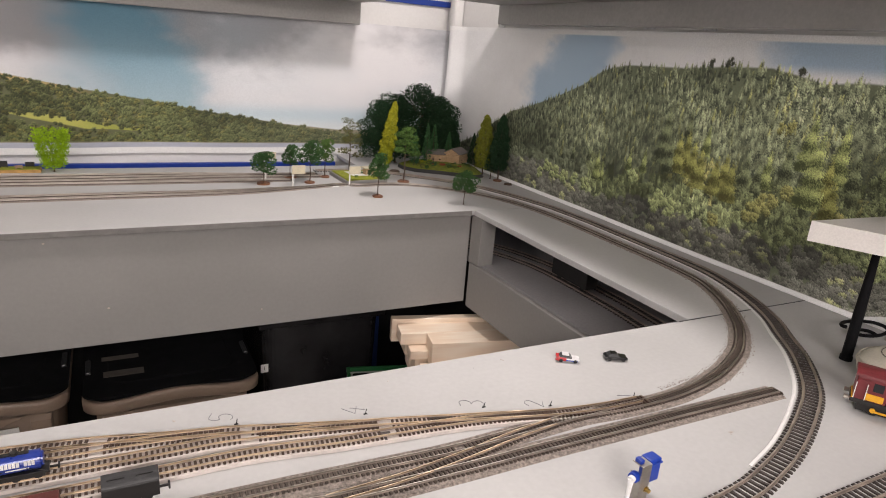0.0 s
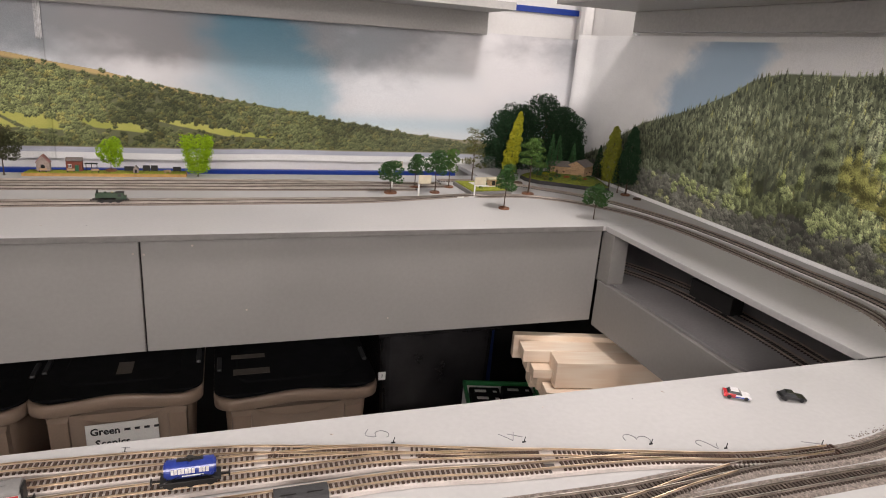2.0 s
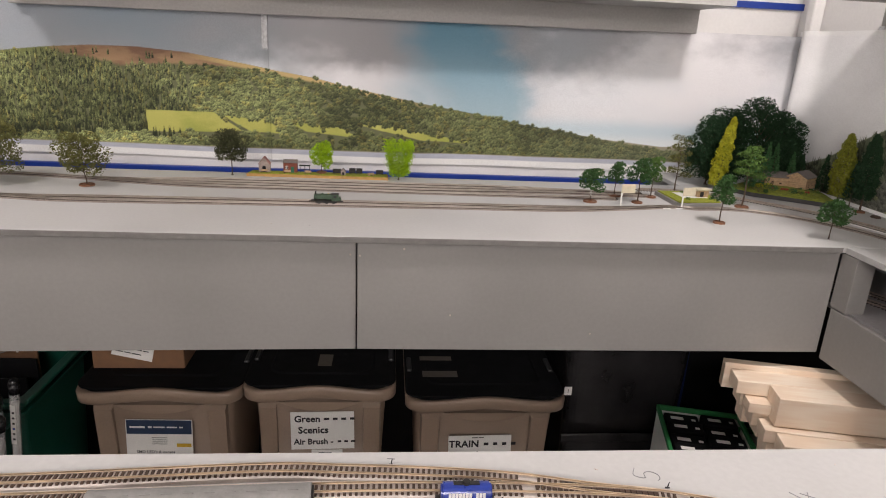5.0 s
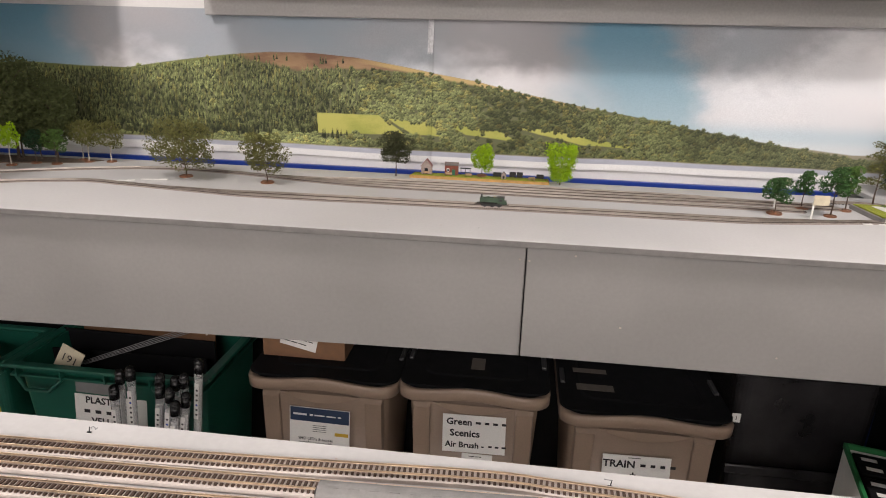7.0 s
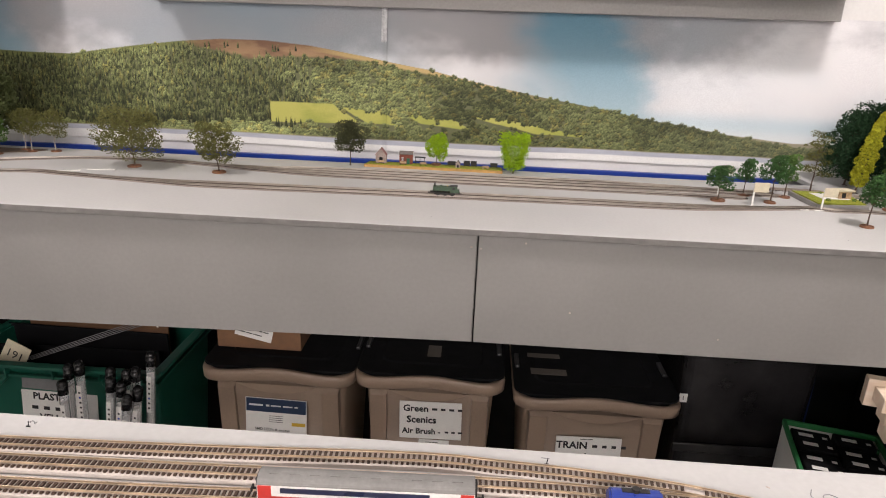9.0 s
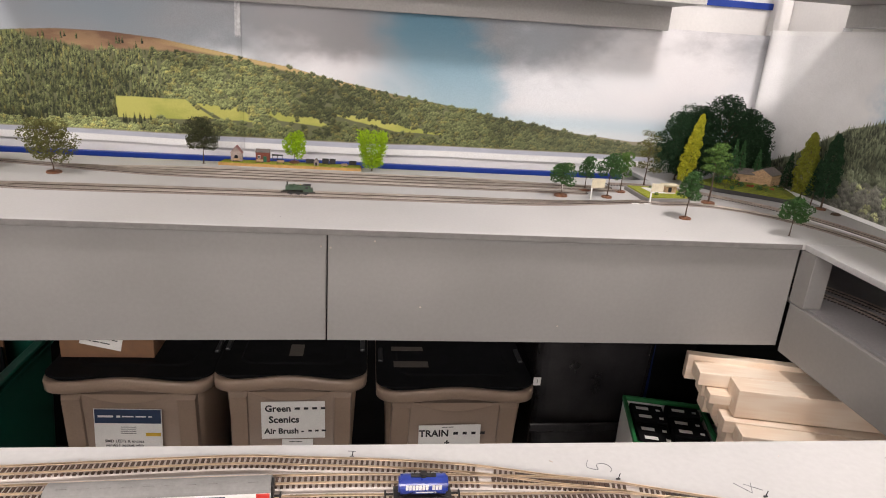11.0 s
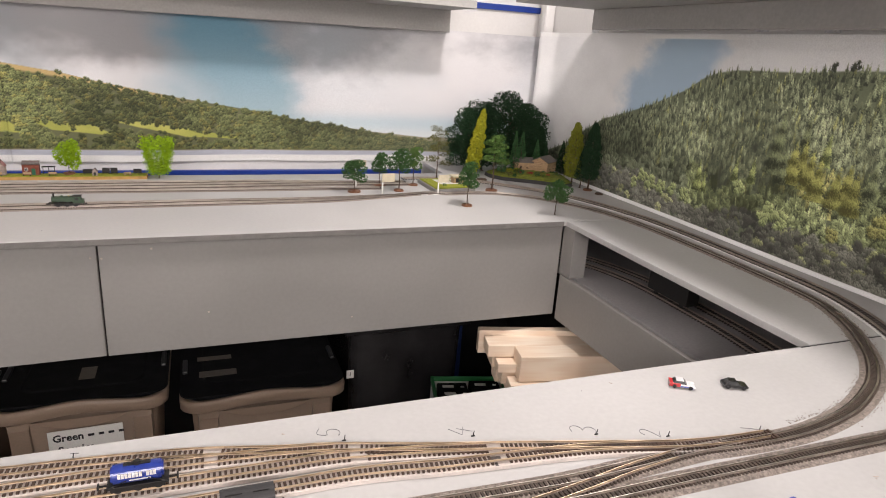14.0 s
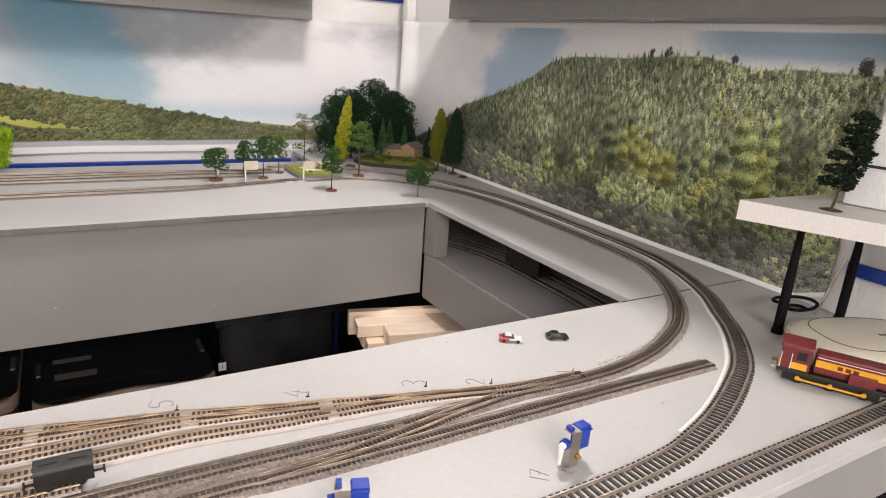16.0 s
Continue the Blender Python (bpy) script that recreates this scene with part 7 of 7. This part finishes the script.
def open_carton(name, label, x, y, rz, w, d, h, side):
    ob = thing(name, label, "carton", (x, y, 0), rz)
    t = 0.004
    for px, py, sx, sy in ((0, -d / 2, w, t), (0, d / 2, w, t), (-w / 2, 0, t, d), (w / 2, 0, t, d)):
        bm = B(); box(bm, px, py, 0, sx, sy, h - 0.012)
        part("side", bm, side, ob)
        bm = B(); box(bm, px, py, h - 0.012, sx + t, sy + t, 0.012, bevel=0.001)
        part("rim_band", bm, GREENCARD, ob, "green printed rim")
    bm = B(); box(bm, 0, 0, 0, w, d, t)
    part("base", bm, side, ob)
    return ob


open_carton("battery_carton", "open white carton with green rims holding black battery packs", 0.645, 1.640, -14, 0.190, 0.20, 0.515, PAPER)
for i in range(4):
    for j in range(2):
        m = Matrix.Translation((0.645, 1.640, 0)) @ Matrix.Rotation(radians(-14), 4, "Z") @ Matrix.Translation((-0.043 + j * 0.086, 0.068 - i * 0.045, 0))
        ob = thing("battery_pack", "black battery pack with white stickers", "battery", (0, 0, 0), group="battery packs")
        ob.matrix_basis = m
        bm = B(); box(bm, 0, 0, 0.004, 0.080, 0.041, 0.500 + 0.006 * ((i + j) % 2), bevel=0.003)
        part("case", bm, LIDBLACK, ob)
        bm = B(); box(bm, -0.012, -0.002, 0.5045 + 0.006 * ((i + j) % 2), 0.030, 0.012, 0.0006)
        part("sticker", bm, PAPER, ob, "white data sticker")
        bm = B(); box(bm, 0.026, -0.004, 0.5045 + 0.006 * ((i + j) % 2), 0.010, 0.008, 0.0006)
        part("sticker", bm, PAPER, ob, "white data sticker")

GRAIN = bpy.data.materials.new("planed_pine_grain")
GRAIN.use_nodes = True
gn, gl = GRAIN.node_tree.nodes, GRAIN.node_tree.links
tc, mp, wv, nz = gn.new("ShaderNodeTexCoord"), gn.new("ShaderNodeMapping"), gn.new("ShaderNodeTexWave"), gn.new("ShaderNodeTexNoise")
mp.inputs["Scale"].default_value = (1.2, 30, 30)
wv.inputs["Scale"].default_value, wv.inputs["Distortion"].default_value, wv.inputs["Detail"].default_value = 1.6, 6.0, 3.0
nz.inputs["Scale"].default_value = 3.0
rp = gn.new("ShaderNodeValToRGB")
rp.color_ramp.elements[0].color, rp.color_ramp.elements[1].color = (0.78, 0.62, 0.48, 1), (0.85, 0.73, 0.60, 1)
gl.new(tc.outputs["Object"], mp.inputs["Vector"]); gl.new(mp.outputs[0], wv.inputs["Vector"]); gl.new(wv.outputs["Fac"], rp.inputs["Fac"])
gl.new(rp.outputs["Color"], gn["Principled BSDF"].inputs["Base Color"])
gn["Principled BSDF"].inputs["Roughness"].default_value = 0.55
open_carton("timber_carton", "open white carton with green rims propping up timber", 0.900, 1.535, -13, 0.40, 0.22, 0.50, PAPER)
pile = Matrix.Translation((0.626, 1.606, 0)) @ Matrix.Rotation(radians(-13), 4, "Z")
for i, (u, v, top, w, h, l) in enumerate(((0.000, -0.012, 0.728, 0.022, 0.060, 0.42), (0.012, -0.052, 0.716, 0.055, 0.030, 0.44), (0.074, -0.110, 0.716, 0.058, 0.062, 0.40), (0.020, -0.090, 0.684, 0.040, 0.022, 0.42), (0.015, -0.045, 0.684, 0.046, 0.030, 0.42), (0.030, -0.130, 0.652, 0.046, 0.028, 0.40), (0.050, -0.178, 0.650, 0.046, 0.034, 0.42), (0.022, -0.085, 0.660, 0.040, 0.030, 0.42), (0.015, -0.040, 0.652, 0.045, 0.040, 0.42), (0.058, -0.180, 0.614, 0.046, 0.034, 0.40), (0.028, -0.125, 0.622, 0.050, 0.030, 0.40), (0.03, -0.07, 0.628, 0.05, 0.030, 0.40), (0.05, -0.11, 0.590, 0.17, 0.088, 0.38))):
    bm = B(); box(bm, l / 2, 0, 0, l, w, h, bevel=0.0016)
    ob = solo("pine_batten", bm, GRAIN, "pale planed pine batten stacked in a carton", "batten", group="stacked battens")
    ob.matrix_basis = pile @ Matrix.Translation((u + max(0.0, 0.712 - top) * 0.40, v, top - h)) @ Matrix.Rotation(radians((i * 37 % 5 - 2) * 0.5), 4, "Z")
bm = B(); box(bm, 0, 0, 0, 0.05, 0.0008, 0.018)
ob = solo("barcode_sticker", bm, PAPER, "white barcode sticker on a batten", "sticker")
ob.matrix_basis = pile @ pose(0.115, -0.2022, 0.624)
for k in range(7):
    bm = B(); box(bm, -0.018 + k * 0.006, -0.0009, 0.003, 0.0022 + 0.001 * (k % 2), 0.0006, 0.012)
    part("print_bar", bm, INK, ob)

# second added black sheet, imitating the shade below the side deck
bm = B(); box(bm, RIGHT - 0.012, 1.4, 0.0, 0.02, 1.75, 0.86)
solo("under_deck_side", bm, SHADE_BLACK, "black sheet imitating shade under the side deck", "panel", "structure")

# ---------------------------------------------------------------- white shelf with what stands on and under it
LAMINATE = material("white_laminate", (0.72, 0.69, 0.66), 0.35, vary=0.03, scale=20, bump=0.03)
SILVER = material("brushed_silver", (0.88, 0.88, 0.89), 0.30, 0.35, vary=0.06, scale=14, fine=300, bump=0.05)
shelf = thing("white_shelf", "white laminate shelf raised on black tapered legs", "shelf", (0, 0, 0))
bm = B(); slab(bm, [(0.822, 0.760), (1.075, 0.748), (1.075, 0.42), (0.985, 0.42)], 1.165, 1.191)
part("board", bm, LAMINATE, shelf)
for x, y in ((0.915, 0.722), (1.055, 0.712), (1.03, 0.47)):
    bm = B(); rod(bm, (x, y, BOARD), (x, y, BOARD + 0.07), 0.0068, 0.0068, 16); rod(bm, (x, y, BOARD + 0.069), (x, y, 1.166), 0.0068, 0.0042, 16); rod(bm, (x, y, BOARD), (x, y, BOARD + 0.006), 0.008, 0.008, 16)
    part("leg", bm, LIDBLACK, shelf, "black tapered leg")
model_tree(0.900, 0.684, 0.124, 0.060, foliage("blackish_green_flock", (0.014, 0.026, 0.014)), "blackish green model tree standing on the white shelf", style="tier", seed=81, z=1.191, coin=False, lobes=17, each=190, leaf=0.0026, trunk=0.24, lean=0.26)
bm = B(); rod(bm, (0.900, 0.684, 1.1905), (0.900, 0.684, 1.193), 0.016, 0.006, 14)
solo("trunk_foot", bm, BARK, "dark clay foot of the tree on the white shelf", "tree base")
along_u, lean_v = Vector((0.345, -0.939, 0)), Vector((0.262, 0.063, 0.963)).normalized()
out_n = along_u.cross(lean_v)
stand = Matrix.Translation((0.953, 0.700, 1.194)) @ Matrix((along_u, -out_n, lean_v)).transposed().to_4x4()
case = thing("silver_case", "silver metal case leaning against the side wall", "case", (0, 0, 0))
case.matrix_basis = stand
for name, z0, h, y0 in (("base", 0.0, 0.052, 0.0), ("lid", 0.0535, 0.150, 0.002), ("upper_panel", 0.205, 0.05, 0.004)):
    bm = B(); box(bm, 0.078, y0 + 0.007, z0, 0.156 - 0.03 * (name == "lid"), 0.014, h, bevel=0.003)
    part(name, bm, SILVER, case)
bm = B(); box(bm, 0.078, 0.007, 0.051, 0.150, 0.012, 0.004)
part("seam", bm, INK, case, "dark seam")
# wifi box
ROUTER = material("cream_router_plastic", (0.62, 0.58, 0.49), 0.4, vary=0.03, scale=20, bump=0.03)
router = thing("wireless_router", "cream plastic wireless router lying on the board", "router", (0.962, 0.622, BOARD), -22)
bm = B()
rings = []
for z, s in ((0.0, 0.90), (0.006, 0.98), (0.018, 1.0), (0.026, 0.96), (0.030, 0.90), (0.033, 0.80), (0.0355, 0.66), (0.037, 0.40)):
    ring = []
    for q in np.linspace(0, 2 * math.pi, 48, endpoint=False):
        e = 0.72
        cx, cy = math.cos(q), math.sin(q)
        ring.append(bm.verts.new((0.105 * s * math.copysign(abs(cx) ** e, cx), 0.070 * s * math.copysign(abs(cy) ** e, cy), z)))
    rings.append(ring)
for a, b in zip(rings, rings[1:]):
    for i in range(48):
        bm.faces.new((a[i], a[(i + 1) % 48], b[(i + 1) % 48], b[i]))
bm.faces.new(rings[-1]); bm.faces.new(rings[0][::-1])
part("case", bm, ROUTER, router, smooth=True)
bm = B()
pts = [(0.080 * math.copysign(abs(math.cos(q)) ** 0.72, math.cos(q)), 0.053 * math.copysign(abs(math.sin(q)) ** 0.72, math.sin(q)), 0.0338) for q in np.linspace(0, 2 * math.pi, 49)]
for a, b in zip(pts, pts[1:]):
    rod(bm, a, b, 0.0007, 0.0007, 5)
part("groove", bm, STICKER, router, "thin dark groove")
for k in range(5):
    bm = B(); box(bm, 0.0 + k * 0.007, -0.010, 0.0368, 0.005, 0.006, 0.0004)
    part("print_bar", bm, STICKER, router)
for k, (z, s) in enumerate(((0.020, 1.004), (0.025, 0.985))):
    bm = B()
    pts = [(0.1055 * s * math.copysign(abs(math.cos(q)) ** 0.72, math.cos(q)), 0.0705 * s * math.copysign(abs(math.sin(q)) ** 0.72, math.sin(q)), z) for q in np.linspace(1.6, 4.8, 25)]
    for a, b in zip(pts, pts[1:]):
        rod(bm, a, b, 0.0010, 0.0010, 5)
    part("edge_step", bm, ROUTER, router)
bm = B()
pts = [(1.005 + 0.035 * math.cos(q) + 0.02 * math.sin(q * 0.5), 0.752 + 0.018 * math.sin(q), BOARD + 0.004 + 0.0006 * i) for i, q in enumerate(np.linspace(0, 9.5, 46))]
for a, b in zip(pts, pts[1:]):
    rod(bm, a, b, 0.0026, 0.0026, 7)
solo("coiled_cable", bm, LIDBLACK, "coiled black power cable on the board", "cable")
bm = B(); rod(bm, (1.045, 0.742, BOARD), (1.076, 0.735, 1.09), 0.0022, 0.0022, 8)
solo("thin_rod", bm, STEEL, "thin grey metal rod leaning on the wall", "rod")

# maroon shunter
MAROON = material("maroon_loco_paint", (0.15, 0.018, 0.022), 0.4, vary=0.1, scale=90, clear=0.2)
GOLD = material("golden_yellow_paint", (0.70, 0.36, 0.015), 0.45, vary=0.05, scale=90)
sh = thing("diesel_shunter", "maroon and yellow diesel shunter standing off the track", "locomotive", (0.822, 0.5955, BOARD), -60)
bm = B(); box(bm, 0, 0, 0.012, 0.116, 0.033, 0.005, bevel=0.0006); box(bm, 0, 0, 0.003, 0.100, 0.027, 0.010)
part("frame", bm, CHASSIS, sh)
for wx in (-0.034, 0.0, 0.034):
    bm = B(); rod(bm, (wx, -0.012, 0.0085), (wx, 0.012, 0.0085), 0.0085, 0.0085, 22)
    part("wheelset", bm, CHASSIS, sh)
for s in (-1, 1):
    for wx in (-0.034, 0.0, 0.034):
        bm = B(); rod(bm, (wx, s * 0.0165, 0.0085), (wx, s * 0.0185, 0.0085), 0.0028, 0.0028, 14)
        part("crank", bm, GOLD, sh, "yellow crank pin")
    bm = B(); box(bm, 0, s * 0.0178, 0.0065, 0.070, 0.0012, 0.0022)
    part("coupling_rod", bm, GOLD, sh, "yellow coupling rod")
bm = B(); box(bm, 0.018, 0, 0.017, 0.076, 0.022, 0.026, bevel=0.0025)
part("bonnet", bm, MAROON, sh)
bm = B(); box(bm, -0.040, 0, 0.017, 0.032, 0.033, 0.029, bevel=0.0015)
part("cab", bm, MAROON, sh)
bm = B()
arc = [(-0.0175 * math.cos(q), 0.046 + 0.0065 * math.sin(q)) for q in np.linspace(0, math.pi, 12)]
a = [bm.verts.new((-0.058, p, z)) for p, z in arc]; b = [bm.verts.new((-0.023, p, z)) for p, z in arc]
bm.faces.new(a); bm.faces.new(b[::-1])
for i in range(len(arc)):
    j = (i + 1) % len(arc)
    bm.faces.new((a[i], b[i], b[j], a[j]))
part("cab_roof", bm, MAROON, sh)
for s in (-1, 1):
    bm = B(); box(bm, 0.018, s * 0.0114, 0.0265, 0.074, 0.0006, 0.0085)
    part("side_stripe", bm, GOLD, sh, "yellow side stripe")
    for k in range(3):
        bm = B(); box(bm, 0.006 + k * 0.008, s * 0.0118, 0.0285, 0.0055, 0.0005, 0.0045)
        part("lettering_bar", bm, MAROON, sh)
    bm = B(); box(bm, -0.034, s * 0.0168, 0.031, 0.010, 0.0006, 0.010)
    part("window", bm, CAR_GLASS, sh)
    bm = B(); box(bm, -0.050, s * 0.0168, 0.018, 0.009, 0.0006, 0.024)
    part("door", bm, MAROON, sh)
    bm = B(); box(bm, -0.036, s * 0.0172, 0.019, 0.018, 0.0008, 0.008)
    part("cab_panel", bm, GOLD, sh, "yellow cab panel")
    for k in (-0.0555, -0.0445):
        bm = B(); rod(bm, (k, s * 0.0180, 0.018), (k, s * 0.0180, 0.038), 0.0005, 0.0005, 6)
        part("handrail", bm, PAPER, sh, "thin pale handrail")
    bm = B(); rod(bm, (-0.018, s * 0.0125, 0.0385), (0.054, s * 0.0125, 0.0385), 0.0005, 0.0005, 6)
    part("handrail", bm, PAPER, sh, "thin pale handrail")
    bm = B(); box(bm, 0.030, s * 0.0135, 0.017, 0.028, 0.006, 0.012, bevel=0.0008)
    part("battery_box", bm, MAROON, sh)
    for e in (-1, 1):
        bm = B(); rod(bm, (e * 0.058, s * 0.011, 0.014), (e * 0.064, s * 0.011, 0.014), 0.0018, 0.0030, 12)
        part("buffer", bm, STEEL, sh)
    bm = B(); box(bm, 0.0565, s * 0.008, 0.019, 0.0010, 0.010, 0.020)
    part("nose_chevron", bm, GOLD, sh, "yellow nose panel")
bm = B(); box(bm, -0.0565, 0, 0.012, 0.0016, 0.032, 0.006)
part("buffer_beam", bm, GOLD, sh, "yellow buffer beam")

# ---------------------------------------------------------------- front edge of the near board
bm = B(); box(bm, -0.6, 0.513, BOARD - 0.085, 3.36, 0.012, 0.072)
solo("front_fascia", bm, PAINT_SHADED, "grey painted front edge below the near board", "panel", "structure")
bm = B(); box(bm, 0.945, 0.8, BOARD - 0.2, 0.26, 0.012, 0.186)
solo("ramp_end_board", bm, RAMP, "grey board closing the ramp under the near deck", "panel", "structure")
